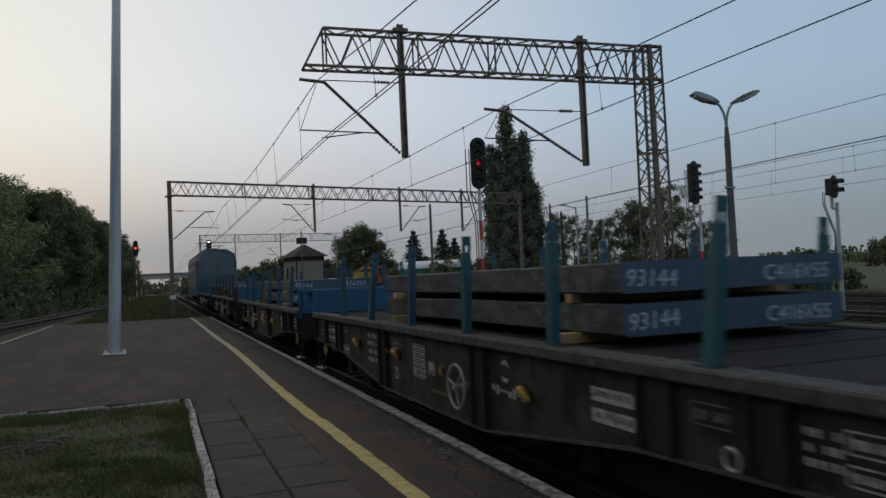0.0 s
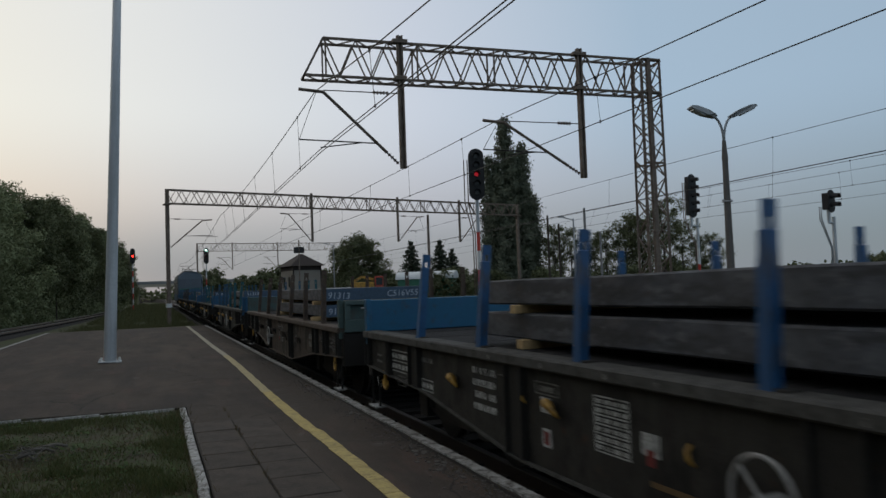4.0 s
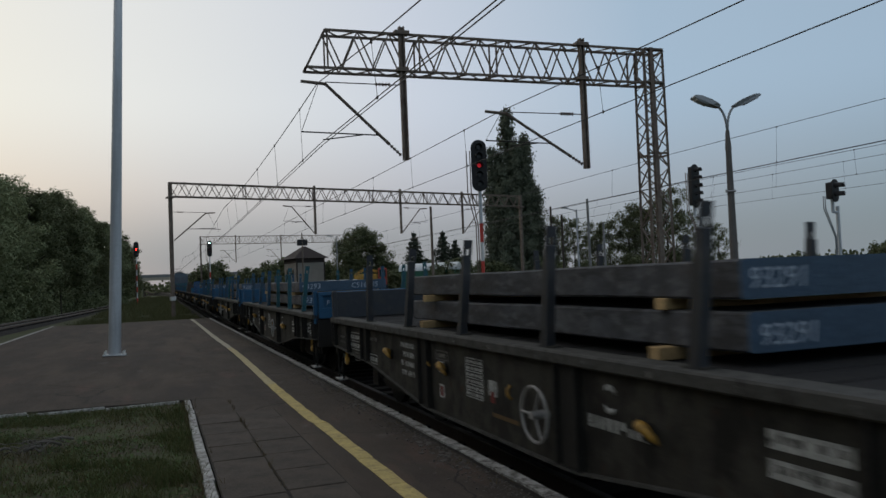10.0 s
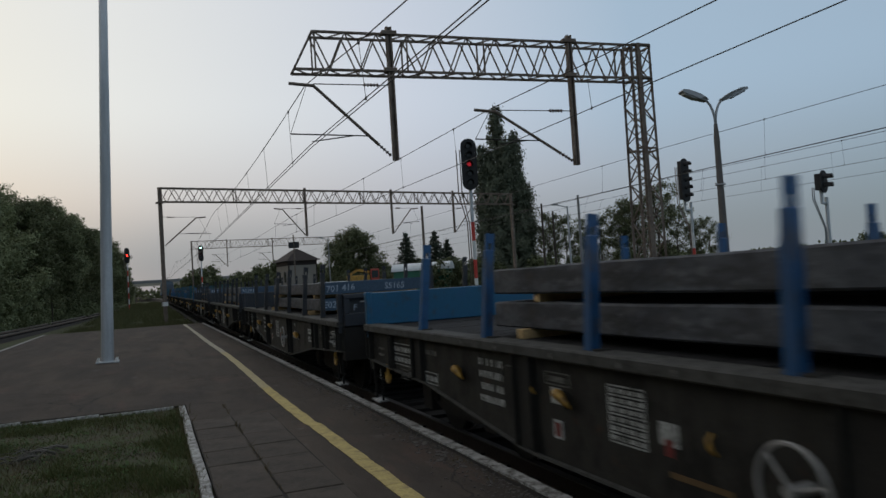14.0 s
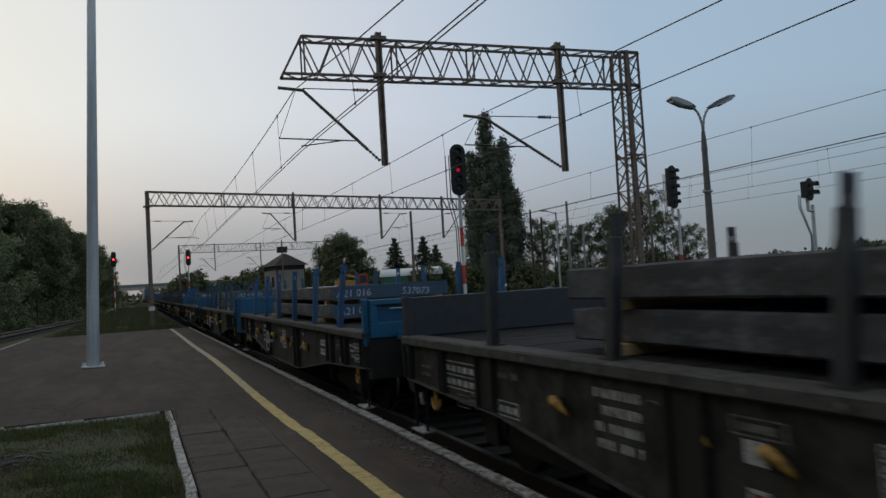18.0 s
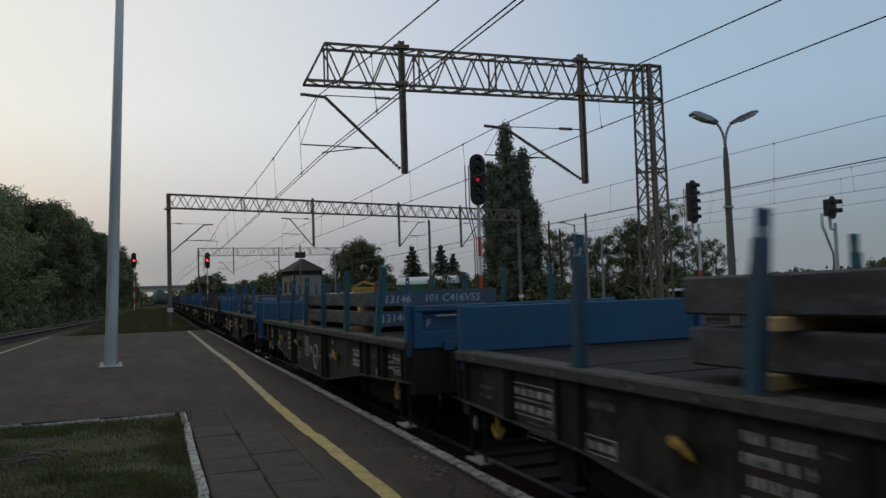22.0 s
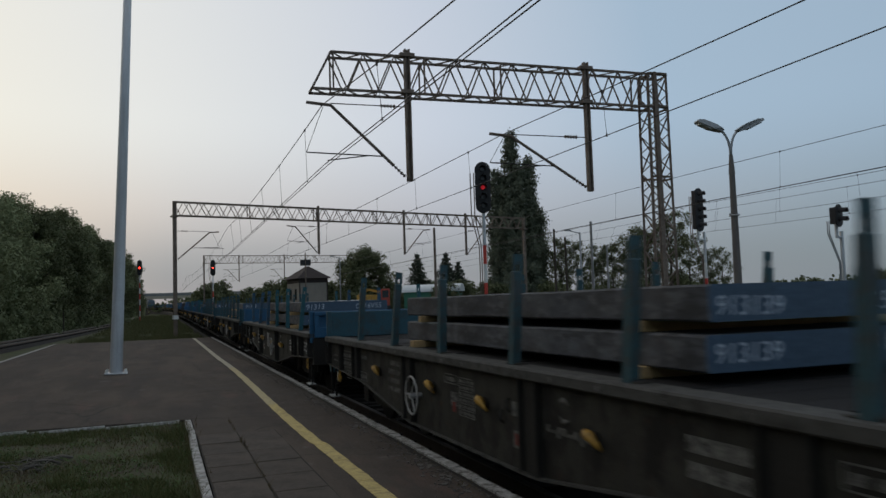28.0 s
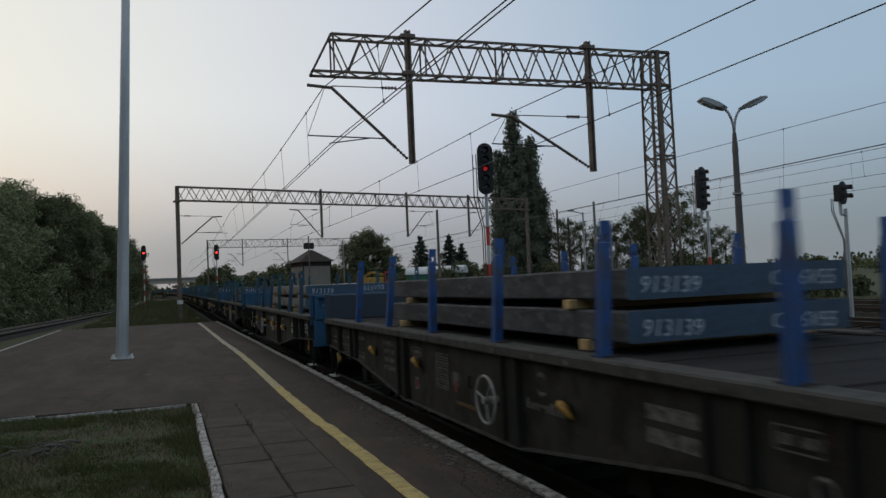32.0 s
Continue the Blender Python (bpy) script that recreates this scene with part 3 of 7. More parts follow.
# ---------------------------------------------------------------- tracks
def track(name, path, label, head=None, climbs=False):
    """Two rails on sleepers in ballast along a list of plan points."""
    bed = bmesh.new()
    sl = bmesh.new()
    ra = bmesh.new()
    hd = bmesh.new()
    for (xa, ya), (xb, yb) in zip(path, path[1:]):
        za, zb = (rail_path(ya)[1], rail_path(yb)[1]) if climbs else (0.0, 0.0)
        a, b = Vector((xa, ya, za)), Vector((xb, yb, zb))
        d = (b - a).normalized()
        s = Vector((d.y, -d.x, 0)).normalized()
        up = Vector((0, 0, 1))
        for w, z0, z1, w1 in ((2.2, -0.9, -0.43, 1.55),):
            vs = [bed.verts.new(p + s * q + up * (z - (p.z if z < -0.8 else 0))) for p in (a, b) for q, z in ((-w, z0), (-w1, z1), (w1, z1), (w, z0))]
            for i in range(3):
                bed.faces.new((vs[i], vs[i + 1], vs[i + 5], vs[i + 4]))
        for sg in (-1, 1):
            o = s * sg * 0.7535
            bar(ra, a + o + up * (RAIL_Z - 0.085), b + o + up * (RAIL_Z - 0.085), 0.05, 0.15)
            bar(ra, a + o + up * (RAIL_Z - 0.165), b + o + up * (RAIL_Z - 0.165), 0.13, 0.02)
            bar(hd, a + o + up * (RAIL_Z - 0.008), b + o + up * (RAIL_Z - 0.008), 0.068, 0.016)
        L = (b - a).length
        k = 0.0
        while k < L and (a + d * k).y < 130:
            c = a + d * k
            bar(sl, c - s * 1.3 + up * (RAIL_Z - 0.26), c + s * 1.3 + up * (RAIL_Z - 0.26), 0.16, 0.26)
            k += 0.65
    ob = thing(name, label, "railway track", kind="structure")
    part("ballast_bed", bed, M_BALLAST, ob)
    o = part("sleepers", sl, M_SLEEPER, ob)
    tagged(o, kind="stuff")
    part("rail", ra, M_RAIL if head is None else M_RAILSIDE, ob)
    part("rail_heads", hd, head or M_RAILTOP, ob, "worn rail heads")
    return ob


for k, x in enumerate(TRACKS):
    track(f"track_{k + 1}", [(x + rail_path(y)[0], y) for y in (-120, 15, 60, 130, 205, 240, 275, 310, 345, 400)], "ballasted railway track climbing gently into the distance", climbs=True)
LEFT_PATH = [(-15.0, -40), (-12.4, 5), (-9.9, 43), (-9.0, 56.5), (-7.7, 76), (-5.9, 110), (-4.6, 150), (-3.8, 240)]
LEFT_PATH = [(x - 0.75, y) for x, y in LEFT_PATH]
track("track_6", LEFT_PATH, "overgrown side track beside the trees", M_RAILOLD)


# ---------------------------------------------------------------- overhead line
def insulator(bm, a, b, r=0.055, n=5):
    a, b = Vector(a), Vector(b)
    d = (b - a).normalized()
    L = (b - a).length
    for k in range(n):
        c = a + d * (L * (k + 0.2) / n)
        rod(bm, c, c + d * (L * 0.45 / n), r, r * 0.6, 8)
    rod(bm, a, b, 0.02, 0.02, 6)


def bracket(parent, mast, z0, reach, z_mess, z_cont, wire_x, side=-1, level=0.42):
    """A hinged tube bracket that holds messenger and contact wire. Places in the gantry's space."""
    mx, my = mast
    e = side
    tube = bmesh.new()
    top = Vector((mx + e * reach, my, z_mess + 0.02))
    foot = Vector((mx + e * 0.12, my, z0))
    knee = top - Vector((e * 0.62, 0, 0.05))
    d = (knee - foot).normalized()
    rod(tube, foot + d * 0.42, knee, 0.042, 0.042, 8)
    rod(tube, knee - Vector((e * 0.02, 0, 0)), top, 0.042, 0.042, 8)
    part("bracket_tube", tube, M_GANTRY, parent)
    stay0 = Vector((mx + e * 0.05, my, z_mess + 0.02))
    for p, q in ((foot, foot + d * 0.5), (stay0 + Vector((e * 0.3, 0, 0)), stay0 + Vector((e * 0.72, 0, 0)))):
        ins = bmesh.new()
        insulator(ins, p, q)
        part("insulator", ins, M_INSUL, parent, "brown ribbed insulator")
    st = bmesh.new()
    rod(st, stay0, knee + Vector((0, 0, 0.05)), 0.014, 0.014, 6)
    arm0 = foot.lerp(knee, level)
    rod(st, arm0, (mx + e * (reach + 0.02), my, arm0.z + 0.05), 0.018, 0.018, 6)
    rod(st, arm0.lerp(Vector((mx + e * reach, my, arm0.z + 0.04)), 0.2), (wire_x, my, z_cont + 0.02), 0.016, 0.016, 6)
    rod(st, (mx + e * (reach + 0.02), my, arm0.z + 0.05), (mx + e * (reach - 0.45), my, z_mess), 0.008, 0.008, 5)
    part("registration_arm", st, M_WIRE, parent)


# near gantry: lattice mast beyond track 2, beam reaching back over both tracks
GY = 19.5
near_gantry = thing("overhead_gantry", "rusty lattice steel gantry over two railway tracks", "gantry", "overhead line gantries", at=pose(0, GY, 0, 0, 0, -2.2))
ZT, ZB, GW = 8.08, 7.1, 0.5
X0, X1 = 4.18, 13.4
def beam(parent, name, a, b, w):
    """One steel bar as a part."""
    bm = bmesh.new()
    bar(bm, a, b, w, w)
    return part(name, bm, M_GANTRY, parent)


for yy in (-GW / 2, GW / 2):
    for z, xa in ((ZT, X0), (ZB, X0 - 0.5)):
        beam(near_gantry, "chord", (xa, yy, z), (X1 + 0.47 + 0.31, yy, z), 0.06)
nb = 11
for yy in (-GW / 2, GW / 2):
    for k in range(nb):
        xa, xb = X0 + (X1 - X0) * k / nb, X0 + (X1 - X0) * (k + 1) / nb
        beam(near_gantry, "lattice_bar", (xa, yy, ZT), ((xa + xb) / 2, yy, ZB), 0.034)
        beam(near_gantry, "lattice_bar", ((xa + xb) / 2, yy, ZB), (xb, yy, ZT), 0.034)
    beam(near_gantry, "lattice_bar", (X0, yy, ZT), (X0 - 0.5, yy, ZB), 0.055)
    for xv in (X0 + 0.05, X0 + 2.5, X0 + 4.7, X1 - 0.1):
        beam(near_gantry, "lattice_bar", (xv, yy, ZT), (xv, yy, ZB), 0.04)
for z, xs0 in ((ZT, X0), (ZB, X0 - 0.5)):
    for k in range(nb):
        xa, xb = xs0 + (X1 - xs0) * k / nb, xs0 + (X1 - xs0) * (k + 1) / nb
        beam(near_gantry, "lattice_bar", (xa, -GW / 2, z), ((xa + xb) / 2, GW / 2, z), 0.03)
        beam(near_gantry, "lattice_bar", ((xa + xb) / 2, GW / 2, z), (xb, -GW / 2, z), 0.03)
    beam(near_gantry, "lattice_bar", (xs0, -GW / 2, z), (xs0, GW / 2, z), 0.05)
# lattice mast, four angles laced on each side, with a solid inner post
PX, PW = 13.87, 0.62
nl = 15
for sx in (-1, 1):
    for sy in (-1, 1):
        beam(near_gantry, "mast_angle", (PX + sx * PW / 2 * 1.2, sy * PW / 2 * 0.9, -0.6), (PX + sx * PW / 2, sy * PW / 2 * 0.8, ZT + 0.03), 0.065)
for sy in (-1, 1):
    for k in range(nl):
        z0, z1 = -0.6 + (ZT + 0.6) * k / nl, -0.6 + (ZT + 0.6) * (k + 1) / nl
        for s in ((-1, 1), (1, -1)):
            beam(near_gantry, "lattice_bar", (PX + s[0] * PW / 2 * 1.12, sy * PW / 2 * 0.85, z0), (PX + s[1] * PW / 2 * 1.12, sy * PW / 2 * 0.85, z1), 0.026)
for sx in (-1, 1):
    for k in range(nl):
        z0, z1 = -0.6 + (ZT + 0.6) * k / nl, -0.6 + (ZT + 0.6) * (k + 1) / nl
        s = 1 if k % 2 else -1
        beam(near_gantry, "lattice_bar", (PX + sx * PW / 2 * 1.12, -s * PW / 2 * 0.85, z0), (PX + sx * PW / 2 * 1.12, s * PW / 2 * 0.85, z1), 0.032)
bm = bmesh.new()
box(bm, PX - 0.17, PX - 0.06, -0.35, -0.24, -0.6, ZT + 0.05)
part("mast_post", bm, M_GANTRY, near_gantry)
for z in (ZT, ZB, 5.0):
    for s in (-1, 1):
        beam(near_gantry, "mast_tie", (PX - PW / 2, s * 0.29, z + 0.02), (PX + PW / 2, s * 0.29, z + 0.02), 0.055)
        beam(near_gantry, "mast_tie", (PX + s * PW / 2, -0.26, z - 0.04), (PX + s * PW / 2, 0.26, z - 0.04), 0.05)
for z, d in ((ZT, -1), (ZB, 1)):
    bm = bmesh.new()
    prism(bm, [(PX - 0.46, z), (PX - 0.29, z), (PX - 0.29, z + d * 0.16)], -0.3, -0.285, axis="y")
    part("gusset_plate", bm, M_GANTRY, near_gantry)
bm = bmesh.new()
box(bm, PX - 0.5, PX + 0.5, -0.5, 0.5, -1.0, -0.45, bevel=0.04)
part("footing", bm, M_CONC, near_gantry, "concrete footing")
for hx, zb, zm in ((6.17, 4.73, 6.68), (11.45, 4.54, 6.06)):
    bm = bmesh.new()
    prism(bm, [(hx - 0.075, -0.42), (hx - 0.03, -0.42), (hx - 0.03, -0.36), (hx + 0.03, -0.36), (hx + 0.03, -0.42), (hx + 0.075, -0.42), (hx + 0.075, -0.28), (hx - 0.075, -0.28)], zb, ZT + 0.16, axis="z")
    part("hanger_post", bm, M_GANTRY, near_gantry)
    for zc, hw in ((ZT, 0.2), (ZB, 0.16)):
        bm = bmesh.new()
        box(bm, hx - hw, hx + hw, -0.45, -0.24, zc - 0.055, zc + 0.055, bevel=0.01)
        part("clamp", bm, M_GANTRY, near_gantry)
    bracket(near_gantry, (hx, -0.34), zb + 0.12, 2.66 if hx < 8 else 3.0, zm, 5.21 if hx < 8 else 5.12, hx - (2.15 if hx < 8 else 2.3), level=0.29 if hx < 8 else 0.42)


def far_gantry(label, y, xl, xr, z_top, h, hangers, n, ground, left_arm=True, turn=0.0):
    """A slim lattice beam on posts, seen from far."""
    g = thing("overhead_gantry", label, "gantry", "overhead line gantries", at=pose(0, y, 0, 0, 0, turn))
    for yy in (-0.25, 0.25):
        for z in (z_top - h, z_top):
            beam(g, "chord", (xl, yy, z), (xr, yy, z), 0.065)
        for k in range(n):
            xa, xb = xl + (xr - xl) * k / n, xl + (xr - xl) * (k + 1) / n
            up = 0 if yy < 0 else 1
            xm = (xa + xb) / 2
            beam(g, "lattice_bar", (xa, yy, z_top - h * (1 - up)), (xm, yy, z_top - h * up), 0.038)
            beam(g, "lattice_bar", (xm, yy, z_top - h * up), (xb, yy, z_top - h * (1 - up)), 0.038)
            if k % 5 == 0:
                beam(g, "lattice_bar", (xa, yy, z_top - h), (xa, yy, z_top), 0.045)
    for xp in (xl, xr):
        bm = bmesh.new()
        box(bm, xp - 0.105, xp + 0.105, -0.105, 0.105, ground, z_top + 0.05)
        box(bm, xp - 0.2, xp + 0.2, -0.3, 0.3, z_top - h - 0.1, z_top - h)
        part("post", bm, M_GANTRY, g)
        bm = bmesh.new()
        box(bm, xp - 0.15, xp + 0.15, -0.15, 0.15, 0.95, 1.2)
        part("post_band", bm, M_WBAND, g, "white number band, unreadable")
    for hx, zb, sd in hangers:
        bm = bmesh.new()
        box(bm, hx - 0.068, hx + 0.068, -0.4, -0.27, zb, z_top + 0.15)
        part("hanger_post", bm, M_GANTRY, g)
        bracket(g, (hx, -0.34), zb + 0.1, 2.4, zb + 1.95, zb + 0.75, hx + sd * 1.8, side=sd)
    if left_arm:
        bracket(g, (xl, -0.2), 4.75, 2.8, 6.55, 5.45, 4.1, side=1)
    return g


far_gantry("long rusty lattice gantry across the station tracks", 51.5, 0.95, 30.5, 8.45, 0.88, [(10.9, 5.15, -1), (18.1, 5.2, 1), (24.0, 5.2, 1)], 30, -0.2, turn=15.0)
far_gantry("distant lattice gantry across the station tracks", 125.0, 6.55, 33.0, 9.8, 1.2, [(11.9, 5.6, -1), (19.2, 5.6, -1)], 22, -0.4, left_arm=False, turn=6.0)


def wire(name, label, pts, r=0.011, material=None, parent=None):
    """A wire through points, as a thin tube."""
    bm = bmesh.new()
    tube(bm, [p for k, p in enumerate(pts) if k == 0 or (Vector(p) - Vector(pts[k - 1])).length > 1e-4], r, 5)
    return part(name, bm, material or M_WIRE, parent, label)


def catenary(x, spans, z_c, z_m, sag, twin=True, drop=True, shift=0.0, later=1.0):
    """Contact wire, messenger and droppers of one track."""
    c = thing("overhead_wires", "dark contact and messenger wires with thin droppers", "wire", "overhead wires")
    cw, mw = [], []
    dr = bmesh.new()
    for (ya, za), (yb, zb) in zip(spans, spans[1:]):
        for i in range(13):
            u = i / 12
            y = ya + (yb - ya) * u
            zig = x + (za + (zb - za) * u)
            m = z_m - sag * (1.0 if ya < 0 else later) * 4 * u * (1 - u) * min(1.0, ((yb - ya) / 61.5) ** 2)
            cw.append((zig, y, z_c))
            mw.append((x + shift + 0.5 * (za + (zb - za) * u), y, m))
            if drop and i % 2 == 1:
                rod(dr, (mw[-1][0], y, m), (zig, y, z_c), 0.006, 0.006, 4, caps=False)
                rod(dr, (mw[-1][0], y, m - 0.04), (mw[-1][0], y, m + 0.03), 0.025, 0.025, 5)
                rod(dr, (zig, y, z_c - 0.02), (zig, y, z_c + 0.05), 0.02, 0.02, 5)
    wr = 0.0115 if x < 15 else 0.0095
    wire("contact_wire", "", [(a - 0.03, b, d) for a, b, d in cw], wr, parent=c)
    if twin:
        wire("contact_wire", "", [(a + 0.07, b, d) for a, b, d in cw], wr, parent=c)
    wire("messenger_wire", "", mw, wr * 1.15, parent=c)
    if drop:
        tagged(part("dropper", dr, M_WIRE, c), kind="stuff")
    return c


catenary(4.25, [(-42, 1.05), (GY, -0.22), (51.5, 0.1), (125, -0.2), (230, 0.2), (420, 0)], 5.19, 6.78, 1.53, shift=-0.14, later=0.6)
catenary(9.1, [(-42, 0.2), (GY, 0.15), (51.5, -0.2), (125, 0.2), (230, -0.2), (420, 0)], 5.1, 6.25, 0.5, twin=False, later=0.2)
catenary(21.8, [(-42, 0.2), (28, -0.2), (90, 0.2), (160, -0.2), (300, 0)], 5.4, 6.76, 0.06)
catenary(28.5, [(-42, 1.0), (14, 0.9), (40, -0.9), (98, -0.2), (170, 0.2), (300, 0)], 5.4, 6.5, 0.1, twin=False)
catenary(33.3, [(-42, 0.8), (18, 1.0), (46, -1.2), (98, -0.2), (170, 0.2), (300, 0)], 5.4, 6.82, 0.1, twin=False)


# ---------------------------------------------------------------- lamps and signals
def tapered_mast(label, x, y, r0, r1, h):
    m = thing("light_mast", label, "light mast", at=pose(x, y, 0, 0, 1.8, 0))
    bm = bmesh.new()
    n = 16
    rings = [[bm.verts.new((r * math.cos(k * math.tau / n), r * math.sin(k * math.tau / n), z)) for k in range(n)]
             for r, z in ((r0, 0.02), (r0 * 0.97, 0.6), ((r0 + r1) / 2, h / 2), (r1, h))]
    for a, b in zip(rings, rings[1:]):
        for k in range(n):
            bm.faces.new((a[k], a[(k + 1) % n], b[(k + 1) % n], b[k])).smooth = True
    bm.faces.new(rings[-1])
    part("pole", bm, M_GALV, m)
    bm = bmesh.new()
    box(bm, -r0 * 1.75, r0 * 1.75, -r0 * 1.75, r0 * 1.75, 0.004, 0.035, bevel=0.006)
    part("base_plate", bm, M_GALV, m)
    for sx in (-1, 1):
        for sy in (-1, 1):
            bm = bmesh.new()
            rod(bm, (sx * r0 * 1.4, sy * r0 * 1.4, 0.03), (sx * r0 * 1.4, sy * r0 * 1.4, 0.11), 0.03, 0.03, 6)
            part("bolt", bm, M_WBAND, m, "capped anchor bolt")
    bm = bmesh.new()
    box(bm, -0.045, 0.045, -r0 - 0.004, -r0 + 0.02, 0.55, 0.95, bevel=0.004)
    part("hatch", bm, M_GALV, m)
    return m


tapered_mast("tall tapered galvanised steel light mast bolted to the platform", -1.06, 21.4, 0.155, 0.08, 14.0)


def double_lamp(x, y, h):
    """Concrete post with two lamp heads on curved arms."""
    d = thing("street_lamp", "grey concrete lamp post with two lamp heads on curved arms", "street lamp", at=pose(x, y, 0))
    bm = bmesh.new()
    rod(bm, (0, 0, -0.7), (0, 0, h - 1.75), 0.17, 0.1, 12)
    part("post", bm, M_LAMPPOST, d)
    bm = bmesh.new()
    rod(bm, (0, 0, h - 1.95), (0, 0, h - 1.25), 0.115, 0.065, 10)
    part("sleeve", bm, M_LAMPPOST, d)
    bm = bmesh.new()
    torus(bm, (0, 0, h - 3.45), (0, 0, 1), 0.16, 0.03, 12, 5)
    rod(bm, (-0.22, 0, h - 3.4), (0.22, 0, h - 3.4), 0.025, 0.025, 6)
    part("clamp", bm, M_LAMPHEAD, d)
    bm = bmesh.new()
    rod(bm, (0, 0, 0.55), (0, 0, 1.05), 0.174, 0.17, 12)
    part("white_band", bm, M_WBAND, d)
    c, s = math.cos(radians(-16)), math.sin(radians(-16))
    for e in (-1, 1):
        bm = bmesh.new()
        pts = [(0, h - 1.35), (0.02, h - 1.02), (0.07, h - 0.76), (0.15, h - 0.56), (0.24, h - 0.44), (0.32, h - 0.38)]
        w = [Vector((e * a * c, e * a * s, z)) for a, z in pts]
        tube(bm, w, 0.044, 8)
        part("arm", bm, M_LAMPHEAD, d)
        head = bmesh.new()
        m = Matrix.Translation(w[-1]) @ pose(0, 0, 0, 0, 0, -16 if e > 0 else 164) @ pose(0, 0, 0, 0, -22, 0)
        outline = [(-0.08, 0.05), (0.06, 0.075), (0.3, 0.12), (0.74, 0.12), (0.95, 0.05), (0.97, -0.02), (0.9, -0.05), (0.3, -0.07), (-0.02, -0.05)]
        prism(head, outline, -0.21, 0.21)
        for v in head.verts:
            k = 0.5 if v.co.x < 0 else 0.9 if v.co.x < 0.1 else 0.92 if v.co.z > 0.06 else 1.0
            v.co.y *= k
            v.co = m @ v.co
        part("lamp_head", head, M_LAMPHEAD, d)
        bowl = bmesh.new()
        prism(bowl, [(0.3, -0.06), (0.86, -0.045), (0.84, -0.085), (0.4, -0.11)], -0.16, 0.16)
        for v in bowl.verts:
            v.co = m @ v.co
        part("bowl", bowl, M_LAMPGLASS, d, "clouded lamp bowl")
    return d


double_lamp(19.3, 22.0, 7.75)


def signal(label, x, y, turn, z_head, n_lens, lit, mast_x=0.0, banded=True, lit_mat=None, cables=True, mast_top=None, also=None):
    """A colour-light signal: mast with bands, oval head with hooded lenses, cable pipes."""
    s = thing("railway_signal", label, "signal", "railway signals", at=pose(x, y, 0, 0, 0, turn))
    pitch = 0.37 if n_lens > 2 else 0.32
    hh = pitch * n_lens + 0.22
    w = 0.31 if n_lens > 2 else 0.27
    bm = bmesh.new()
    n = 10
    out = [(w * math.cos(math.pi * k / n), z_head + hh - w + w * math.sin(math.pi * k / n)) for k in range(n + 1)]
    out += [(-w * math.cos(math.pi * k / n), z_head + w - w * math.sin(math.pi * k / n)) for k in range(n + 1)]
    prism(bm, out, -0.04, 0.0)
    part("backboard", bm, M_BLACK, s)
    bm = bmesh.new()
    box(bm, -0.2, 0.2, 0.0, 0.24, z_head + 0.12, z_head + hh - 0.12, bevel=0.02)
    part("housing", bm, M_BLACK, s)
    for k in range(n_lens):
        z = z_head + hh - 0.11 - pitch * (k + 0.5)
        bm = bmesh.new()
        disc(bm, (0, -0.045, z), (0, -1, 0), 0.085 if y < 60 else 0.11, 0.02, 14)
        on = k == lit or (also is not None and k == also[0])
        lens = part("lens", bm, (also[1] if also and k == also[0] else lit_mat or M_REDLAMP) if on else M_LENS, s, "glowing signal lens" if on else "unlit dark lens")
        hood = bmesh.new()
        m = 9
        for ring in range(m):
            a0, a1 = math.pi * (-0.08 + 1.16 * ring / m), math.pi * (-0.08 + 1.16 * (ring + 1) / m)
            for r, flip in ((0.135, 1), (0.128, -1)):
                q = [(r * math.cos(a0), -0.04, z + r * math.sin(a0)), (r * math.cos(a1), -0.04, z + r * math.sin(a1)),
                     (r * math.cos(a1), -0.36, z + r * math.sin(a1) - 0.02), (r * math.cos(a0), -0.3, z + r * math.sin(a0) - 0.02)]
                v = [hood.verts.new(p) for p in (q if flip > 0 else reversed(q))]
                hood.faces.new(v)
        part("hood", hood, M_BLACK, lens)
    top = mast_top or z_head
    zs = [-0.6, 0.75]
    while zs[-1] < top - 1.6:
        zs.append(zs[-1] + 0.75)
    zs.append(top)
    for k, (a, b) in enumerate(zip(zs, zs[1:])):
        bm = bmesh.new()
        rod(bm, (mast_x, 0.1, a), (mast_x, 0.1, b), 0.07, 0.07, 10)
        last = k == len(zs) - 2
        part("mast_section", bm, M_GALV if (last or not banded) else (M_RED if k % 2 == 0 else M_WBAND), s)
    bm = bmesh.new()
    rod(bm, (mast_x, 0.1, z_head - 0.38), (0, 0.1, z_head - 0.36), 0.05, 0.05, 8)
    rod(bm, (0, 0.1, z_head - 0.4), (0, 0.1, z_head + 0.15), 0.055, 0.075, 8)
    part("head_bracket", bm, M_GALV, s)
    if cables:
        for q in (-0.48, -0.34) if banded else (-0.56, -0.42):
            bm = bmesh.new()
            foot_x = mast_x - 0.1 + 0.6 * (q + 0.3)
            pts = [(q, 0.16, z_head + hh * (0.8 if banded else 0.25)), (q, 0.16, z_head - (0.1 if banded else 0.25)), (foot_x, 0.12, z_head - 1.3), (foot_x, 0.12, -0.3)]
            tube(bm, pts, 0.022, 6)
            part("ladder_rail", bm, M_GANTRY if banded else M_LAMPHEAD, s)
    return s


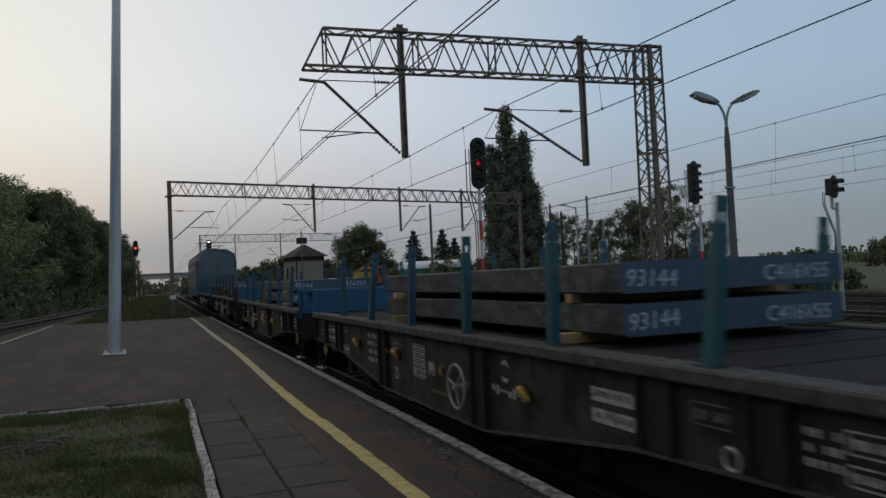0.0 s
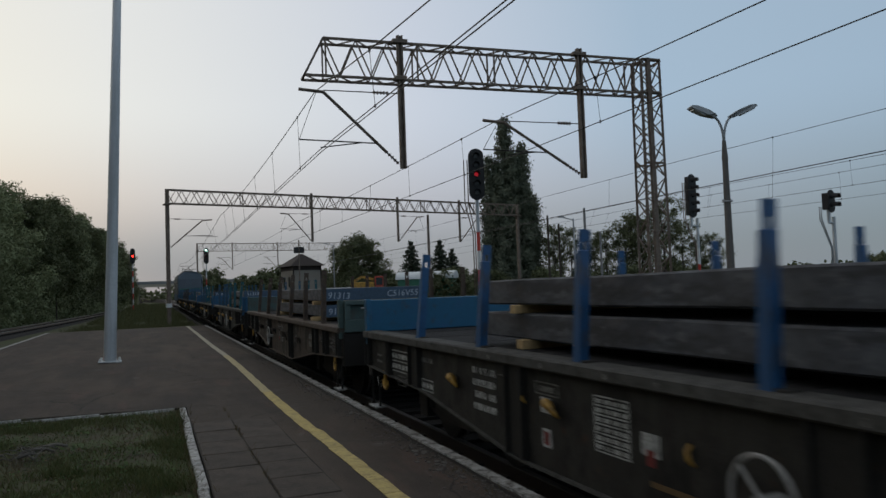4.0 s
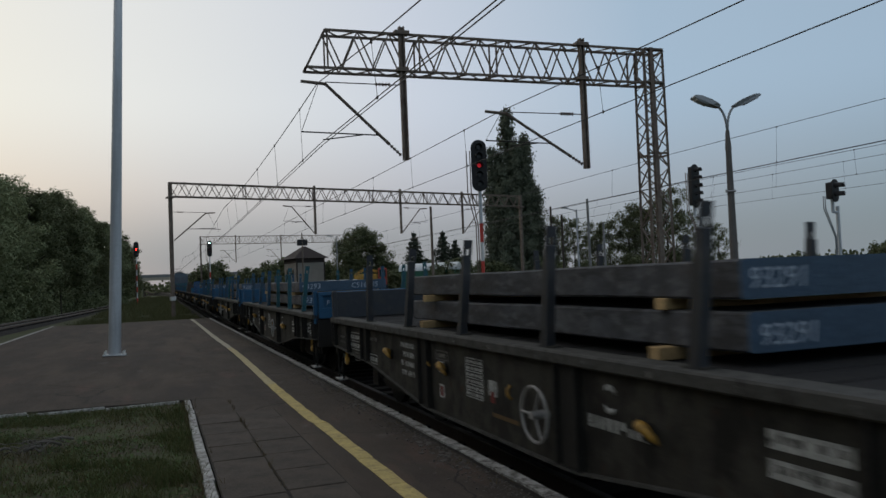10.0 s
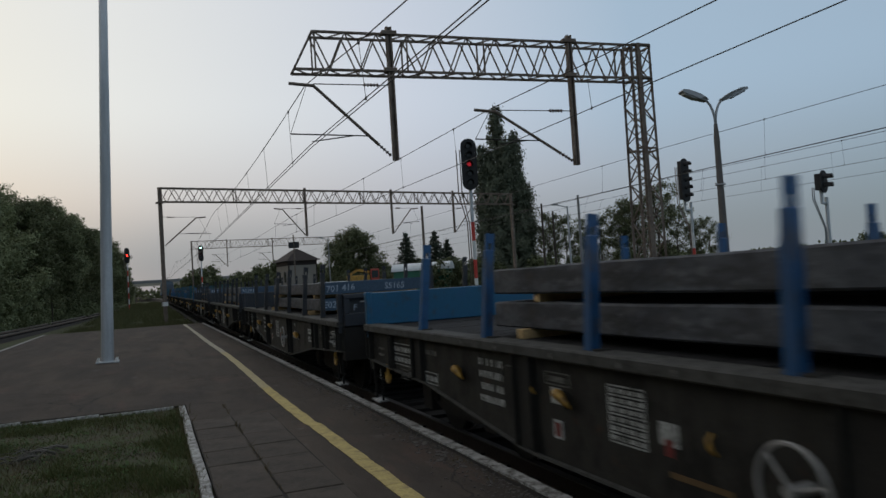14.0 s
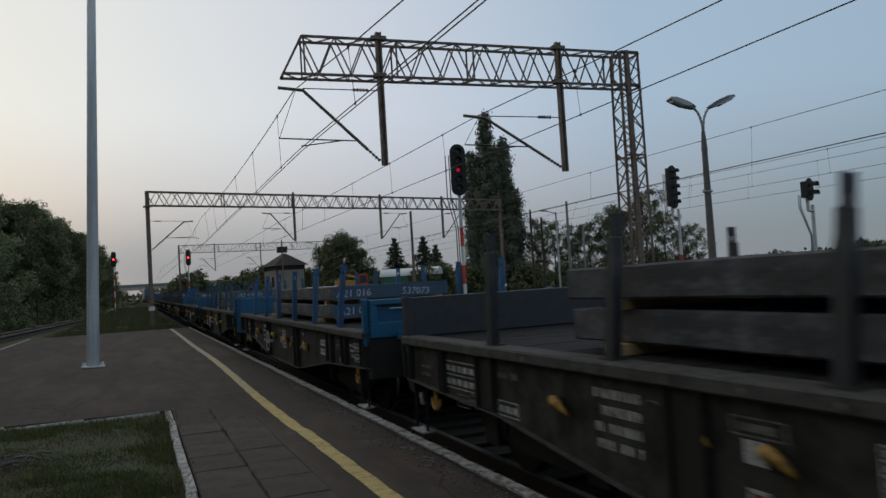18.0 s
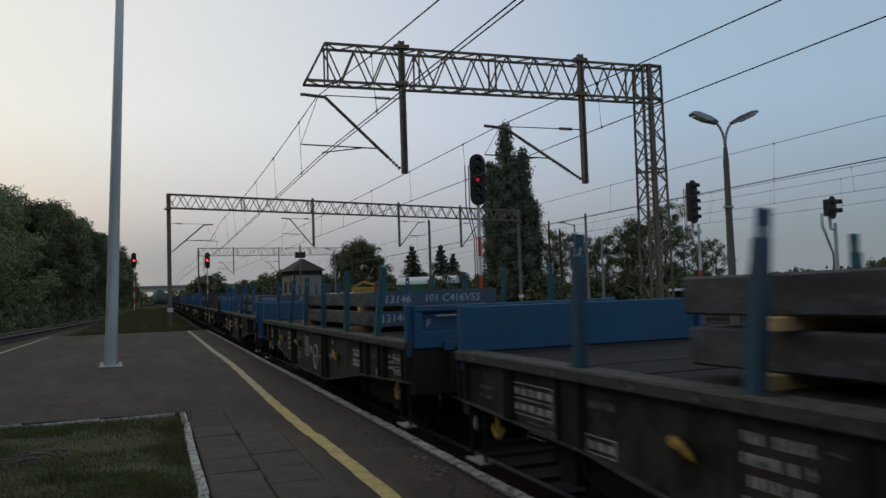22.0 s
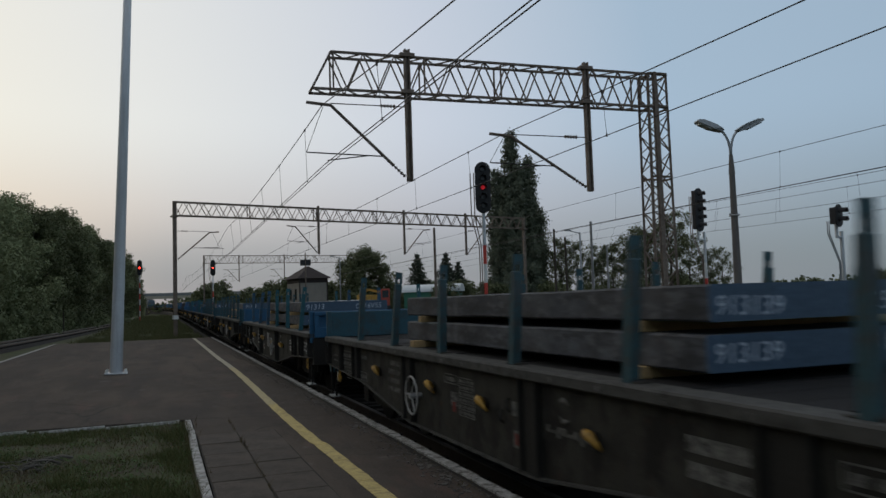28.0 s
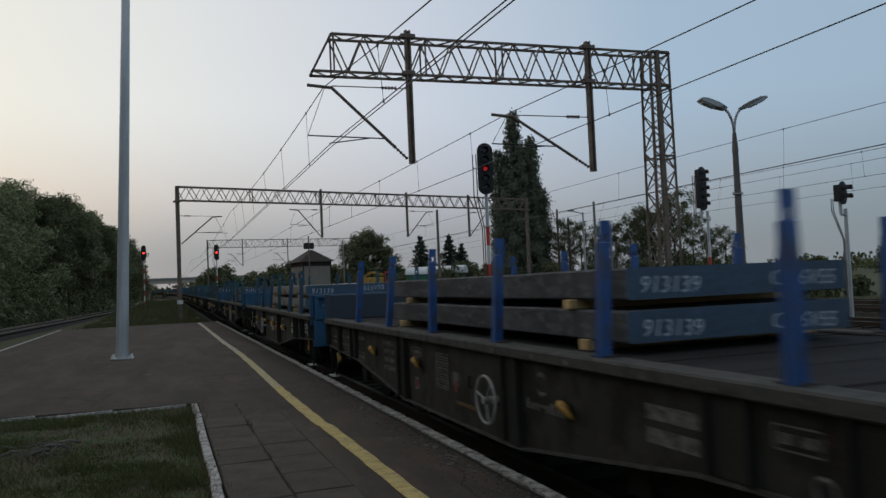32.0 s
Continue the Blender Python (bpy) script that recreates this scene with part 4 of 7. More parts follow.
signal("five-lens railway signal showing red on a red and white mast", 12.15, 28.0, -18, 5.02, 5, 2, lit_mat=M_REDDIM)
signal("black five-lens railway signal seen side-on on a banded mast", 23.9, 29.6, 16, 4.45, 5, 9, mast_x=0.45)
signal("small black two-lens railway signal on a grey post", 23.76, 21.6, 17, 3.86, 2, 9, mast_x=0.36, banded=False, mast_top=3.72)
signal("black railway signal glowing bright red beside the side track", -2.5, 110.0, 0, 6.2, 5, 2)
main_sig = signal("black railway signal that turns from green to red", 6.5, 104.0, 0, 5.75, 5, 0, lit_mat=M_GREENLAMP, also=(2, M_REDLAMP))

# green and red lens both glow; an added blind hides one of them
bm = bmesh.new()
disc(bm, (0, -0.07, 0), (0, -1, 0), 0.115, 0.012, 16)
blind = part("lens_blind", bm, M_BLACK, main_sig, "added black blind hiding one of two glowing lenses")
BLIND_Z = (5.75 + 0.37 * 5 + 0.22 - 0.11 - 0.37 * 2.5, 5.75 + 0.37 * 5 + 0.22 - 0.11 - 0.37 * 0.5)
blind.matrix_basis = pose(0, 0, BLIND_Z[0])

# plain poles
def pole(label, x, y, h, r=0.09, material=None, arm=None):
    p = thing("pole", label, "pole", at=pose(x, y, 0))
    bm = bmesh.new()
    rod(bm, (0, 0, -0.6), (0, 0, h), r, r * 0.75, 8)
    part("shaft", bm, material or M_CONC, p)
    if arm:
        bm = bmesh.new()
        rod(bm, (0, 0, h - 0.1), (arm, 0, h + 0.12), 0.04, 0.04, 6)
        box(bm, arm - 0.35, arm + 0.15, -0.12, 0.12, h + 0.08, h + 0.2)
        part("lamp_arm", bm, M_LAMPHEAD, p)
    return p
pole("thin dark catenary pole beside the tracks", 20.2, 56.4, 7.3, 0.13, M_GANTRY)
pole("pale concrete pole beyond the tracks", 29.5, 48.5, 7.0, 0.12, M_CONC)
pole("pale concrete pole beyond the tracks", 30.2, 47.6, 5.2, 0.1, M_CONC)
pole("grey lamp pole with a short arm", 31.5, 53.5, 6.7, 0.09, M_LAMPHEAD, arm=-1.0)
pole("dark timber pole among the trees", 36.0, 66.0, 8.2, 0.13, M_BARK)
pole("dark timber pole among the trees", 37.2, 66.0, 7.4, 0.13, M_BARK)
pole("grey pole beside the far houses", 21.5, 96.0, 7.5, 0.1, M_CONC, arm=-0.9)
pole("slim dark pole beside the side track", -8.9, 84.0, 5.2, 0.07, M_BARK)


# ---------------------------------------------------------------- trees
def leaf_mesh(name, centres, size, material, seed, flat=0.0, out=None):
    """Many small four-cornered leaves or leaf clumps, each turned its own way, or roughly facing out."""
    r = np.random.default_rng(seed)
    c = np.asarray(centres, float)
    n = len(c)
    a = r.normal(size=(n, 3))
    a[:, 2] *= 1 - flat
    a /= np.linalg.norm(a, axis=1)[:, None]
    if out is not None:
        face = np.asarray(out, float) + a * 0.55
        a = np.cross(face, r.normal(size=(n, 3)))
        a /= np.linalg.norm(a, axis=1)[:, None]
        b = np.cross(face, a)
    else:
        b = np.cross(a, r.normal(size=(n, 3)))
    b /= np.linalg.norm(b, axis=1)[:, None]
    s = size * r.uniform(0.6, 1.4, (n, 1))
    v = np.stack([c - a * s, c + b * s * 0.55, c + a * s, c - b * s * 0.55], 1).reshape(-1, 3)
    f = np.arange(4 * n).reshape(-1, 4)
    me = bpy.data.meshes.new(name)
    me.from_pydata(v.tolist(), [], f.tolist())
    me.materials.append(material)
    return me


def broad_tree(name, label, h, w, seed, leaves, size, material, trunk=0.22, low=0.25, gaps=1.0, lumps=26):
    """Trunk, limbs and a lumpy crown."""
    r = np.random.default_rng(seed)
    t = thing(name, label, "tree" if name != "bush" else "bush", "trees")
    bm = bmesh.new()
    base = h * low
    rod(bm, (0, 0, -0.5), (0.05 * h * r.uniform(-1, 1) * 0.4, 0.02 * h, base * 1.3), h * 0.02 + 0.06, h * 0.014 + 0.03, 8)
    rod(bm, (0, 0.02 * h, base * 1.25), (0, 0, h * 0.82), h * 0.014 + 0.03, 0.03, 7)
    cl = []
    for k in range(lumps):
        u = (k + 0.5) / lumps
        z = base + (h - base) * (0.06 + 0.9 * u)
        rad = w / 2 * (math.sin(math.pi * min(1, 0.18 + 0.8 * u)) ** 0.6) * r.uniform(0.45, 1.0)
        ang = k * 2.399 + r.uniform(-0.5, 0.5)
        p = np.array((rad * math.cos(ang), rad * math.sin(ang), z))
        cl.append(p)
        if k % 2 == 0:
            z0 = max(base * 0.8, z - rad * 0.8)
            rod(bm, (0, 0, z0), tuple(p), h * 0.006 + 0.015, 0.015, 5)
    part("trunk", bm, M_BARK, t)
    cl = np.array(cl)
    # big clumps carry smaller ones, so that the outline stays ragged
    small = np.concatenate([p + (lambda v: v / np.linalg.norm(v, axis=1)[:, None])(r.normal(size=(9, 3))) * np.array((1, 1, 0.8)) * w * 0.115 * gaps for p in cl])
    cl = np.concatenate([cl, small[r.uniform(size=len(small)) < 0.8]])
    per = max(1, leaves // len(cl))
    pts, outs = [], []
    for k, p in enumerate(cl):
        v = r.normal(size=(per, 3))
        v /= np.linalg.norm(v, axis=1)[:, None]
        rad = w * (0.125 if k < lumps else 0.074) * r.uniform(0.75, 1.3) * gaps
        rad = rad * np.abs(1 - 0.16 * np.abs(r.normal(size=(per, 1)))) * (1 + 0.45 * (r.uniform(size=(per, 1)) < 0.06)) * (1 - 0.55 * (r.uniform(size=(per, 1)) < 0.14))
        pts.append(p + v * rad * np.array((1, 1, 0.8)))
        outs.append(v + np.array((0, 0, 0.35)))
    part("crown", leaf_mesh("crown", np.concatenate(pts), size, material, seed, out=np.concatenate(outs)), None, t)
    return t


def poplar(label, h, w, seed, leaves, size):
    r = np.random.default_rng(seed)
    t = thing("poplar_tree", label, "tree", "trees")
    bm = bmesh.new()
    rod(bm, (0, 0, -0.5), (0, 0, h * 0.9), 0.4, 0.05, 8)
    pts, outs = [], []
    # upright leaders of different heights, each a narrow flame of rising sprays
    leaders = ((0, 0, h, 1.6, 0.1), (1.95, 0.3, h * 0.85, 1.45, 0.12), (-2.0, -0.2, h * 0.79, 1.15, 0.06), (3.1, 0.6, h * 0.57, 1.3, 0.1), (-1.2, 0.5, h * 0.76, 1.5, 0.04),
               (0.9, -0.8, h * 0.8, 1.6, 0.05), (2.4, -0.5, h * 0.6, 1.4, 0.04), (-2.1, 0.3, h * 0.55, 1.3, 0.03), (-0.6, -0.9, h * 0.66, 1.5, 0.03), (0.7, 0.9, h * 0.7, 1.5, 0.03))
    total = sum(c[2] * c[3] for c in leaders)
    for cx, cy, top, hw, low in leaders:
        rod(bm, (cx * 0.25, cy * 0.25, h * low), (cx, cy, top * 0.92), 0.14, 0.03, 6)
        m = max(14, int(top * 3.2))
        each = int(leaves * top * hw / total / m)
        for k in range(m):
            z = h * low + (top - h * low) * (k + r.uniform(0, 1)) / m
            wide = hw * min(1.0, ((top - z + 0.15) / (2.4 * hw)) ** 0.75) * (0.8 + 0.2 * math.sin(z * 2.3 + cx))
            ang = k * 2.399 + cx
            rad = wide * r.uniform(0.15, 1.0)
            s = r.normal(size=(each, 1))
            q = np.array((cx + rad * math.cos(ang) * 0.85, cy + rad * math.sin(ang) * 0.85, z)) + r.normal(size=(each, 3)) * np.array((0.27, 0.27, 0.24))
            out = np.array((math.cos(ang) * 0.2, math.sin(ang) * 0.2, 0.36))
            pts.append(q + s * out * min(1.0, 0.25 + (top - z) * 0.5))
            outs.append(np.tile((math.cos(ang), math.sin(ang), 0.4), (each, 1)))
    part("trunk", bm, M_BARK, t)
    part("crown", leaf_mesh("crown", np.concatenate(pts), size, M_LEAF_DARK, seed, out=np.concatenate(outs)), None, t)
    return t


def spruce(label, h, w, seed):
    r = np.random.default_rng(seed)
    t = thing("spruce_tree", label, "tree", "trees")
    bm = bmesh.new()
    rod(bm, (0, 0, -0.5), (0, 0, h), 0.2, 0.02, 7)
    pts = []
    lay = 15
    for k in range(lay):
        u = k / (lay - 1)
        z = h * (0.08 + 0.9 * u)
        rad = w / 2 * (1 - u) ** 0.85 + 0.12
        nb = max(4, int(10 * (1 - u * 0.5)))
        for j in range(nb):
            ang = j * math.tau / nb + k * 0.7 + r.uniform(-0.2, 0.2)
            L = rad * r.uniform(0.75, 1.1)
            tip = np.array((L * math.cos(ang), L * math.sin(ang), z - L * 0.28))
            rod(bm, (0, 0, z), tuple(tip), 0.025, 0.008, 4, caps=False)
            s = r.uniform(0.1, 1, (48, 1))
            q = np.array((0, 0, z)) * (1 - s) + tip * s
            pts.append(q + r.normal(size=(48, 3)) * np.array((0.16, 0.16, 0.16)))
    part("trunk", bm, M_BARK, t)
    part("crown", leaf_mesh("crown", np.concatenate(pts), 0.19, M_NEEDLE, seed, 0.4), None, t)
    return t


def airy_tree(label, h, w, seed, limbs, leaves, size, low, thick=0.11):
    """A bare trunk that forks into rising limbs, with loose sprays of small leaves at the twigs."""
    r = np.random.default_rng(seed)
    t = thing("tree", label, "tree", "trees")
    bm = bmesh.new()
    sway = r.uniform(-0.05, 0.05, 2) * h
    def stem(z):
        u = z / h
        return np.array((sway[0] * math.sin(u * 2.6), sway[1] * math.sin(u * 3.4), z))
    zs = [-0.5] + [h * 0.94 * k / 7 for k in range(1, 8)]
    tube(bm, [stem(z) for z in zs], [thick * (1.15 - 0.95 * k / 7) for k in range(8)], 7)
    pts = []
    for k in range(limbs):
        u = (k + 0.5) / limbs
        z = h * (low + (0.93 - low) * u)
        L = w / 2 * (0.55 + 0.75 * math.sin(math.pi * (0.2 + 0.75 * u))) * r.uniform(0.6, 1.05)
        ang = k * 2.399 + r.uniform(-0.4, 0.4)
        rise = 0.35 + 0.5 * u
        a = stem(z)
        tip = a + np.array((math.cos(ang), math.sin(ang), rise)) * L * 0.85
        mid = (a + tip) / 2 + np.array((0, 0, -0.06 * L))
        tube(bm, [a, mid, tip], [thick * 0.4 * (1.2 - u), thick * 0.28 * (1.2 - u), 0.012], 5)
        for j in range(5):
            f = 0.4 + 0.6 * j / 4
            b = a + (tip - a) * f
            d = r.normal(size=3)
            d[2] = abs(d[2]) * 0.6
            e = b + d / np.linalg.norm(d) * L * 0.3
            tube(bm, [b, e], [0.016, 0.006], 4)
            n = max(6, int(leaves / limbs / 5 * r.uniform(0.4, 1.6)))
            g = r.uniform(0.2, 1.1, (n, 1))
            pts.append(b + (e - b) * g + r.normal(size=(n, 3)) * np.array((0.24, 0.24, 0.17)) * (0.6 + 0.12 * w))
    part("trunk", bm, M_BARK, t)
    part("crown", leaf_mesh("crown", np.concatenate(pts), size, M_LEAF, seed), None, t)
    return t


def put(t, x, y, z=-0.6, turn=0.0, scale=1.0):
    t.matrix_basis = pose(x, y, z, 0, 0, turn) @ Matrix.Scale(scale, 4)
    return t


# the wooded edge along the side track
wood = [broad_tree("tree", "dense leafy deciduous tree in the wood beside the side track", 13.2, 8.2, 11, 23000, 0.125, M_LEAF_PALE, low=0.05, lumps=40, gaps=1.05),
        broad_tree("tree", "tall dense leafy tree with an uneven crown", 14.5, 8.8, 12, 25500, 0.13, M_LEAF_LEFT, low=0.06, lumps=44, gaps=1.0),
        broad_tree("tree", "broad bushy tree with low branches", 11.4, 8.2, 13, 23000, 0.12, M_LEAF_PALE, low=0.03, lumps=38, gaps=1.1)]
wood.append(broad_tree("tree", "dark dense tree beside the side track", 12.2, 8.2, 14, 23500, 0.125, M_LEAF, low=0.04, lumps=40, gaps=1.05))
put(wood[3], -13.4, 96, -0.5, 120)
put(wood[0], -13.6, 62, -0.6, 40)
put(wood[1], -14.6, 88, -0.4, 10)
put(wood[2], -12.8, 73, -0.5, 200)
for k, x, y, s in ((0, -15.0, 52, 1.0), (2, -16.0, 60, 1.12), (1, -18.5, 76, 0.95), (2, -11.6, 84, 1.0), (0, -11.2, 96, 1.12), (1, -11.6, 106, 1.02), (2, -10.0, 114, 1.12),
                   (0, -10.8, 124, 1.15), (1, -9.2, 136, 0.98), (2, -8.6, 146, 1.15), (0, -8.4, 158, 1.05), (1, -7.8, 174, 0.9), (2, -7.6, 192, 1.15), (0, -7.2, 214, 0.95), (2, -19.5, 66, 1.05), (0, -15.5, 106, 1.2)):
    copy_thing(wood[k if y < 80 else (1 if k == 1 else 3)], pose(x, y, -0.5, 0, 0, (x * 57 + y * 31) % 360) @ Matrix.Scale(s, 4))
# unseen trees added beside and behind the camera to block low sky light
for k in range(15):
    yy = 44 - k * 7.5
    copy_thing(wood[(k * 2 + 1) % 3], pose(UNSEEN_WOOD_X - 2.0 * (k % 2) - 0.4 * math.sin(k), yy, -0.6, 0, 0, k * 97) @ Matrix.Scale(1.0 + 0.12 * math.sin(k * 1.9), 4))
# low scrub at their feet
scrub = broad_tree("bush", "low tangled green scrub beside the side track", 2.6, 3.6, 21, 2600, 0.13, M_LEAF_PALE, low=0.02, lumps=22, gaps=1.2)
put(scrub, -12.6, 55, -0.6)
for k in range(22):
    yy = 50 + k * 5.2
    xx = -12.0 + 0.062 * (yy - 50) - 0.8 + 0.5 * math.sin(k * 2.3)
    copy_thing(scrub, pose(xx, yy, -0.5, 0, 0, k * 73) @ Matrix.Scale(0.75 + 0.35 * (0.5 + 0.5 * math.sin(k * 1.7)), 4))

# trees beyond the tracks
put(poplar("very tall dark poplar with a pointed crown", 21.6, 6.9, 31, 80000, 0.15), 39.0, 81.3, -0.5, -26)
put(broad_tree("tree", "round dark deciduous tree behind the signal box", 9.9, 8.6, 33, 30000, 0.15, M_LEAF, low=0.06, lumps=64, gaps=1.15), 28.3, 110.0, -0.5)
sp = put(spruce("dark pointed spruce beyond the yard", 9.4, 7.8, 34), 38.5, 116.0, -0.4)
copy_thing(sp, pose(43.0, 115.0, -0.4, 0, 0, 80) @ Matrix.Scale(1.0, 4))
copy_thing(sp, pose(45.5, 116.0, -0.4, 0, 0, 170) @ Matrix.Scale(0.86, 4))
airy = [airy_tree("slim airy tree with a bare trunk and loose crown", 8.9, 3.4, 41, 15, 3200, 0.1, 0.3),
        airy_tree("thin-crowned tree with visible limbs and sky between its leaves", 9.3, 4.4, 42, 17, 4200, 0.1, 0.28, 0.14),
        airy_tree("spreading tree with a ragged crown behind the lattice mast", 10.6, 5.6, 43, 22, 8000, 0.105, 0.22, 0.2)]
put(airy[0], 43.6, 79.0, -0.5)
put(airy[1], 50.3, 74.6, -0.5)
put(airy[2], 53.6, 72.2, -0.5)
for k, x, y, s in ((0, 45.2, 78.0, 0.93), (1, 41.6, 84.0, 0.9), (0, 46.6, 77.2, 0.72), (0, 49.0, 75.8, 0.9), (1, 52.0, 73.6, 0.98), (1, 55.4, 71.0, 0.88), (0, 57.2, 69.5, 0.75), (2, 47.6, 77.0, 0.7), (0, 44.4, 80.0, 0.85), (2, 51.6, 75.4, 0.82), (1, 58.6, 69.0, 0.72)):
    copy_thing(airy[k], pose(x, y, -0.5, 0, 0, x * 77 % 360) @ Matrix.Scale(s, 4))
hedge = broad_tree("bush", "dense green bush beyond the yard", 3.6, 5.5, 51, 4200, 0.17, M_LEAF, low=0.02, lumps=26, gaps=1.1)
put(hedge, 40.0, 74.0, -0.6)
for x, y, s in ((44, 72, 0.9), (48, 70, 1.0), (52, 66, 0.85), (36, 80, 1.05), (33.5, 90, 1.1), (30, 98, 1.0), (37, 95, 1.2), (41, 92, 1.2), (46, 88, 1.1), (55, 64, 0.8), (26, 104, 1.0),
                (14.2, 110, 1.3), (17.5, 120, 1.6), (21.5, 122, 1.75), (24.5, 118, 1.5), (10.2, 158, 1.9)):
    copy_thing(hedge, pose(x, y, -0.6, 0, 0, x * 91 % 360) @ Matrix.Scale(s, 4))
rb = put(broad_tree("bush", "round dark green bush in the open field", 3.0, 3.7, 52, 4000, 0.15, M_LEAF, low=0.02, lumps=26, gaps=1.1), 42.5, 41.8, -0.9)
copy_thing(rb, pose(46.5, 41.5, -0.9, 0, 0, 120) @ Matrix.Scale(0.55, 4))
copy_thing(rb, pose(50.5, 52.5, -0.9, 0, 0, 220) @ Matrix.Scale(0.6, 4))
far = broad_tree("tree", "small distant tree on the skyline", 8.0, 9.0, 53, 2600, 0.34, M_LEAF, low=0.1, lumps=24)
put(far, 150, 124, -2.5)
for x, y, s in ((168, 134, 0.8), (134, 128, 0.55), (96, 125, 0.75), (110, 135, 0.7), (182, 150, 0.9), (-14, 330, 0.8), (20, 262, 1.0), (27, 250, 1.05), (13, 285, 0.8), (-6, 380, 0.9), (65, 190, 1.0), (80, 200, 1.0)):
    copy_thing(far, pose(x, y, -1.0, 0, 0, x * 37 % 360) @ Matrix.Scale(s, 4))


# woods and hedges far off along the skyline
r_ = np.random.default_rng(71)
pts = []
for k in range(260):
    az = radians(-14 + 74 * k / 259)
    d = 330 + 60 * math.sin(k * 0.31) + 40 * math.sin(k * 0.83)
    h = 3.6 + 1.6 * math.sin(k * 0.47) + 1.2 * math.sin(k * 1.31)
    h = h * (1.0 if az < radians(25) else 0.62)
    pts.append(np.array((d * math.sin(az), d * math.cos(az), 0.2)) + r_.normal(size=(60, 3)) * np.array((2.6, 2.6, 0)) + r_.uniform(0, 1, (60, 1)) ** 0.8 * np.array((0, 0, h + 1.0)))
fw = new("far_woods", leaf_mesh("far_woods", np.concatenate(pts), 0.75, M_LEAF, 72))
tagged(fw, "dark line of far woods along the skyline", "woods", kind="stuff")


# ---------------------------------------------------------------- grass
def tufts(x, y):
    """How thickly the lawn grows, 0 to 1."""
    return 0.5 + 0.5 * np.sin(1.9 * x + 1.3 * np.sin(2.3 * y) + 0.7 * np.sin(7 * y)) * np.sin(1.5 * y + 0.9 * np.sin(3.1 * x) + 0.5 * np.sin(9 * x))


def blades(name, label, areas, material, seed, h0, h1, wide, patchy=False):
    """Grass as single thin blades."""
    r = np.random.default_rng(seed)
    V = []
    for x0, x1, y0, y1, z, n in areas:
        p = np.stack([r.uniform(x0, x1, n), r.uniform(y0, y1, n), np.full(n, z)], 1)
        d = r.normal(size=(n, 3)) * np.array((1, 1, 0))
        d /= np.linalg.norm(d, axis=1)[:, None]
        h = r.uniform(h0, h1, (n, 1)) * (0.5 + 0.9 * (0.5 + 0.5 * np.sin(p[:, :1] * 2.1 + 1.3 * np.sin(p[:, 1:2] * 1.3))))
        lean = r.normal(size=(n, 3)) * np.array((0.45, 0.45, 0))
        if patchy:
            f = tufts(p[:, 0], p[:, 1])
            keep = r.uniform(0, 1, n) < 0.05 + f ** 2.8
            h = h * (0.4 + f[:, None])
            p, d, h, lean = p[keep], d[keep], h[keep], lean[keep]
        V.append(np.stack([p - d * wide, p + d * wide, p + np.array((0, 0, 1)) * h + lean * h], 1))
    v = np.concatenate(V).reshape(-1, 3)
    me = bpy.data.meshes.new(name)
    me.from_pydata(v.tolist(), [], np.arange(len(v)).reshape(-1, 3).tolist())
    me.materials.append(material)
    return tagged(new(name, me), label, "grass", kind="stuff")


blades("lawn_grass", "short green grass blades on the platform lawn", [(-3.6, 0.32, 4.5, 11.75, -0.04, 120000)], M_GRASS, 61, 0.02, 0.11, 0.006, True)
blades("dry_grass", "yellowed dry grass among the lawn", [(-3.6, 0.32, 4.5, 11.6, -0.04, 9000), (0.28, 0.36, 5, 11.6, -0.02, 700)], M_DRYGRASS, 62, 0.02, 0.08, 0.005)
blades("tall_grass", "tall rough grass beyond the platform end", [(-4.6, 2.6, 46.5, 60, -0.5, 24000), (-4.4, 2.4, 60, 110, -0.2, 26000), (-4, 2.6, 110, 200, -0.1, 16000)], M_TALLGRASS, 63, 0.2, 0.55, 0.014)
blades("yard_grass", "rough grass between the tracks", [(11.7, 19.8, 16, 40, -0.62, 9000), (24, 42, 14, 46, -0.62, 16000)], M_GRASS, 64, 0.12, 0.4, 0.02)

# broad-leaved weeds and fallen brown leaves in the lawn
rg = np.random.default_rng(66)
for nm_, lb_, n_, hz_, sz_, m_, sd_ in (("lawn_weeds", "low broad-leaved weeds and clover in the lawn", 26000, 0.05, 0.016, M_WEED, 67), ("fallen_leaves", "brown fallen leaves and dead stalks in the lawn", 5200, 0.02, 0.02, M_DEADLEAF, 68)):
    c_ = np.stack([rg.uniform(-3.6, 0.32, n_), rg.uniform(4.5, 11.7, n_), np.zeros(n_)], 1)
    f_ = tufts(c_[:, 0] * 1.7 + 3 + sd_ * 0.05, c_[:, 1] * 1.4)
    c_ = c_[rg.uniform(size=n_) < f_ ** 2.5]
    c_[:, 2] = -0.035 + rg.uniform(0, hz_, len(c_))
    tagged(new(nm_, leaf_mesh(nm_, c_, sz_, m_, sd_, out=np.tile((0.0, 0.0, 1.2), (len(c_), 1)))), lb_, "plants", kind="stuff")

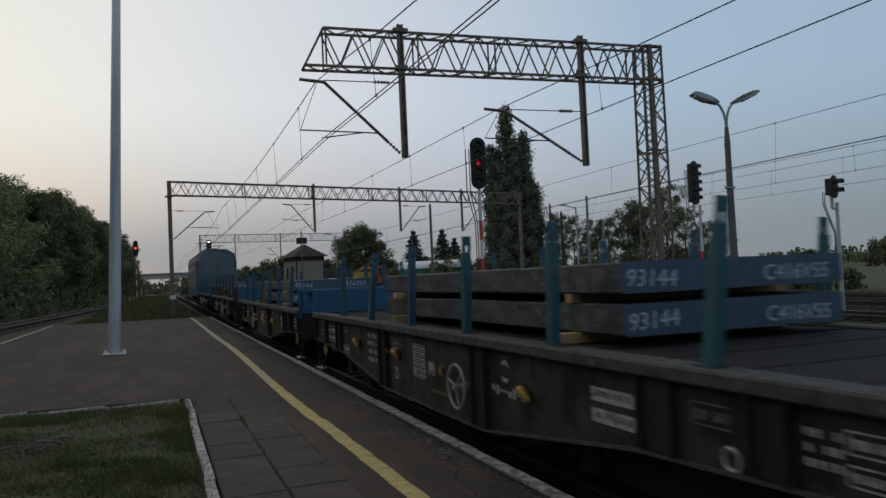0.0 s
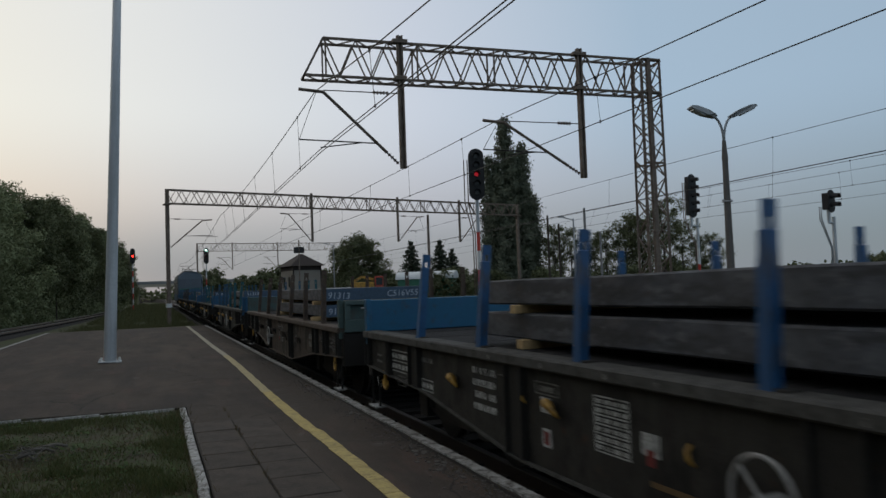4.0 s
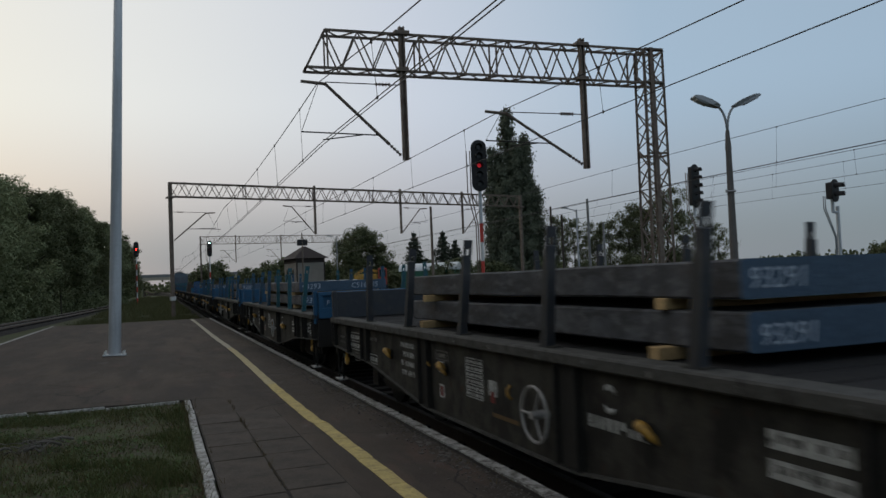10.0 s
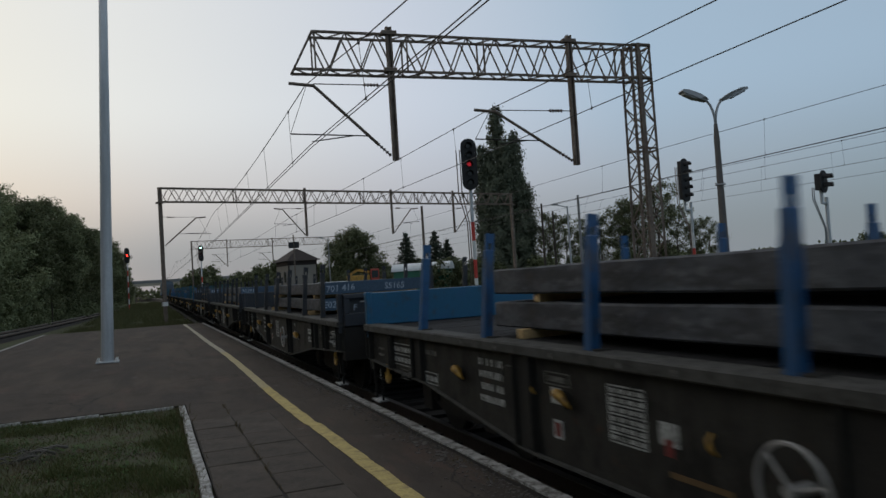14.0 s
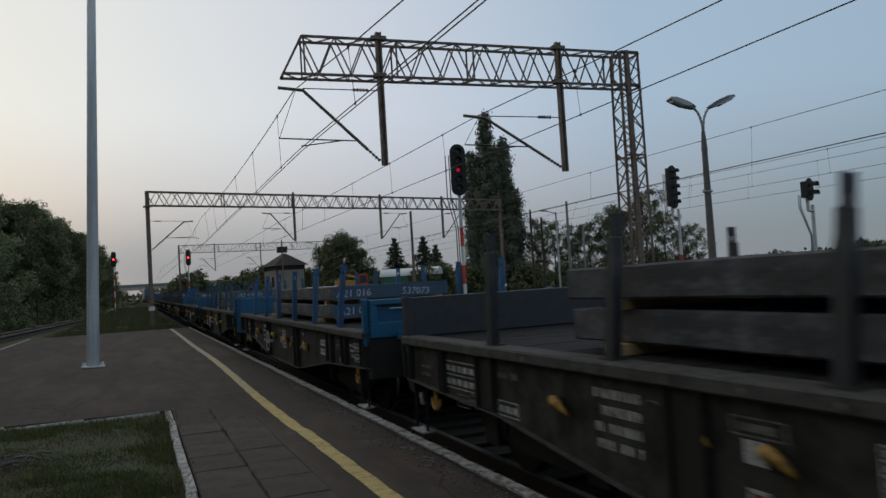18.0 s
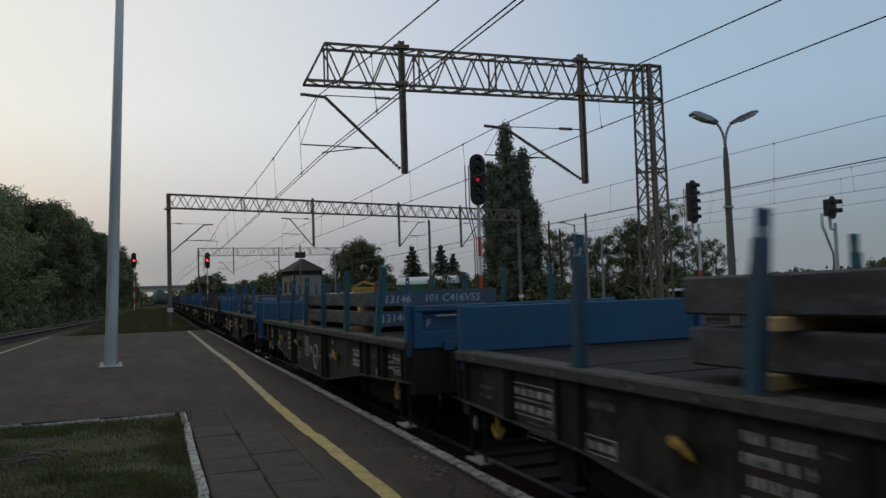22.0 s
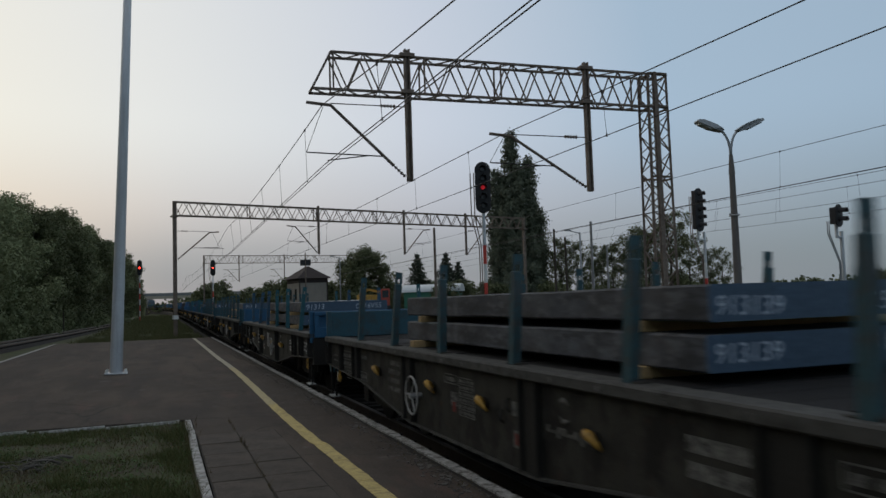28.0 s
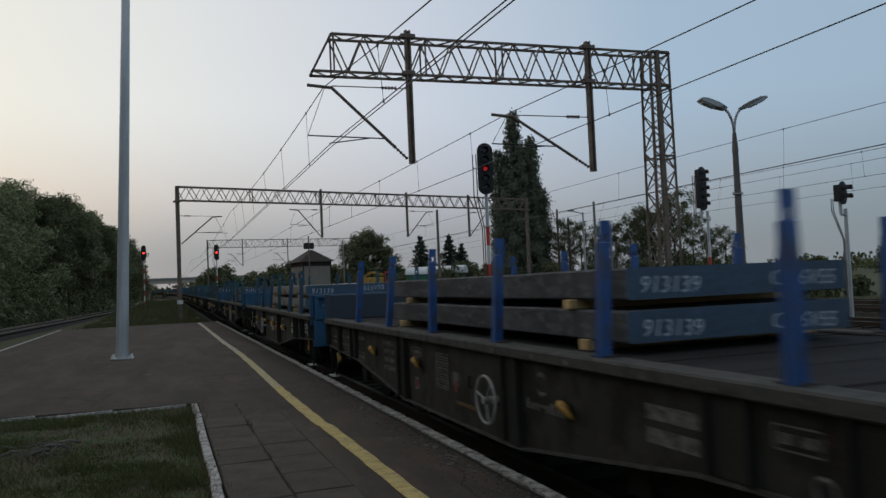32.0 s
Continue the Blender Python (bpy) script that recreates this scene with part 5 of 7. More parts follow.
# dead twigs on the lawn
log = thing("dead_twigs", "tangle of grey dead twigs lying on the lawn", "twigs", at=pose(-1.24, 9.0, -0.03, 0, 0, 15))
rw_ = random.Random(17)
M_DEADWOOD = mat("grey_dead_wood", (0.12, 0.108, 0.095), 0.9, 0, 0.3, 8, 0.4)
for k in range(34):
    bm = bmesh.new()
    a_, l_ = rw_.uniform(0, math.tau), rw_.uniform(0.12, 0.34)
    c_ = Vector((rw_.gauss(0, 0.14), rw_.gauss(0, 0.1), 0.02 + 0.09 * rw_.random()))
    d_ = Vector((math.cos(a_), math.sin(a_), rw_.uniform(-0.1, 0.35))) * l_ / 2
    b_ = Vector((rw_.gauss(0, 0.02), rw_.gauss(0, 0.02), 0.03))
    r_t = rw_.uniform(0.003, 0.009) if k > 3 else 0.016
    tube(bm, [c_ - d_, c_ - d_ * 0.3 + b_, c_ + d_ * 0.4 + b_ * 0.6, c_ + d_], [r_t, r_t, r_t * 0.7, r_t * 0.3], 5)
    part("twig", bm, M_DEADWOOD, log)
# ---------------------------------------------------------------- buildings and yard
def signal_box(x, y):
    h = thing("signal_box", "small pale plastered railway house with a brown hipped roof", "house", at=pose(x, y, 0, 0, 0, 8))
    w, d, e = 1.85, 2.6, 5.0
    bm = bmesh.new()
    box(bm, -w, w, -d, d, -0.6, e)
    part("house_body", bm, M_PLASTER, h)
    bm = bmesh.new()
    q = [bm.verts.new(p) for p in ((-w - 0.45, -d - 0.45, e - 0.05), (w + 0.45, -d - 0.45, e - 0.05), (w + 0.45, d + 0.45, e - 0.05), (-w - 0.45, d + 0.45, e - 0.05), (0, -0.7, e + 1.6), (0, 0.7, e + 1.6))]
    for f in ((0, 1, 4), (1, 2, 5, 4), (2, 3, 5), (3, 0, 4, 5), (3, 2, 1, 0)):
        bm.faces.new([q[i] for i in f])
    part("roof", bm, M_ROOF, h)
    bm = bmesh.new()
    box(bm, -w - 0.04, w + 0.04, -d - 0.04, d + 0.04, e - 0.6, e - 0.055)
    part("frieze", bm, M_ROOF, h, "brown boarded band under the eaves")
    bm = bmesh.new()
    for a, b in ((-w - 0.03, -w + 0.12), (w - 0.12, w + 0.03)):
        box(bm, a, b, -d - 0.03, -d + 0.1, -0.6, e - 0.605)
    tagged(part("corner_pilaster", bm, M_ROOF, h, "brown corner strips"), kind="stuff")
    for wy in (-1.1, 1.1):
        bm = bmesh.new()
        box(bm, -w - 0.03, -w + 0.02, wy - 0.5, wy + 0.5, 2.2, 3.7)
        win = part("window", bm, M_CONC, h)
        bm = bmesh.new()
        box(bm, -w - 0.05, -w - 0.032, wy - 0.42, wy + 0.42, 2.28, 3.62)
        part("pane", bm, M_WINDOW, win)
    return h


signal_box(18.0, 100.0)
# dark sign on a pole in front of it
sg = thing("track_sign", "dark square board on a slim pole", "sign", at=pose(15.7, 88.0, 0))
bm = bmesh.new()
rod(bm, (0, 0, -0.5), (0, 0, 7.6), 0.09, 0.07, 8)
part("pole", bm, M_GANTRY, sg)
bm = bmesh.new()
box(bm, -0.6, 0.6, -0.06, 0.06, 6.1, 6.8, bevel=0.02)
part("board", bm, M_BLACK, sg)

# long low green shed with a pale roof
shed = thing("shed", "long low green shed with a pale curved roof", "shed", at=pose(32.6, 92.0, 0, 0, 0, -32))
bm = bmesh.new()
box(bm, -3.5, 3.5, -1.5, 1.5, -0.6, 2.75)
part("shed_body", bm, M_TANKG, shed)
bm = bmesh.new()
prism(bm, [(1.7 * math.cos(a), 2.75 + 0.95 * math.sin(a)) for a in [math.pi * k / 10 for k in range(11)]], -3.75, 3.75, axis="x")
part("roof", bm, M_TANK, shed)
# yellow and red works machine
mc = thing("works_machine", "yellow and red track works machine parked in the yard", "machine", at=pose(25.2, 94.0, 0, 0, 0, -15))
for nm, b, m in (("chassis", (-2.2, 2.2, -1, 1, 0.2, 1.2), M_BLACK), ("body", (-2.0, 0.9, -0.9, 0.9, 1.2, 2.6), M_MACH), ("cab", (1.0, 2.1, -0.9, 0.9, 1.2, 3.3), M_MACHR), ("cab_window", (1.15, 1.95, -0.93, -0.88, 2.2, 3.1), M_WINDOW)):
    bm = bmesh.new()
    box(bm, *b, bevel=0.06 if nm != "cab_window" else 0)
    part(nm, bm, m, mc)
bm = bmesh.new()
for a, b in (((-1.8, 0, 2.6), (-0.6, 0, 3.3)), ((-0.6, 0, 3.3), (0.9, 0, 2.9))):
    bar(bm, a, b, 0.35, 0.3)
part("boom", bm, M_MACH, mc)
for sx in (-1.5, 1.5):
    for sy in (-1, 0.86):
        bm = bmesh.new()
        disc(bm, (sx, sy, 0.1), (0, 1, 0), 0.48, 0.14)
        part("wheel", bm, M_UNDER, mc)
rl = thing("flat_trailer", "pale low trailer in the yard", "trailer", at=pose(21.2, 93.0, 0, 0, 0, -10))
bm = bmesh.new()
box(bm, -1.9, 1.9, -0.9, 0.9, 1.7, 2.0, bevel=0.04)
part("bed", bm, M_TANK, rl)
for sx in (-1.3, 1.3):
    bm = bmesh.new()
    rod(bm, (sx, -0.9, 0.4), (sx, 0.9, 0.4), 0.42, 0.42, 14)
    rod(bm, (sx, -0.3, 0.4), (sx, -0.3, 1.8), 0.12, 0.12, 6)
    part("wheel", bm, M_UNDER, rl)
# shelter with a flat pale roof, beyond the lamp
sh = thing("shelter", "low open shelter with a flat pale roof", "shelter", at=pose(36.5, 44.5, -0.6, 0, 0, -35))
bm = bmesh.new()
box(bm, -2.4, 2.4, -1.0, 1.0, 1.75, 1.92, bevel=0.03)
part("roof", bm, M_TANK, sh)
bm = bmesh.new()
box(bm, -2.3, 2.3, 0.8, 0.9, 0.0, 1.75)
part("back_wall", bm, M_ROOF, sh)
for sx in (-2.1, 0, 2.1):
    bm = bmesh.new()
    rod(bm, (sx, -0.8, 0), (sx, -0.8, 1.76), 0.05, 0.05, 6)
    part("post", bm, M_CONC, sh)
# far factory block on the skyline and the road bridge
fb = thing("far_building", "plain grey building on the skyline", "building", at=pose(140, 150, -1.0))
bm = bmesh.new()
box(bm, -2.3, 2.3, -2, 2, 0, 3.4)
part("building_body", bm, M_PLASTER, fb)
bm = bmesh.new()
box(bm, -2.5, 2.5, -2.2, 2.2, 3.4, 3.6)
part("roof", bm, M_ROOF, fb)
br = thing("road_bridge", "pale concrete road bridge over the railway in the distance", "bridge", at=pose(0, 300, 0))
bm = bmesh.new()
box(bm, -120, 90, -5, 5, 5.5, 6.5)
part("deck", bm, M_BRIDGE, br)
bm = bmesh.new()
box(bm, -120, 90, -5.2, -5.0, 6.5, 7.5)
part("parapet", bm, M_CONC, br)
for px_ in (15.5,):
    bm = bmesh.new()
    box(bm, px_ - 0.8, px_ + 0.8, -4, 4, -1, 5.5)
    part("pier", bm, M_BRIDGE, br)
bm = bmesh.new()
prism(bm, [(266, -1), (296, 5.4), (306, 5.4), (306, -1)], -130, -4.6, axis="x")
thing("bridge_embankment", "grassy embankment of the road bridge", "embankment", kind="structure", bm=bm, material=M_GRASSG)
blades("bank_grass", "long pale grass on the bridge embankment", [(-22, -5.0, 266 + 3.0 * k_, 269.0 + 3.0 * k_, -0.9 + 0.64 * k_, 1100) for k_ in range(10)], M_GRASS, 65, 0.3, 0.8, 0.07)
bm = bmesh.new()
prism(bm, [(266, -1), (296, 5.4), (306, 5.4), (306, -1)], 33.5, 110, axis="x")
thing("bridge_embankment_far", "grassy embankment of the road bridge", "embankment", kind="structure", bm=bm, material=M_GRASSG)

# ---------------------------------------------------------------- train
PITCH, DECK_L = 14.24, 12.63
DZ = RAIL_Z                      # wagons are built on the rail


# the run is not quite even: metres ahead of a smooth run at these seconds
UNEVEN = [(0, 0.04), (1, 0.04), (2, 0.19), (3, -0.06), (6, -0.13), (7, 0.29), (8, 0.25), (9, 0.05), (10, 0.13), (11, 0.17), (12, 0.45), (13, 0.2), (14, 0.15), (17, 0.13), (18, 0.02),
          (19, -0.2), (20, -0.3), (21, -0.23), (22, 0.15), (23, -0.02), (24, 0.01), (25, 0.04), (28, 0.16), (29, 0.12), (30, 0.06), (31, 0.13), (32, 0.01)]


def travel(t):
    """Where the front deck end of the first wagon beside the camera is, along the track."""
    return 14.470 + 9.6457 * t + 0.01358 * t * t + 0.000135 * t ** 3 + float(np.interp(t, [a for a, _ in UNEVEN], [b for _, b in UNEVEN]))


TIMES = list(range(33))
MOVERS = []                      # (thing, offset of its wagon behind travel(), its pose on the wagon)


def carry(ob, back, x=TRACKS[0], z=DZ, wagon=None):
    """Puts a thing on the moving train; what lies on a wagon keeps its place on it."""
    base = back if wagon is None else wagon
    MOVERS.append((ob, base, pose(x - TRACKS[0], base - back, z - DZ)))
    ob.matrix_basis = on_rail(TRACKS[0], travel(0) - base, DZ) @ MOVERS[-1][2]
    return ob


HALF = DECK_L / 2
SX = 1.40                        # side sill plane, from the wagon's centre
ST_AT = [-4.7, -2.96, -1.19, 0.63, 2.4, 4.18]
fish = [(-HALF, 0.82), (-HALF + 2.3, 0.72), (-HALF + 4.6, 0.44), (-1.5, 0.43), (1.5, 0.43), (HALF - 4.6, 0.44), (HALF - 2.3, 0.72), (HALF, 0.82)]


def fish_z(y):
    for (a, za), (b, zb) in zip(fish, fish[1:]):
        if a <= y <= b:
            return za + (zb - za) * (y - a) / (b - a)
    return 0.82


def bogie_mesh():
    side = bmesh.new()
    for s in (-1, 1):
        prism(side, [(-1.25, 0.62), (-1.25, 0.42), (-0.7, 0.36), (-0.45, 0.3), (0.45, 0.3), (0.7, 0.36), (1.25, 0.42), (1.25, 0.62), (0.6, 0.72), (-0.6, 0.72)], s * 1.0 - 0.07, s * 1.0 + 0.07, axis="x")
        for y in (-0.9, 0.9):
            box(side, s * 1.07 - 0.06, s * 1.07 + 0.06, y - 0.14, y + 0.14, 0.3, 0.62)
            for q in (-0.2, 0.2):
                rod(side, (s * 1.06, y + q, 0.42), (s * 1.06, y + q, 0.66), 0.06, 0.06, 7)
    box(side, -1.0, 1.0, -0.25, 0.25, 0.45, 0.75)
    return mesh_of("bogie_frame", side, M_UNDER)


def wheelset_meshes():
    a = bmesh.new()
    rod(a, (-1.0, 0, 0), (1.0, 0, 0), 0.08, 0.08, 8)
    axle = mesh_of("axle", a, M_UNDER)
    w = bmesh.new()
    rod(w, (-0.065, 0, 0), (0.065, 0, 0), 0.48, 0.48, 24)
    rod(w, (-0.09, 0, 0), (0.09, 0, 0), 0.14, 0.14, 12)
    wheel = mesh_of("wheel", w, M_UNDER)
    t = bmesh.new()
    torus(t, (0, 0, 0), (1, 0, 0), 0.472, 0.022, 26, 5)
    tread = mesh_of("tread", t, M_TREAD)
    return axle, wheel, tread


SHARED = {"bogie": bogie_mesh(), "wheelset": wheelset_meshes()}


def simple(name, material, *boxes, bevel=0.0):
    bm = bmesh.new()
    for b in boxes:
        box(bm, *b, bevel=bevel)
    return mesh_of(name, bm, material)


def marks(parent, side, y, z, rows, w, h, material, gap=0.045, seed=0):
    """Rows of short bars: stencilled writing that cannot be read, on the side sill."""
    r = random.Random(seed)
    bm = bmesh.new()
    x = side * (SX + 0.004)
    for k in range(rows):
        zz = z - k * (h + gap)
        yy = y - w / 2
        while yy < y + w / 2 - 0.02:
            L = r.uniform(0.022, 0.05)
            e = min(yy + L, y + w / 2)
            box(bm, min(x, x - side * 0.002), max(x, x - side * 0.002) + 0.001, yy, e, zz - h, zz)
            yy = e + r.uniform(0.014, 0.034) + (0.05 if r.random() < 0.15 else 0)
    return tagged(part("stencil_mark", bm, material, parent, "rows of worn unreadable stencilled writing"), kind="stuff")


def panel_marks(parent, side, y, z, w, h, material, n=5, cols=4):
    """A framed table of stencilled lines."""
    bm = bmesh.new()
    x0 = side * (SX + 0.003)
    x1 = x0 + side * 0.003
    a, b = min(x0, x1), max(x0, x1)
    for yy in (y - w / 2, y + w / 2):
        box(bm, a, b, yy - 0.006, yy + 0.006, z - h, z)
    for k in range(n + 1):
        zz = z - h * k / n
        box(bm, a, b, y - w / 2, y + w / 2, zz - 0.005, zz + 0.005)
        if k < n:
            for q in range(cols):
                yy = y - w / 2 + w * (q + 0.15) / cols
                box(bm, a, b, yy, yy + w * 0.68 / cols, zz - h / n * 0.75, zz - h / n * 0.3)
    return tagged(part("stencil_table", bm, material, parent, "stencilled load table, unreadable"), kind="stuff")


def build_wagon(scheme, wheel_y, seed, label, painted=False):
    """Four-axle flat wagon: fish-bellied sills, planked deck, stanchions, end flaps, bogies, buffers."""
    frame_m, flap_m, st_m = SCHEMES[scheme]
    r = random.Random(seed)
    w = thing("flat_wagon", label, "wagon", "train of flat wagons")
    for s in (-1, 1):
        bm = bmesh.new()
        prism(bm, [(a, b) for a, b in fish] + [(HALF, 1.2), (-HALF, 1.2)], s * (SX - 0.02), s * SX, axis="x")
        sill = part("side_sill", bm, frame_m, w)
        bm = bmesh.new()   # lower flange
        for (ya, za), (yb, zb) in zip(fish, fish[1:]):
            vs = [bm.verts.new(p) for p in ((s * (SX - 0.1), ya, za), (s * (SX + 0.03), ya, za), (s * (SX + 0.03), yb, zb), (s * (SX - 0.1), yb, zb))]
            vt = [bm.verts.new(v.co + Vector((0, 0, -0.022))) for v in vs]
            for q in ((0, 1, 2, 3), (3, 2, 1, 0)):
                bm.faces.new([(vs if q[0] == 0 else vt)[i] for i in q])
            for i in range(4):
                bm.faces.new((vs[i], vt[i], vt[(i + 1) % 4], vs[(i + 1) % 4]))
        bmesh.ops.recalc_face_normals(bm, faces=bm.faces[:])
        part("bottom_flange", bm, M_TOPRAILR if scheme == "rust" else M_TOPRAIL, sill)
        part("top_rail", simple("top_rail", M_TOPRAILR if scheme == "rust" else M_TOPRAIL, (min(s * (SX - 0.16), s * (SX + 0.075)), max(s * (SX - 0.16), s * (SX + 0.075)), -HALF, HALF, 1.19, 1.285), bevel=0.014), None, w)
        bm = bmesh.new()      # small bright wear spots and plates along the top rail
        xr = s * (SX + 0.077)
        for k in range(16):
            yk = -HALF + 0.5 + k * 0.77 + r.uniform(-0.2, 0.2)
            box(bm, min(xr, xr + s * 0.003), max(xr, xr + s * 0.003), yk, yk + r.uniform(0.025, 0.04), 1.215, 1.25)
        tagged(part("rail_plate", bm, M_STENCILD, w, "small pale plates on the top rail"), kind="stuff")
        # upright channel ribs, with the shade on them put into their colour
        for y, rw in ((-HALF + 0.12, 0.09), (-5.2, 0.13), (-4.3, 0.17), (-1.6, 0.16), (1.6, 0.16), (4.2, 0.17), (5.2, 0.05), (HALF - 0.12, 0.09)):
            bm = bmesh.new()
            f0, f1, g = s * (SX + 0.001), s * (SX + 0.065), s * (SX + 0.022)
            prism(bm, [(f0, y - rw), (f1, y - rw), (f1, y - rw + 0.022), (g, y - rw + 0.022), (g, y + rw - 0.022), (f1, y + rw - 0.022), (f1, y + rw), (f0, y + rw)], max(fish_z(y - rw), fish_z(y + rw)) + 0.004, 1.187, axis="z")
            part("rib", bm, M_RIB, sill, "upright channel rib with shade in its dark colour")
        # horn-shaped lashing hooks, bolted on round plates, and small door catches
        e = -s
        front_wheel = wheel_y > 0
        hooks = [(2.9, 0.93), (0.92, 0.92) if not front_wheel else (0.7, 0.92), (-2.62, 0.87)] + ([(-0.72, 0.9)] if front_wheel else [])
        for yh, zc in hooks:
            y = e * yh
            bm = bmesh.new()
            arc = [(0.0, 0.075, -0.01), (0.045, 0.08, 0.02), (0.085, 0.055, 0.042), (0.105, 0.01, 0.045), (0.105, -0.04, 0.025), (0.09, -0.08, -0.012), (0.065, -0.1, -0.05)]
            tube(bm, [(s * (SX + a), y + e * b, zc + c) for a, b, c in arc], [0.03, 0.036, 0.038, 0.036, 0.03, 0.022, 0.01], 8)
            hook = part("lashing_hook", bm, M_HOOK if scheme != "rust" else frame_m, w, "yellow bent lashing hook" if scheme != "rust" else "")
            bm = bmesh.new()
            disc(bm, (s * (SX + 0.002), y + e * 0.07, zc - 0.01), (s, 0, 0), 0.065, 0.016, 14)
            part("hook_plate", bm, M_UNDER, hook, "dark round backing plate")
        for yh, zc in ((1.45, 0.96), (-0.6, 0.87)) if not front_wheel else ((-1.18, 0.95), (-1.05, 0.84)):
            y = e * yh
            bm = bmesh.new()
            tube(bm, [(s * (SX + 0.005), y + 0.02, zc + 0.05), (s * (SX + 0.04), y + 0.012, zc + 0.02), (s * (SX + 0.045), y - 0.005, zc - 0.03), (s * (SX + 0.02), y - 0.02, zc - 0.06)], [0.012, 0.016, 0.016, 0.01], 6)
            part("release_lever", bm, M_HOOK if scheme not in ("rust", "mixed", "teal") else frame_m, w, "small bent yellow lever")
        for y in (-HALF + 0.62, HALF - 0.75):
            bm = bmesh.new()
            z = 0.675
            xh = s * (SX - 0.02)
            rod(bm, (xh, y, z + 0.12), (xh, y, z - 0.1), 0.024, 0.02, 7)
            tube(bm, [(xh, y - 0.12, z + 0.0), (xh, y - 0.1, z - 0.06), (xh, y - 0.05, z - 0.1), (xh, y, z - 0.115), (xh, y + 0.05, z - 0.1), (xh, y + 0.1, z - 0.06), (xh, y + 0.12, z)], [0.006, 0.016, 0.021, 0.024, 0.021, 0.016, 0.006], 7)
            part("tow_hook", bm, M_HOOK, w, "yellow towing hook")
        # spoked handbrake wheel
        wy = wheel_y * (1 if s < 0 else -1)
        bm = bmesh.new()
        torus(bm, (s * (SX + 0.12), wy, 0.785), (1, 0, 0), 0.212, 0.0125, 28, 6)
        for k in range(3):
            a = radians(90 + 120 * k + 15 * seed)
            rod(bm, (s * (SX + 0.12), wy, 0.78), (s * (SX + 0.12), wy + 0.21 * math.cos(a), 0.785 + 0.21 * math.sin(a)), 0.011, 0.01, 6)
        rod(bm, (s * SX, wy, 0.78), (s * (SX + 0.15), wy, 0.78), 0.032, 0.032, 8)
        part("handbrake_wheel", bm, M_WHEELRIM, w, "pale three-spoked handbrake wheel")
        # side steps and handles at the ends
        for y in (-HALF + 0.3, HALF - 0.3):
            for q in (-0.16, 0.16):
                bm = bmesh.new()
                bar(bm, (s * (SX - 0.02), y + q, 0.8), (s * (SX - 0.02), y + q, 0.28), 0.03, 0.012)
                part("step_hanger", bm, M_UNDER, w)
            bm = bmesh.new()
            bar(bm, (s * (SX - 0.02), y - 0.17, 0.28), (s * (SX - 0.02), y + 0.17, 0.28), 0.14, 0.02)
            part("step", bm, M_STEP, w, "worn bright step iron")
        # stencilled writing, in the order in which it stands along the sill
        sm = M_STENCIL if scheme in ("blue", "dark", "bright") else M_STENCILD
        panel_marks(sill, s, e * 4.92, 1.09, 0.84, 0.25, sm, 2, 6)                 # number panel, two lines
        panel_marks(sill, s, e * 4.78, 0.79, 0.3, 0.11, M_STENCILD, 1, 3)
        marks(sill, s, e * 4.5, 0.84, 2, 0.24, 0.035, M_STENCILD, 0.03, seed + 8)
        marks(sill, s, e * 5.75, 1.0, 2, 0.26, 0.03, M_STENCILD, 0.05, seed + 9)
        marks(sill, s, e * 3.85, 1.08, 1, 0.34, 0.05, M_STENCILD, 0.05, seed + 1)
        panel_marks(sill, s, e * 3.85, 0.84, 0.36, 0.12, sm, 1, 3)
        marks(sill, s, e * 2.3, 1.1, 4, 0.5, 0.06, sm, 0.05, seed + 2)             # weights
        bm = bmesh.new()      # a painted arc beside them
        arc = [(s * (SX + 0.004), e * 1.93 + 0.13 * math.cos(0.2 + 0.24 * j), 0.95 + 0.13 * math.sin(0.2 + 0.24 * j)) for j in range(9)]
        tube(bm, arc, 0.006, 5)
        part("painted_arc", bm, M_STENCILD, sill, "faint painted arc")
        table_y, plate_y, frame_y = (0.22, 1.12, 1.1) if not front_wheel else (-0.18, -1.3, 0.25)
        panel_marks(sill, s, e * table_y, 1.08, 0.4, 0.37, sm, 6, 4)               # load table
        panel_marks(sill, s, e * frame_y, 1.09, 0.36, 0.09, M_STENCILD, 1, 1)
        xa, xb = sorted((s * (SX + 0.003), s * (SX + 0.006)))
        red_y = table_y - 0.42 if not front_wheel else 0.16
        for yq, z0, z1, wq, zr in ((plate_y, 0.86, 0.98, 0.08, None), (plate_y, 0.6, 0.74, 0.07, 0.62), (red_y, 0.78, 0.92, 0.09, 0.72)):     # small white plates with worn red corners
            bm = bmesh.new()
            box(bm, xa, xb, e * yq - wq, e * yq + wq, z0, z1)
            plate = part("white_plate", bm, sm, sill, "small worn white label plate")
            if zr:
                bm = bmesh.new()
                box(bm, xa + (-0.002 if s < 0 else 0.002), xb + (-0.002 if s < 0 else 0.002), e * yq - 0.04, e * yq + 0.04, zr, zr + 0.1)
                part("red_patch", bm, M_REDPATCH, w, "small faded red patch")
        if not front_wheel:
            bm = bmesh.new()
            box(bm, xa, xb, e * -0.45 - 0.26, e * -0.45 + 0.26, 0.6, 0.635)
            part("rust_stripe", bm, M_BATTENOLD, sill, "brown painted stripe")
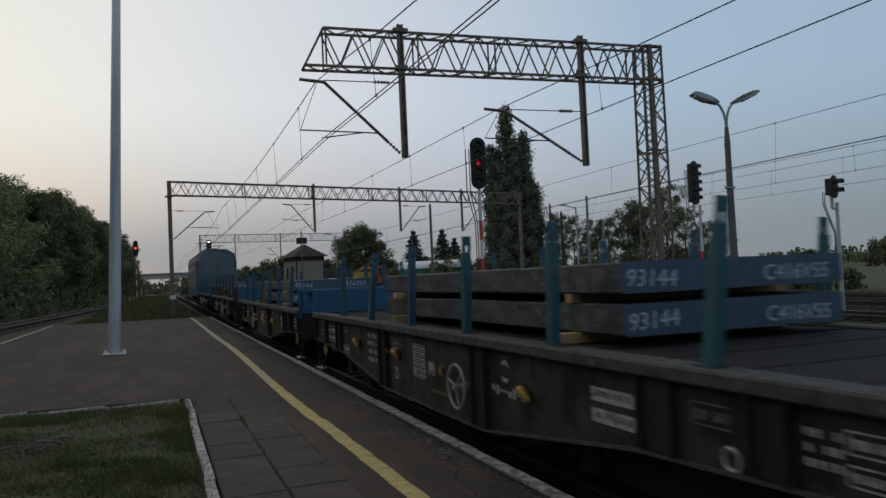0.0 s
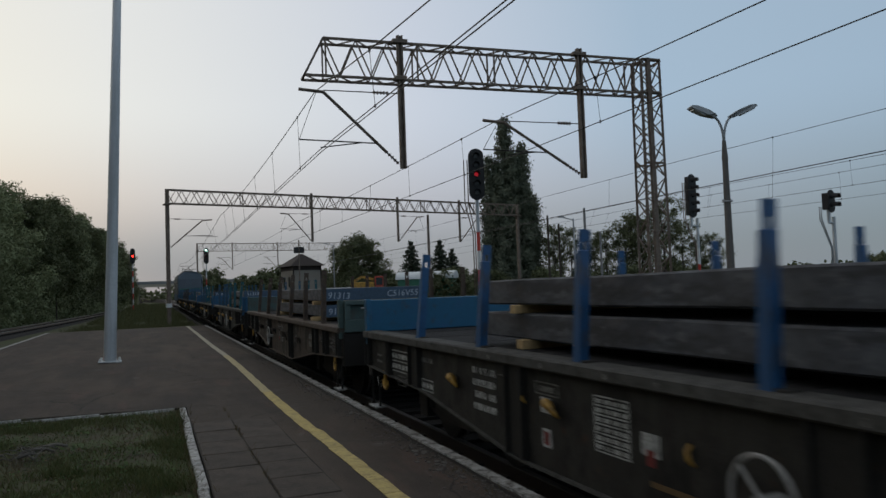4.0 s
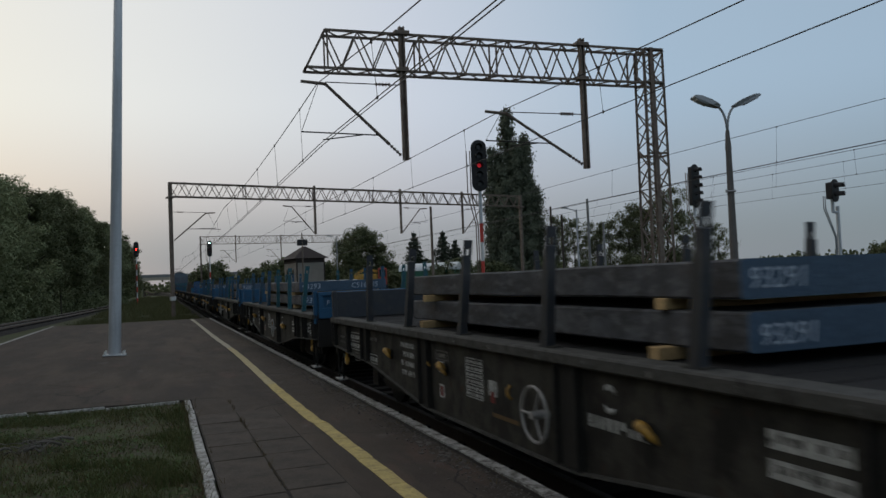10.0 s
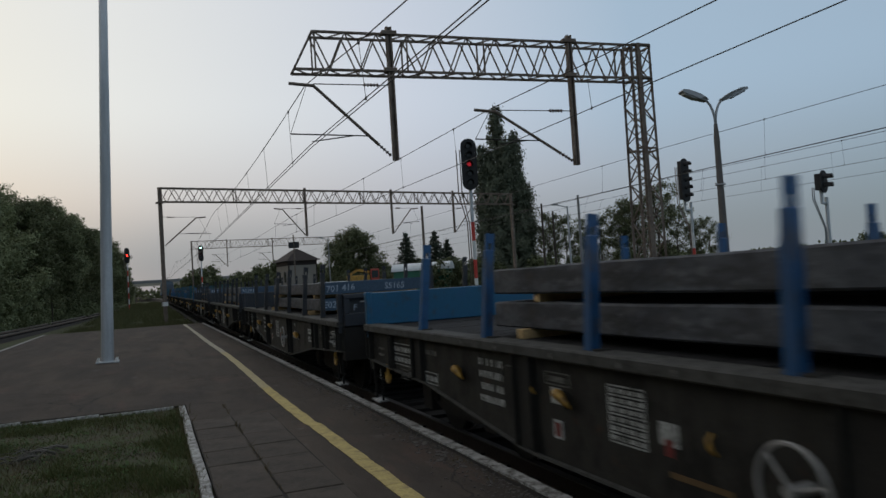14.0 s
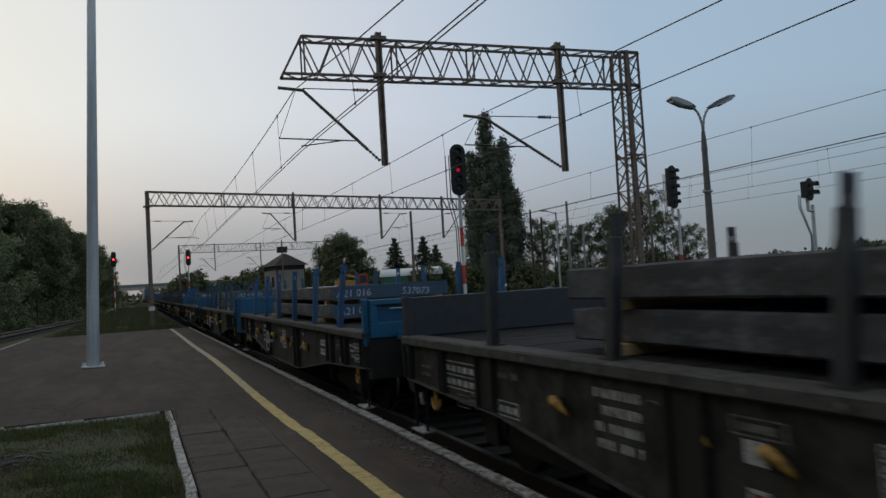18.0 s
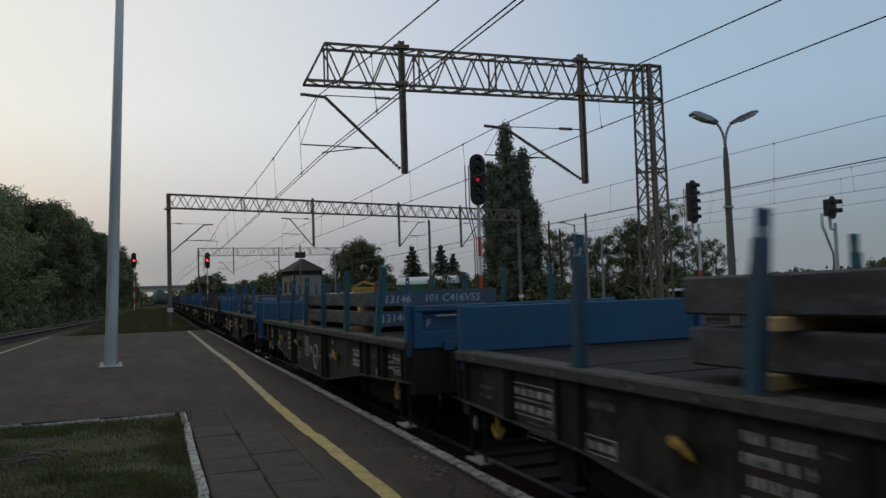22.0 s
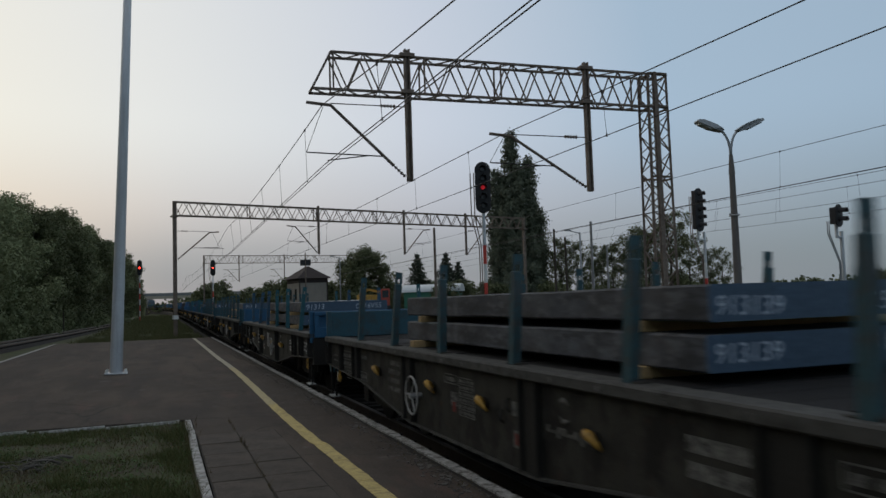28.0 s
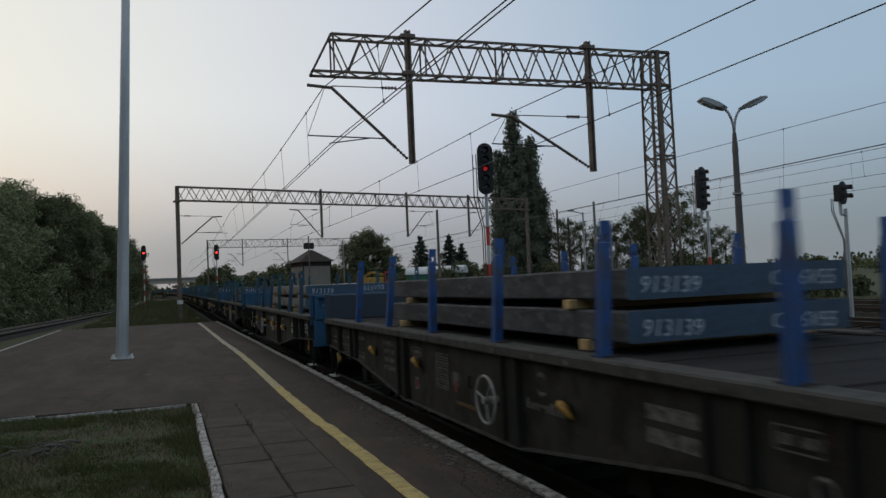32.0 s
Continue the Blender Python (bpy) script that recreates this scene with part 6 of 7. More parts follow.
        for k, (z0, z1) in enumerate(((0.955, 1.05), (0.81, 0.905))):              # two solid pale plates
            bm = bmesh.new()
            box(bm, xa, xb, e * -3.78 - 0.25, e * -3.78 + 0.25, z0, z1)
            plate = part("pale_plate", bm, sm, sill, "worn pale painted plate")
            marks(plate, s, e * -3.78, z1 - 0.022, 1, 0.44, 0.04, M_STENCILD, 0.02, seed + 20 + k).location.x += s * 0.004
        panel_marks(sill, s, e * -4.75, 1.09, 0.3, 0.12, M_STENCILD, 1, 2)
        bm = bmesh.new()      # round painted mark
        torus(bm, (s * (SX + 0.003), e * -4.9, 0.82), (1, 0, 0), 0.06, 0.013, 14, 4)
        part("round_mark", bm, sm, sill, "round pale stencilled mark")
        marks(sill, s, e * -5.5, 1.08, 3, 0.2, 0.04, sm, 0.03, seed + 5)
        panel_marks(sill, s, e * -5.85, 1.1, 0.42, 0.1, sm, 1, 3)
        panel_marks(sill, s, e * -5.85, 0.95, 0.42, 0.09, sm, 1, 5)
        r2 = random.Random(seed + 30)
        bm = bmesh.new()      # brand wordmark as a row of plain bars of its size
        yy = -1.84
        while yy > -2.5:
            L = r2.uniform(0.04, 0.055)
            box(bm, xa, xb, min(e * yy, e * (yy - L)), max(e * yy, e * (yy - L)), 0.79 + r2.choice((0, 0, 0.03)), 0.875 - r2.choice((0, 0, 0.03)))
            yy -= L + 0.036
        tagged(part("wordmark_bar", bm, M_STENCIL if scheme not in ("rust", "mixed", "teal") else M_STENCILD, sill, "row of pale painted bars"), kind="stuff")
        bm = bmesh.new()      # round-armed emblem as a plain shape
        for turn, dz in ((0.4, 0.035), (3.54, -0.035)):
            arc = [(s * (SX + 0.006), e * -2.12 + 0.066 * math.cos(turn + 0.34 * j), 1.005 + dz + 0.046 * math.sin(turn + 0.34 * j)) for j in range(9)]
            tube(bm, arc, [0.004, 0.012, 0.018, 0.021, 0.022, 0.021, 0.018, 0.012, 0.004], 6)
        for v in bm.verts:
            v.co.x = s * (SX + 0.006) + (v.co.x - s * (SX + 0.006)) * 0.15
        part("emblem", bm, M_STENCIL if scheme not in ("rust", "mixed", "teal") else M_STENCILD, sill, "small pale painted emblem shape")
    # headstocks, centre sill, buffers, coupling, end flaps
    part("centre_sill", simple("centre_sill", M_UNDER, (-0.28, 0.28, -HALF, HALF, 0.72, 1.18), (-1.3, 1.3, -4.6, -4.3, 0.8, 1.16), (-1.3, 1.3, 4.3, 4.6, 0.8, 1.16), (-1.3, 1.3, -0.15, 0.15, 0.6, 1.16)), None, w)
    part("brake_gear", simple("brake_gear", M_UNDER, (-0.9, -0.35, -1.4, 1.2, 0.4, 0.72), (0.4, 0.8, -2.4, -1.2, 0.45, 0.75), (-0.7, 0.7, 2.1, 2.3, 0.42, 0.5), bevel=0.05), None, w)
    for e in (-1, 1):
        part("headstock", simple("headstock", flap_m if painted else M_UNDER, (-1.379, 1.379, min(e * (HALF - 0.14), e * (HALF + 0.06)), max(e * (HALF - 0.14), e * (HALF + 0.06)), 0.66, 1.187), bevel=0.01), None, w)
        for s in (-1, 1):
            bm = bmesh.new()
            rod(bm, (s * 0.875, e * (HALF + 0.02), 1.03), (s * 0.875, e * (HALF + 0.5), 1.03), 0.11, 0.09, 12)
            rod(bm, (s * 0.875, e * (HALF + 0.5), 1.03), (s * 0.875, e * (HALF + 0.6), 1.03), 0.1, 0.1, 12)
            box(bm, s * 0.875 - 0.26, s * 0.875 + 0.26, min(e * (HALF + 0.6), e * (HALF + 0.64)), max(e * (HALF + 0.6), e * (HALF + 0.64)), 0.87, 1.19, bevel=0.01)
            part("buffer", bm, M_UNDER, w)
        bm = bmesh.new()
        rod(bm, (0, e * HALF, 0.98), (0, e * (HALF + 0.35), 0.95), 0.05, 0.05, 8)
        torus(bm, (0, e * (HALF + 0.5), 0.92), (1, 0, 0), 0.16, 0.035, 14, 6)
        part("coupling", bm, M_UNDER, w)
        bm = bmesh.new()      # brake hose
        pts = [(0.3 * e, e * (HALF + 0.02), 0.85), (0.32 * e, e * (HALF + 0.3), 0.7), (0.3 * e, e * (HALF + 0.55), 0.5), (0.28 * e, e * (HALF + 0.72), 0.52)]
        tube(bm, pts, 0.026, 7)
        part("brake_hose", bm, M_UNDER, w)
        # flap: flat sheet inside, framed with pockets outside
        yi, yo = e * (HALF - 0.05), e * (HALF + 0.0)
        flap = part("end_flap", simple("end_flap", flap_m, (-1.36, 1.36, min(yi, yo), max(yi, yo), 1.264, 1.705), bevel=0.008), None, w)
        bm = bmesh.new()
        yr = e * (HALF + 0.002)
        yp = e * (HALF + 0.085)
        a, b = min(yr, yp), max(yr, yp)
        box(bm, -1.36, 1.36, a, b, 1.63, 1.705, bevel=0.01)
        box(bm, -1.36, 1.36, a, b, 1.2, 1.40, bevel=0.01)
        for x in (-1.315, -0.62, 0.0, 0.62, 1.315):
            box(bm, x - 0.045, x + 0.045, a, b, 1.4, 1.63, bevel=0.008)
        part("flap_frame", bm, flap_m, flap)
        for x in (-0.95, 0.95):
            part("hinge", simple("hinge", flap_m, (x - 0.07, x + 0.07, min(e * (HALF + 0.086), e * (HALF + 0.11)), max(e * (HALF + 0.086), e * (HALF + 0.11)), 1.17, 1.28), bevel=0.006), None, flap)
        part("flap_post", simple("flap_post", flap_m, (-1.44, -1.362, min(e * (HALF - 0.1), e * HALF), max(e * (HALF - 0.1), e * HALF), 1.1, 1.72), bevel=0.008), None, w)
        part("flap_post", simple("flap_post", flap_m, (1.362, 1.44, min(e * (HALF - 0.1), e * HALF), max(e * (HALF - 0.1), e * HALF), 1.1, 1.72), bevel=0.008), None, w)
        bm = bmesh.new()
        rod(bm, (-0.5, e * (HALF + 0.1), 1.58), (-1.1, e * (HALF + 0.1), 1.58), 0.012, 0.012, 6)
        part("grab_handle", bm, M_WHEELRIM, flap, "pale bent grab handle")
        # white-painted uncoupling handles at the corners
        for s in (-1, 1) if e > 0 else ():
            bm = bmesh.new()
            yh, xh = e * (HALF + 0.1), s * 1.22
            tube(bm, [(xh, yh, 0.84), (xh, yh + e * 0.03, 0.62), (xh - s * 0.02, yh + e * 0.07, 0.5), (xh - s * 0.05, yh + e * 0.15, 0.47), (xh - s * 0.06, yh + e * 0.2, 0.52)], [0.014, 0.018, 0.024, 0.022, 0.014], 7)
            part("uncoupling_handle", bm, M_WBAND, w, "bent white-painted handle")
        # bogie
        bg = part("bogie", SHARED["bogie"], None, w)
        bg.matrix_basis = pose(0, e * 3.9, 0)
        axle, wheel, tread = SHARED["wheelset"]
        for q in (-0.9, 0.9):
            ax = part("wheelset", axle, None, w)
            ax.matrix_basis = pose(0, e * 3.9 + q, 0.48)
            for s in (-0.72, 0.72):
                wh = part("wheel", wheel, None, ax)
                wh.matrix_basis = pose(s, 0, 0)
                tr = part("tread", tread, None, ax, "bright running surface")
                tr.matrix_basis = pose(s + (0.05 if s < 0 else -0.05), 0, 0)
    # stanchions: tapered flat posts with an eye near the top, in brackets
    def stake(material):
        """Tapered post with a wide face plate and a flat lifting eye on top."""
        bm = bmesh.new()

        def ring(z, wide, slim):
            return [bm.verts.new((x, y, z)) for x, y in ((-0.05, -wide), (-0.05, wide), (-0.033, wide), (-0.033, slim), (0.032, slim), (0.032, -slim), (-0.033, -slim), (-0.033, -wide))]

        def eye(z):
            return [bm.verts.new((x, y, z)) for x, y in ((-0.043, -0.012), (-0.043, 0.012), (-0.016, 0.012), (0.016, 0.012), (0.043, 0.012), (0.043, -0.012), (0.016, -0.012), (-0.016, -0.012))]

        def walls(lo, hi, pairs):
            for a, b in pairs:
                bm.faces.new((lo[a], lo[b], hi[b], hi[a]))

        around = [(k, (k + 1) % 8) for k in range(8)]
        rings = [ring(-0.02, 0.048, 0.034), ring(0.62, 0.042, 0.032), ring(0.68, 0.031, 0.03), ring(0.79, 0.029, 0.028), eye(0.8), eye(0.86), eye(0.95)]
        for a, b in zip(rings[:4], rings[1:5]):
            walls(a, b, around)
        walls(rings[4], rings[5], [(0, 1), (1, 2), (2, 7), (7, 0), (3, 4), (4, 5), (5, 6), (6, 3)])
        walls(rings[5], rings[6], around)
        bm.faces.new(rings[0])
        bm.faces.new(rings[6])
        for q in (rings[4], rings[5]):
            bm.faces.new((q[2], q[3], q[6], q[7]))
        bmesh.ops.recalc_face_normals(bm, faces=bm.faces)
        return mesh_of("stanchion", bm, material)

    st_me = [stake(st_m), stake(SECOND.get(scheme, st_m))]
    br_me = simple("stanchion_socket", frame_m, (-0.06, 0.06, -0.095, 0.095, -0.09, 0.012), bevel=0.006)
    for s in (-1, 1):
        for k, y in enumerate(ST_AT):
            o = part("stanchion", st_me[1 if r.random() < 0.3 else 0], None, w)
            o.matrix_basis = pose(s * 1.345, y + r.uniform(-0.04, 0.04), 1.285, r.uniform(-1.5, 2.5), -s * r.uniform(0.5, 6.0), 0 if s < 0 else 180)
            o = part("stanchion_socket", br_me, None, w)
            o.matrix_basis = pose(s * 1.33, y, 1.285)
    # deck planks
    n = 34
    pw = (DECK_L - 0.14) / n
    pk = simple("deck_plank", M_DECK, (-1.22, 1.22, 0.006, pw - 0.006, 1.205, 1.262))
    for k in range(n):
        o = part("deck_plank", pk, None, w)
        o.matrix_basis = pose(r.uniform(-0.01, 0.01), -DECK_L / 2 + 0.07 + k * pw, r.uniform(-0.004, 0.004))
    return w


def text_mesh(s, size, material):
    c = bpy.data.curves.new("chalk", "FONT")
    c.body, c.size, c.extrude, c.offset = s, size, 0.0012, 0.0
    c.resolution_u = 2
    c.shear = 0.12
    tmp = bpy.data.objects.new("chalk", c)
    scene.collection.objects.link(tmp)
    bpy.context.view_layer.update()
    me = bpy.data.meshes.new_from_object(tmp.evaluated_get(bpy.context.evaluated_depsgraph_get()))
    bpy.data.objects.remove(tmp)
    me.materials.clear()
    me.materials.append(material)
    return me


TEXTS = {}


def chalk(s, size):
    if (s, size) not in TEXTS:
        TEXTS[s, size] = text_mesh(s, size, M_CHALK)
    return TEXTS[s, size]


SLAB_L, SLAB_W, SLAB_T = 6.1, 2.1, 0.235


def slab_mesh(seed, material):
    """A long cast slab with slightly wavy faces and cut ends coloured for blue skylight."""
    r = random.Random(seed)
    bm = bmesh.new()
    n = 16
    prof = [(-SLAB_W / 2, 0.015), (-SLAB_W / 2 + 0.015, 0), (SLAB_W / 2 - 0.015, 0), (SLAB_W / 2, 0.015), (SLAB_W / 2, SLAB_T - 0.015), (SLAB_W / 2 - 0.015, SLAB_T), (-SLAB_W / 2 + 0.015, SLAB_T), (-SLAB_W / 2, SLAB_T - 0.015)]
    rings = []
    for k in range(n + 1):
        y = -SLAB_L / 2 + SLAB_L * k / n
        dx = 0.006 * math.sin(k * 1.3 + seed)
        dz = 0.003 * math.sin(k * 0.9 + seed * 2)
        rings.append([bm.verts.new((x + dx * (1 if x > 0 else -1) + r.uniform(-0.002, 0.002), y, z + dz)) for x, z in prof])
    m = len(prof)
    for a, b in zip(rings, rings[1:]):
        for k in range(m):
            bm.faces.new((a[k], b[k], b[(k + 1) % m], a[(k + 1) % m]))
    e0 = bm.faces.new(rings[0])
    e1 = bm.faces.new(list(reversed(rings[-1])))
    bmesh.ops.recalc_face_normals(bm, faces=bm.faces[:])
    e0.material_index = e1.material_index = 1
    return mesh_of("steel_slab", bm, [material, M_SLABEND])


SLAB_ME = [slab_mesh(k, M_SLAB) for k in range(3)]
SLAB_TAN = [slab_mesh(k + 5, M_SLABTAN) for k in range(2)]
bm = bmesh.new()
box(bm, -1.16, 1.16, -0.06, 0.06, 0, 0.085, bevel=0.006)
BATTEN_LOW = mesh_of("timber_batten", bm, M_BATTEN)
bm = bmesh.new()
box(bm, -1.12, 1.12, -0.05, 0.05, 0, 0.078, bevel=0.006)
BATTEN_TOP = mesh_of("timber_batten", bm, M_BATTEN)

# scheme, wheel place, chalk left and right, load kind; front of the train first
CONSIST = [
    (-3, "blue", 1.22, "93144", "C516V55"), (-2, "dark", -1.23, "93144", "C416V55"), (-1, "blue", 1.22, "93144", "C516V55"),
    (0, "blue", -1.23, "93144", "C416V55"), (1, "blue", -1.23, "913139", "C516V55"), (2, "rust", 1.22, "91313", "C516V55"),
    (3, "bright", -1.23, "91313", "C516V55"), (4, "blue", 1.22, "932913", "C516V55"), (5, "blue", 1.22, "93290", "C516V55"),
    (6, "blue", -1.23, "93293", "C516V55"), (7, "dark", -1.23, "93291", "C516V55"), (8, "dark", -1.23, "932913", "C516V55"),
    (9, "dark", -1.23, "701 416", "S5165"), (10, "bright", -1.23, "93116", "C516V55"), (11, "blue", 1.22, "102 416256", "530716"),
    (12, "bright", 1.22, "A21 016", "537073"), (13, "dark", -1.23, "C516V55", "5325120"), (14, "bright", 1.22, "93291", "C516V55"),
    (15, "blue", -1.23, "913146", "101 C416V55"), (16, "blue", -1.23, "913146", "104 C416V55"), (17, "teal", -1.23, "913146", "202 C416V55"),
    (18, "teal", -1.23, "91313", "C416V55"), (19, "blue", -1.23, "91313", "C516V55"), (20, "teal", 1.22, "913139", "C516V55"),
    (21, "blue", -1.23, "913139", "C516V55"), (22, "blue", 1.22, "913139", "C516V55"), (23, "mixed", -1.23, "913139", "C516V55"),
]
LOWER = {9: ("E02 416", "55165"), 13: ("402", "#16205"), 14: ("913146", "101 C516V55"), 16: ("913146", "205 C416V55")}      # the lower slab's numbers where they differ
AHEAD = {0: -0.26, 1: -0.1, 2: -0.45, 4: 0.25, 5: -0.4, 6: 0.4, 7: 0.1, 8: -0.05, 9: -0.1, 10: -0.1, 13: 0.42, 14: -0.5, 15: -0.15, 16: 0.4, 17: 0.3, 18: -0.15, 20: -0.15, 21: -0.1, 22: -0.35, 23: 0.3}   # loads that lie further forward or back
CHALK_F = (1, 4, 5, 6, 7, 9, 11, 13, 15, 16, 21, 22)      # wagons with a chalk letter on the end flap
PAINTED = (11, 14, 20, 22)                                # wagons whose headstock is painted like the flap
PROTO = {}
WAGON_LABEL = {
    "blue": "dark grey flat wagon with faded blue stanchions and end flaps",
    "dark": "black flat wagon with black stanchions and end flaps",
    "rust": "rusty brown flat wagon with rusted stanchions and grey-green end flaps",
    "bright": "dark flat wagon with fresh bright blue stanchions and end flaps",
    "teal": "dull grey flat wagon with grey-teal stanchions and end flaps",
    "mixed": "worn grey flat wagon with royal blue stanchions and black end flaps",
}
for k, scheme, wheel, left, right in CONSIST:
    back = PITCH * k + HALF
    key = (scheme, wheel, k in PAINTED)
    if key not in PROTO:
        w = PROTO[key] = build_wagon(scheme, wheel, len(PROTO) + 1, WAGON_LABEL[scheme], k in PAINTED)
    else:
        w = copy_thing(PROTO[key], Matrix())
    carry(w, back)
    if k in CHALK_F:
        o = part("chalk_letter", chalk("F", 0.13), None, w, "pale chalk letter on the end flap")
        o.matrix_basis = pose(-1.2, -HALF - 0.004, 1.45, 90, 0, 0)
    rr = random.Random(k + 40)
    tan = k == 22
    mid = back + 0.115 - AHEAD.get(k, 0.0)
    for lv, z in ((0, 1.265 + 0.085), (1, 1.265 + 0.085 + SLAB_T + 0.078)):
        off = mid + rr.uniform(-0.03, 0.03)
        sl = new("steel_slab", (SLAB_TAN if tan else SLAB_ME)[(k + lv) % (2 if tan else 3)])
        tagged(sl, "long rust-tan cast steel slab with a ragged surface" if tan else "long blue-grey cast steel slab with chalk numbers on its end", "steel slab", "steel slabs on the train")
        carry(sl, off, TRACKS[0] + rr.uniform(-0.03, 0.03), DZ + z, back)
        lt, rt = LOWER.get(k, (left, right)) if lv == 0 else (left, right)
        for s, x, size in ((lt, -0.98, 0.18), (rt, 0.22 if len(rt) < 9 else -0.2, 0.175)):
            o = part("chalk_number", chalk(s, size), None, sl, "pale chalk number")
            o.matrix_basis = pose(x + rr.uniform(-0.05, 0.05), -SLAB_L / 2 - 0.003, 0.045 + rr.uniform(-0.01, 0.015), 90, 0, 0) @ pose(0, 0, 0, 0, 0, rr.uniform(-3, 3))
    for lv, me, z in ((0, BATTEN_LOW, 1.265), (1, BATTEN_TOP, 1.265 + 0.085 + SLAB_T)):
        for q in (-2.35, 2.3):
            b = new("timber_batten", me)
            tagged(b, "pale sawn timber batten under a steel slab", "batten", "timber battens")
            carry(b, mid + q + rr.uniform(-0.15, 0.15), TRACKS[0] + rr.uniform(-0.08, 0.08), DZ + z, back)


# locomotive ahead of the first wagon
def locomotive():
    lo = thing("electric_locomotive", "blue electric locomotive with a pale side and grey roof", "locomotive")
    L, W = 7.9, 1.48
    sect = [(-W, 1.0), (W, 1.0), (W, 3.6), (W - 0.12, 4.02), (0.75, 4.4), (-0.75, 4.4), (-W + 0.12, 4.02), (-W, 3.6)]
    bm = bmesh.new()
    prism(bm, sect, -L + 0.9, L - 0.9)
    part("body", bm, M_LOCOG, lo)
    for e in (-1, 1):
        bm = bmesh.new()
        a = [bm.verts.new((x, e * (L - 0.9), z)) for x, z in sect]
        b = [bm.verts.new((x * 0.92, e * (L if z < 2.3 else L - 0.18 if z < 3.8 else L - 0.5), z)) for x, z in sect]
        b2 = [bm.verts.new((x * 0.92, e * L, 2.35)) for x in (W, -W)]
        for i in range(8):
            bm.faces.new((a[i], a[(i + 1) % 8], b[(i + 1) % 8], b[i]))
        bm.faces.new((b[0], b[1], b2[0], b2[1]))
        bm.faces.new((b2[1], b2[0], b[2], b[3], b[4], b[5], b[6], b[7]))
        bmesh.ops.recalc_face_normals(bm, faces=bm.faces[:])
        cab = part("cab", bm, M_LOCOCAB, lo, "faded blue driving cab")
        bm = bmesh.new()
        box(bm, -W * 0.91, W * 0.91, min(e * (L + 0.003), e * (L + 0.02)), max(e * (L + 0.003), e * (L + 0.02)), 1.02, 2.29)
        part("front_panel", bm, M_LOCO, cab, "blue lower front panel")
        for s in (-1, 1):
            bm = bmesh.new()
            box(bm, min(s * 0.1, s * 1.18), max(s * 0.1, s * 1.18), min(e * (L - 0.14), e * (L - 0.05)), max(e * (L - 0.14), e * (L + 0.03)), 2.72, 3.55)
            part("windscreen", bm, M_LOCOGLASS, cab)
            bm = bmesh.new()
            disc(bm, (s * 0.95, e * (L - 0.02), 1.45), (0, e, 0), 0.13, 0.06)
            part("headlight", bm, M_LENS, cab)
            bm = bmesh.new()
            rod(bm, (s * 0.875, e * (L - 0.05), 1.05), (s * 0.875, e * (L + 0.55), 1.05), 0.12, 0.12, 10)
            rod(bm, (s * 0.875, e * (L + 0.55), 1.05), (s * 0.875, e * (L + 0.6), 1.05), 0.25, 0.25, 14)
            part("buffer", bm, M_UNDER, lo)
        bm = bmesh.new()
        box(bm, -W * 0.9, W * 0.9, min(e * (L + 0.002), e * (L + 0.02)), max(e * (L + 0.002), e * (L + 0.02)), 2.3, 2.38)
        part("stripe", bm, M_TANKG, cab, "green stripe under the windscreen")
        bm = bmesh.new()      # folded or raised pantograph
        y = e * 4.6
        up = 0.95 if e > 0 else 0.25
        for s in (-0.45, 0.45):
            rod(bm, (s, y - 0.7, 4.5), (s, y + 0.5, 4.5 + up * 0.5), 0.03, 0.03, 6)
            rod(bm, (s, y + 0.5, 4.5 + up * 0.5), (s * 0.8, y, 4.55 + up), 0.025, 0.025, 6)
            insulator(bm, (s, y - 0.7, 4.25), (s, y - 0.7, 4.5), 0.06, 3)
        rod(bm, (-0.8, y, 4.55 + up), (0.8, y, 4.55 + up), 0.03, 0.03, 6)
        part("pantograph", bm, M_UNDER, lo)
        bg = part("bogie", SHARED["bogie"], None, lo)
        bg.matrix_basis = pose(0, e * 4.6, 0.1) @ Matrix.Diagonal((1.1, 1.5, 1.2, 1))
        for q in (-1.5, 1.5):
            ax = part("wheelset", SHARED["wheelset"][0], None, lo)
            ax.matrix_basis = pose(0, e * 4.6 + q, 0.6)
            for s in (-0.72, 0.72):
                wh = part("wheel", SHARED["wheelset"][1], None, ax)
                wh.matrix_basis = pose(s, 0, 0) @ Matrix.Diagonal((1, 1.3, 1.3, 1))
    bm = bmesh.new()
    prism(bm, [(1.4, 4.05), (0.78, 4.42), (-0.78, 4.42), (-1.4, 4.05), (-1.4, 4.0), (1.4, 4.0)], -L + 0.7, L - 0.7)
    box(bm, -0.8, 0.8, -3.2, 3.2, 4.4, 4.57, bevel=0.05)
    for k in range(4):
        box(bm, -0.5, 0.5, -2.6 + 1.5 * k, -1.7 + 1.5 * k, 4.57, 4.72, bevel=0.03)
    part("roof_gear", bm, M_LOCOROOF, lo)
    for s in (-1, 1):
        bm = bmesh.new()
        box(bm, min(s * W, s * (W + 0.02)), max(s * W, s * (W + 0.02)), -L + 0.9, L - 0.9, 1.0, 1.75)
        part("side_band", bm, M_LOCO, lo)
        for y in (-3.8, -1.3, 1.3, 3.8):
            bm = bmesh.new()
            box(bm, min(s * (W + 0.001), s * (W + 0.015)), max(s * (W + 0.001), s * (W + 0.015)), y - 0.5, y + 0.5, 2.6, 3.25)
            part("side_window", bm, M_WINDOW, lo)
    return lo


LOCO_BACK = PITCH * -3 - 0.72 - 0.7 - 7.9
carry(locomotive(), LOCO_BACK)

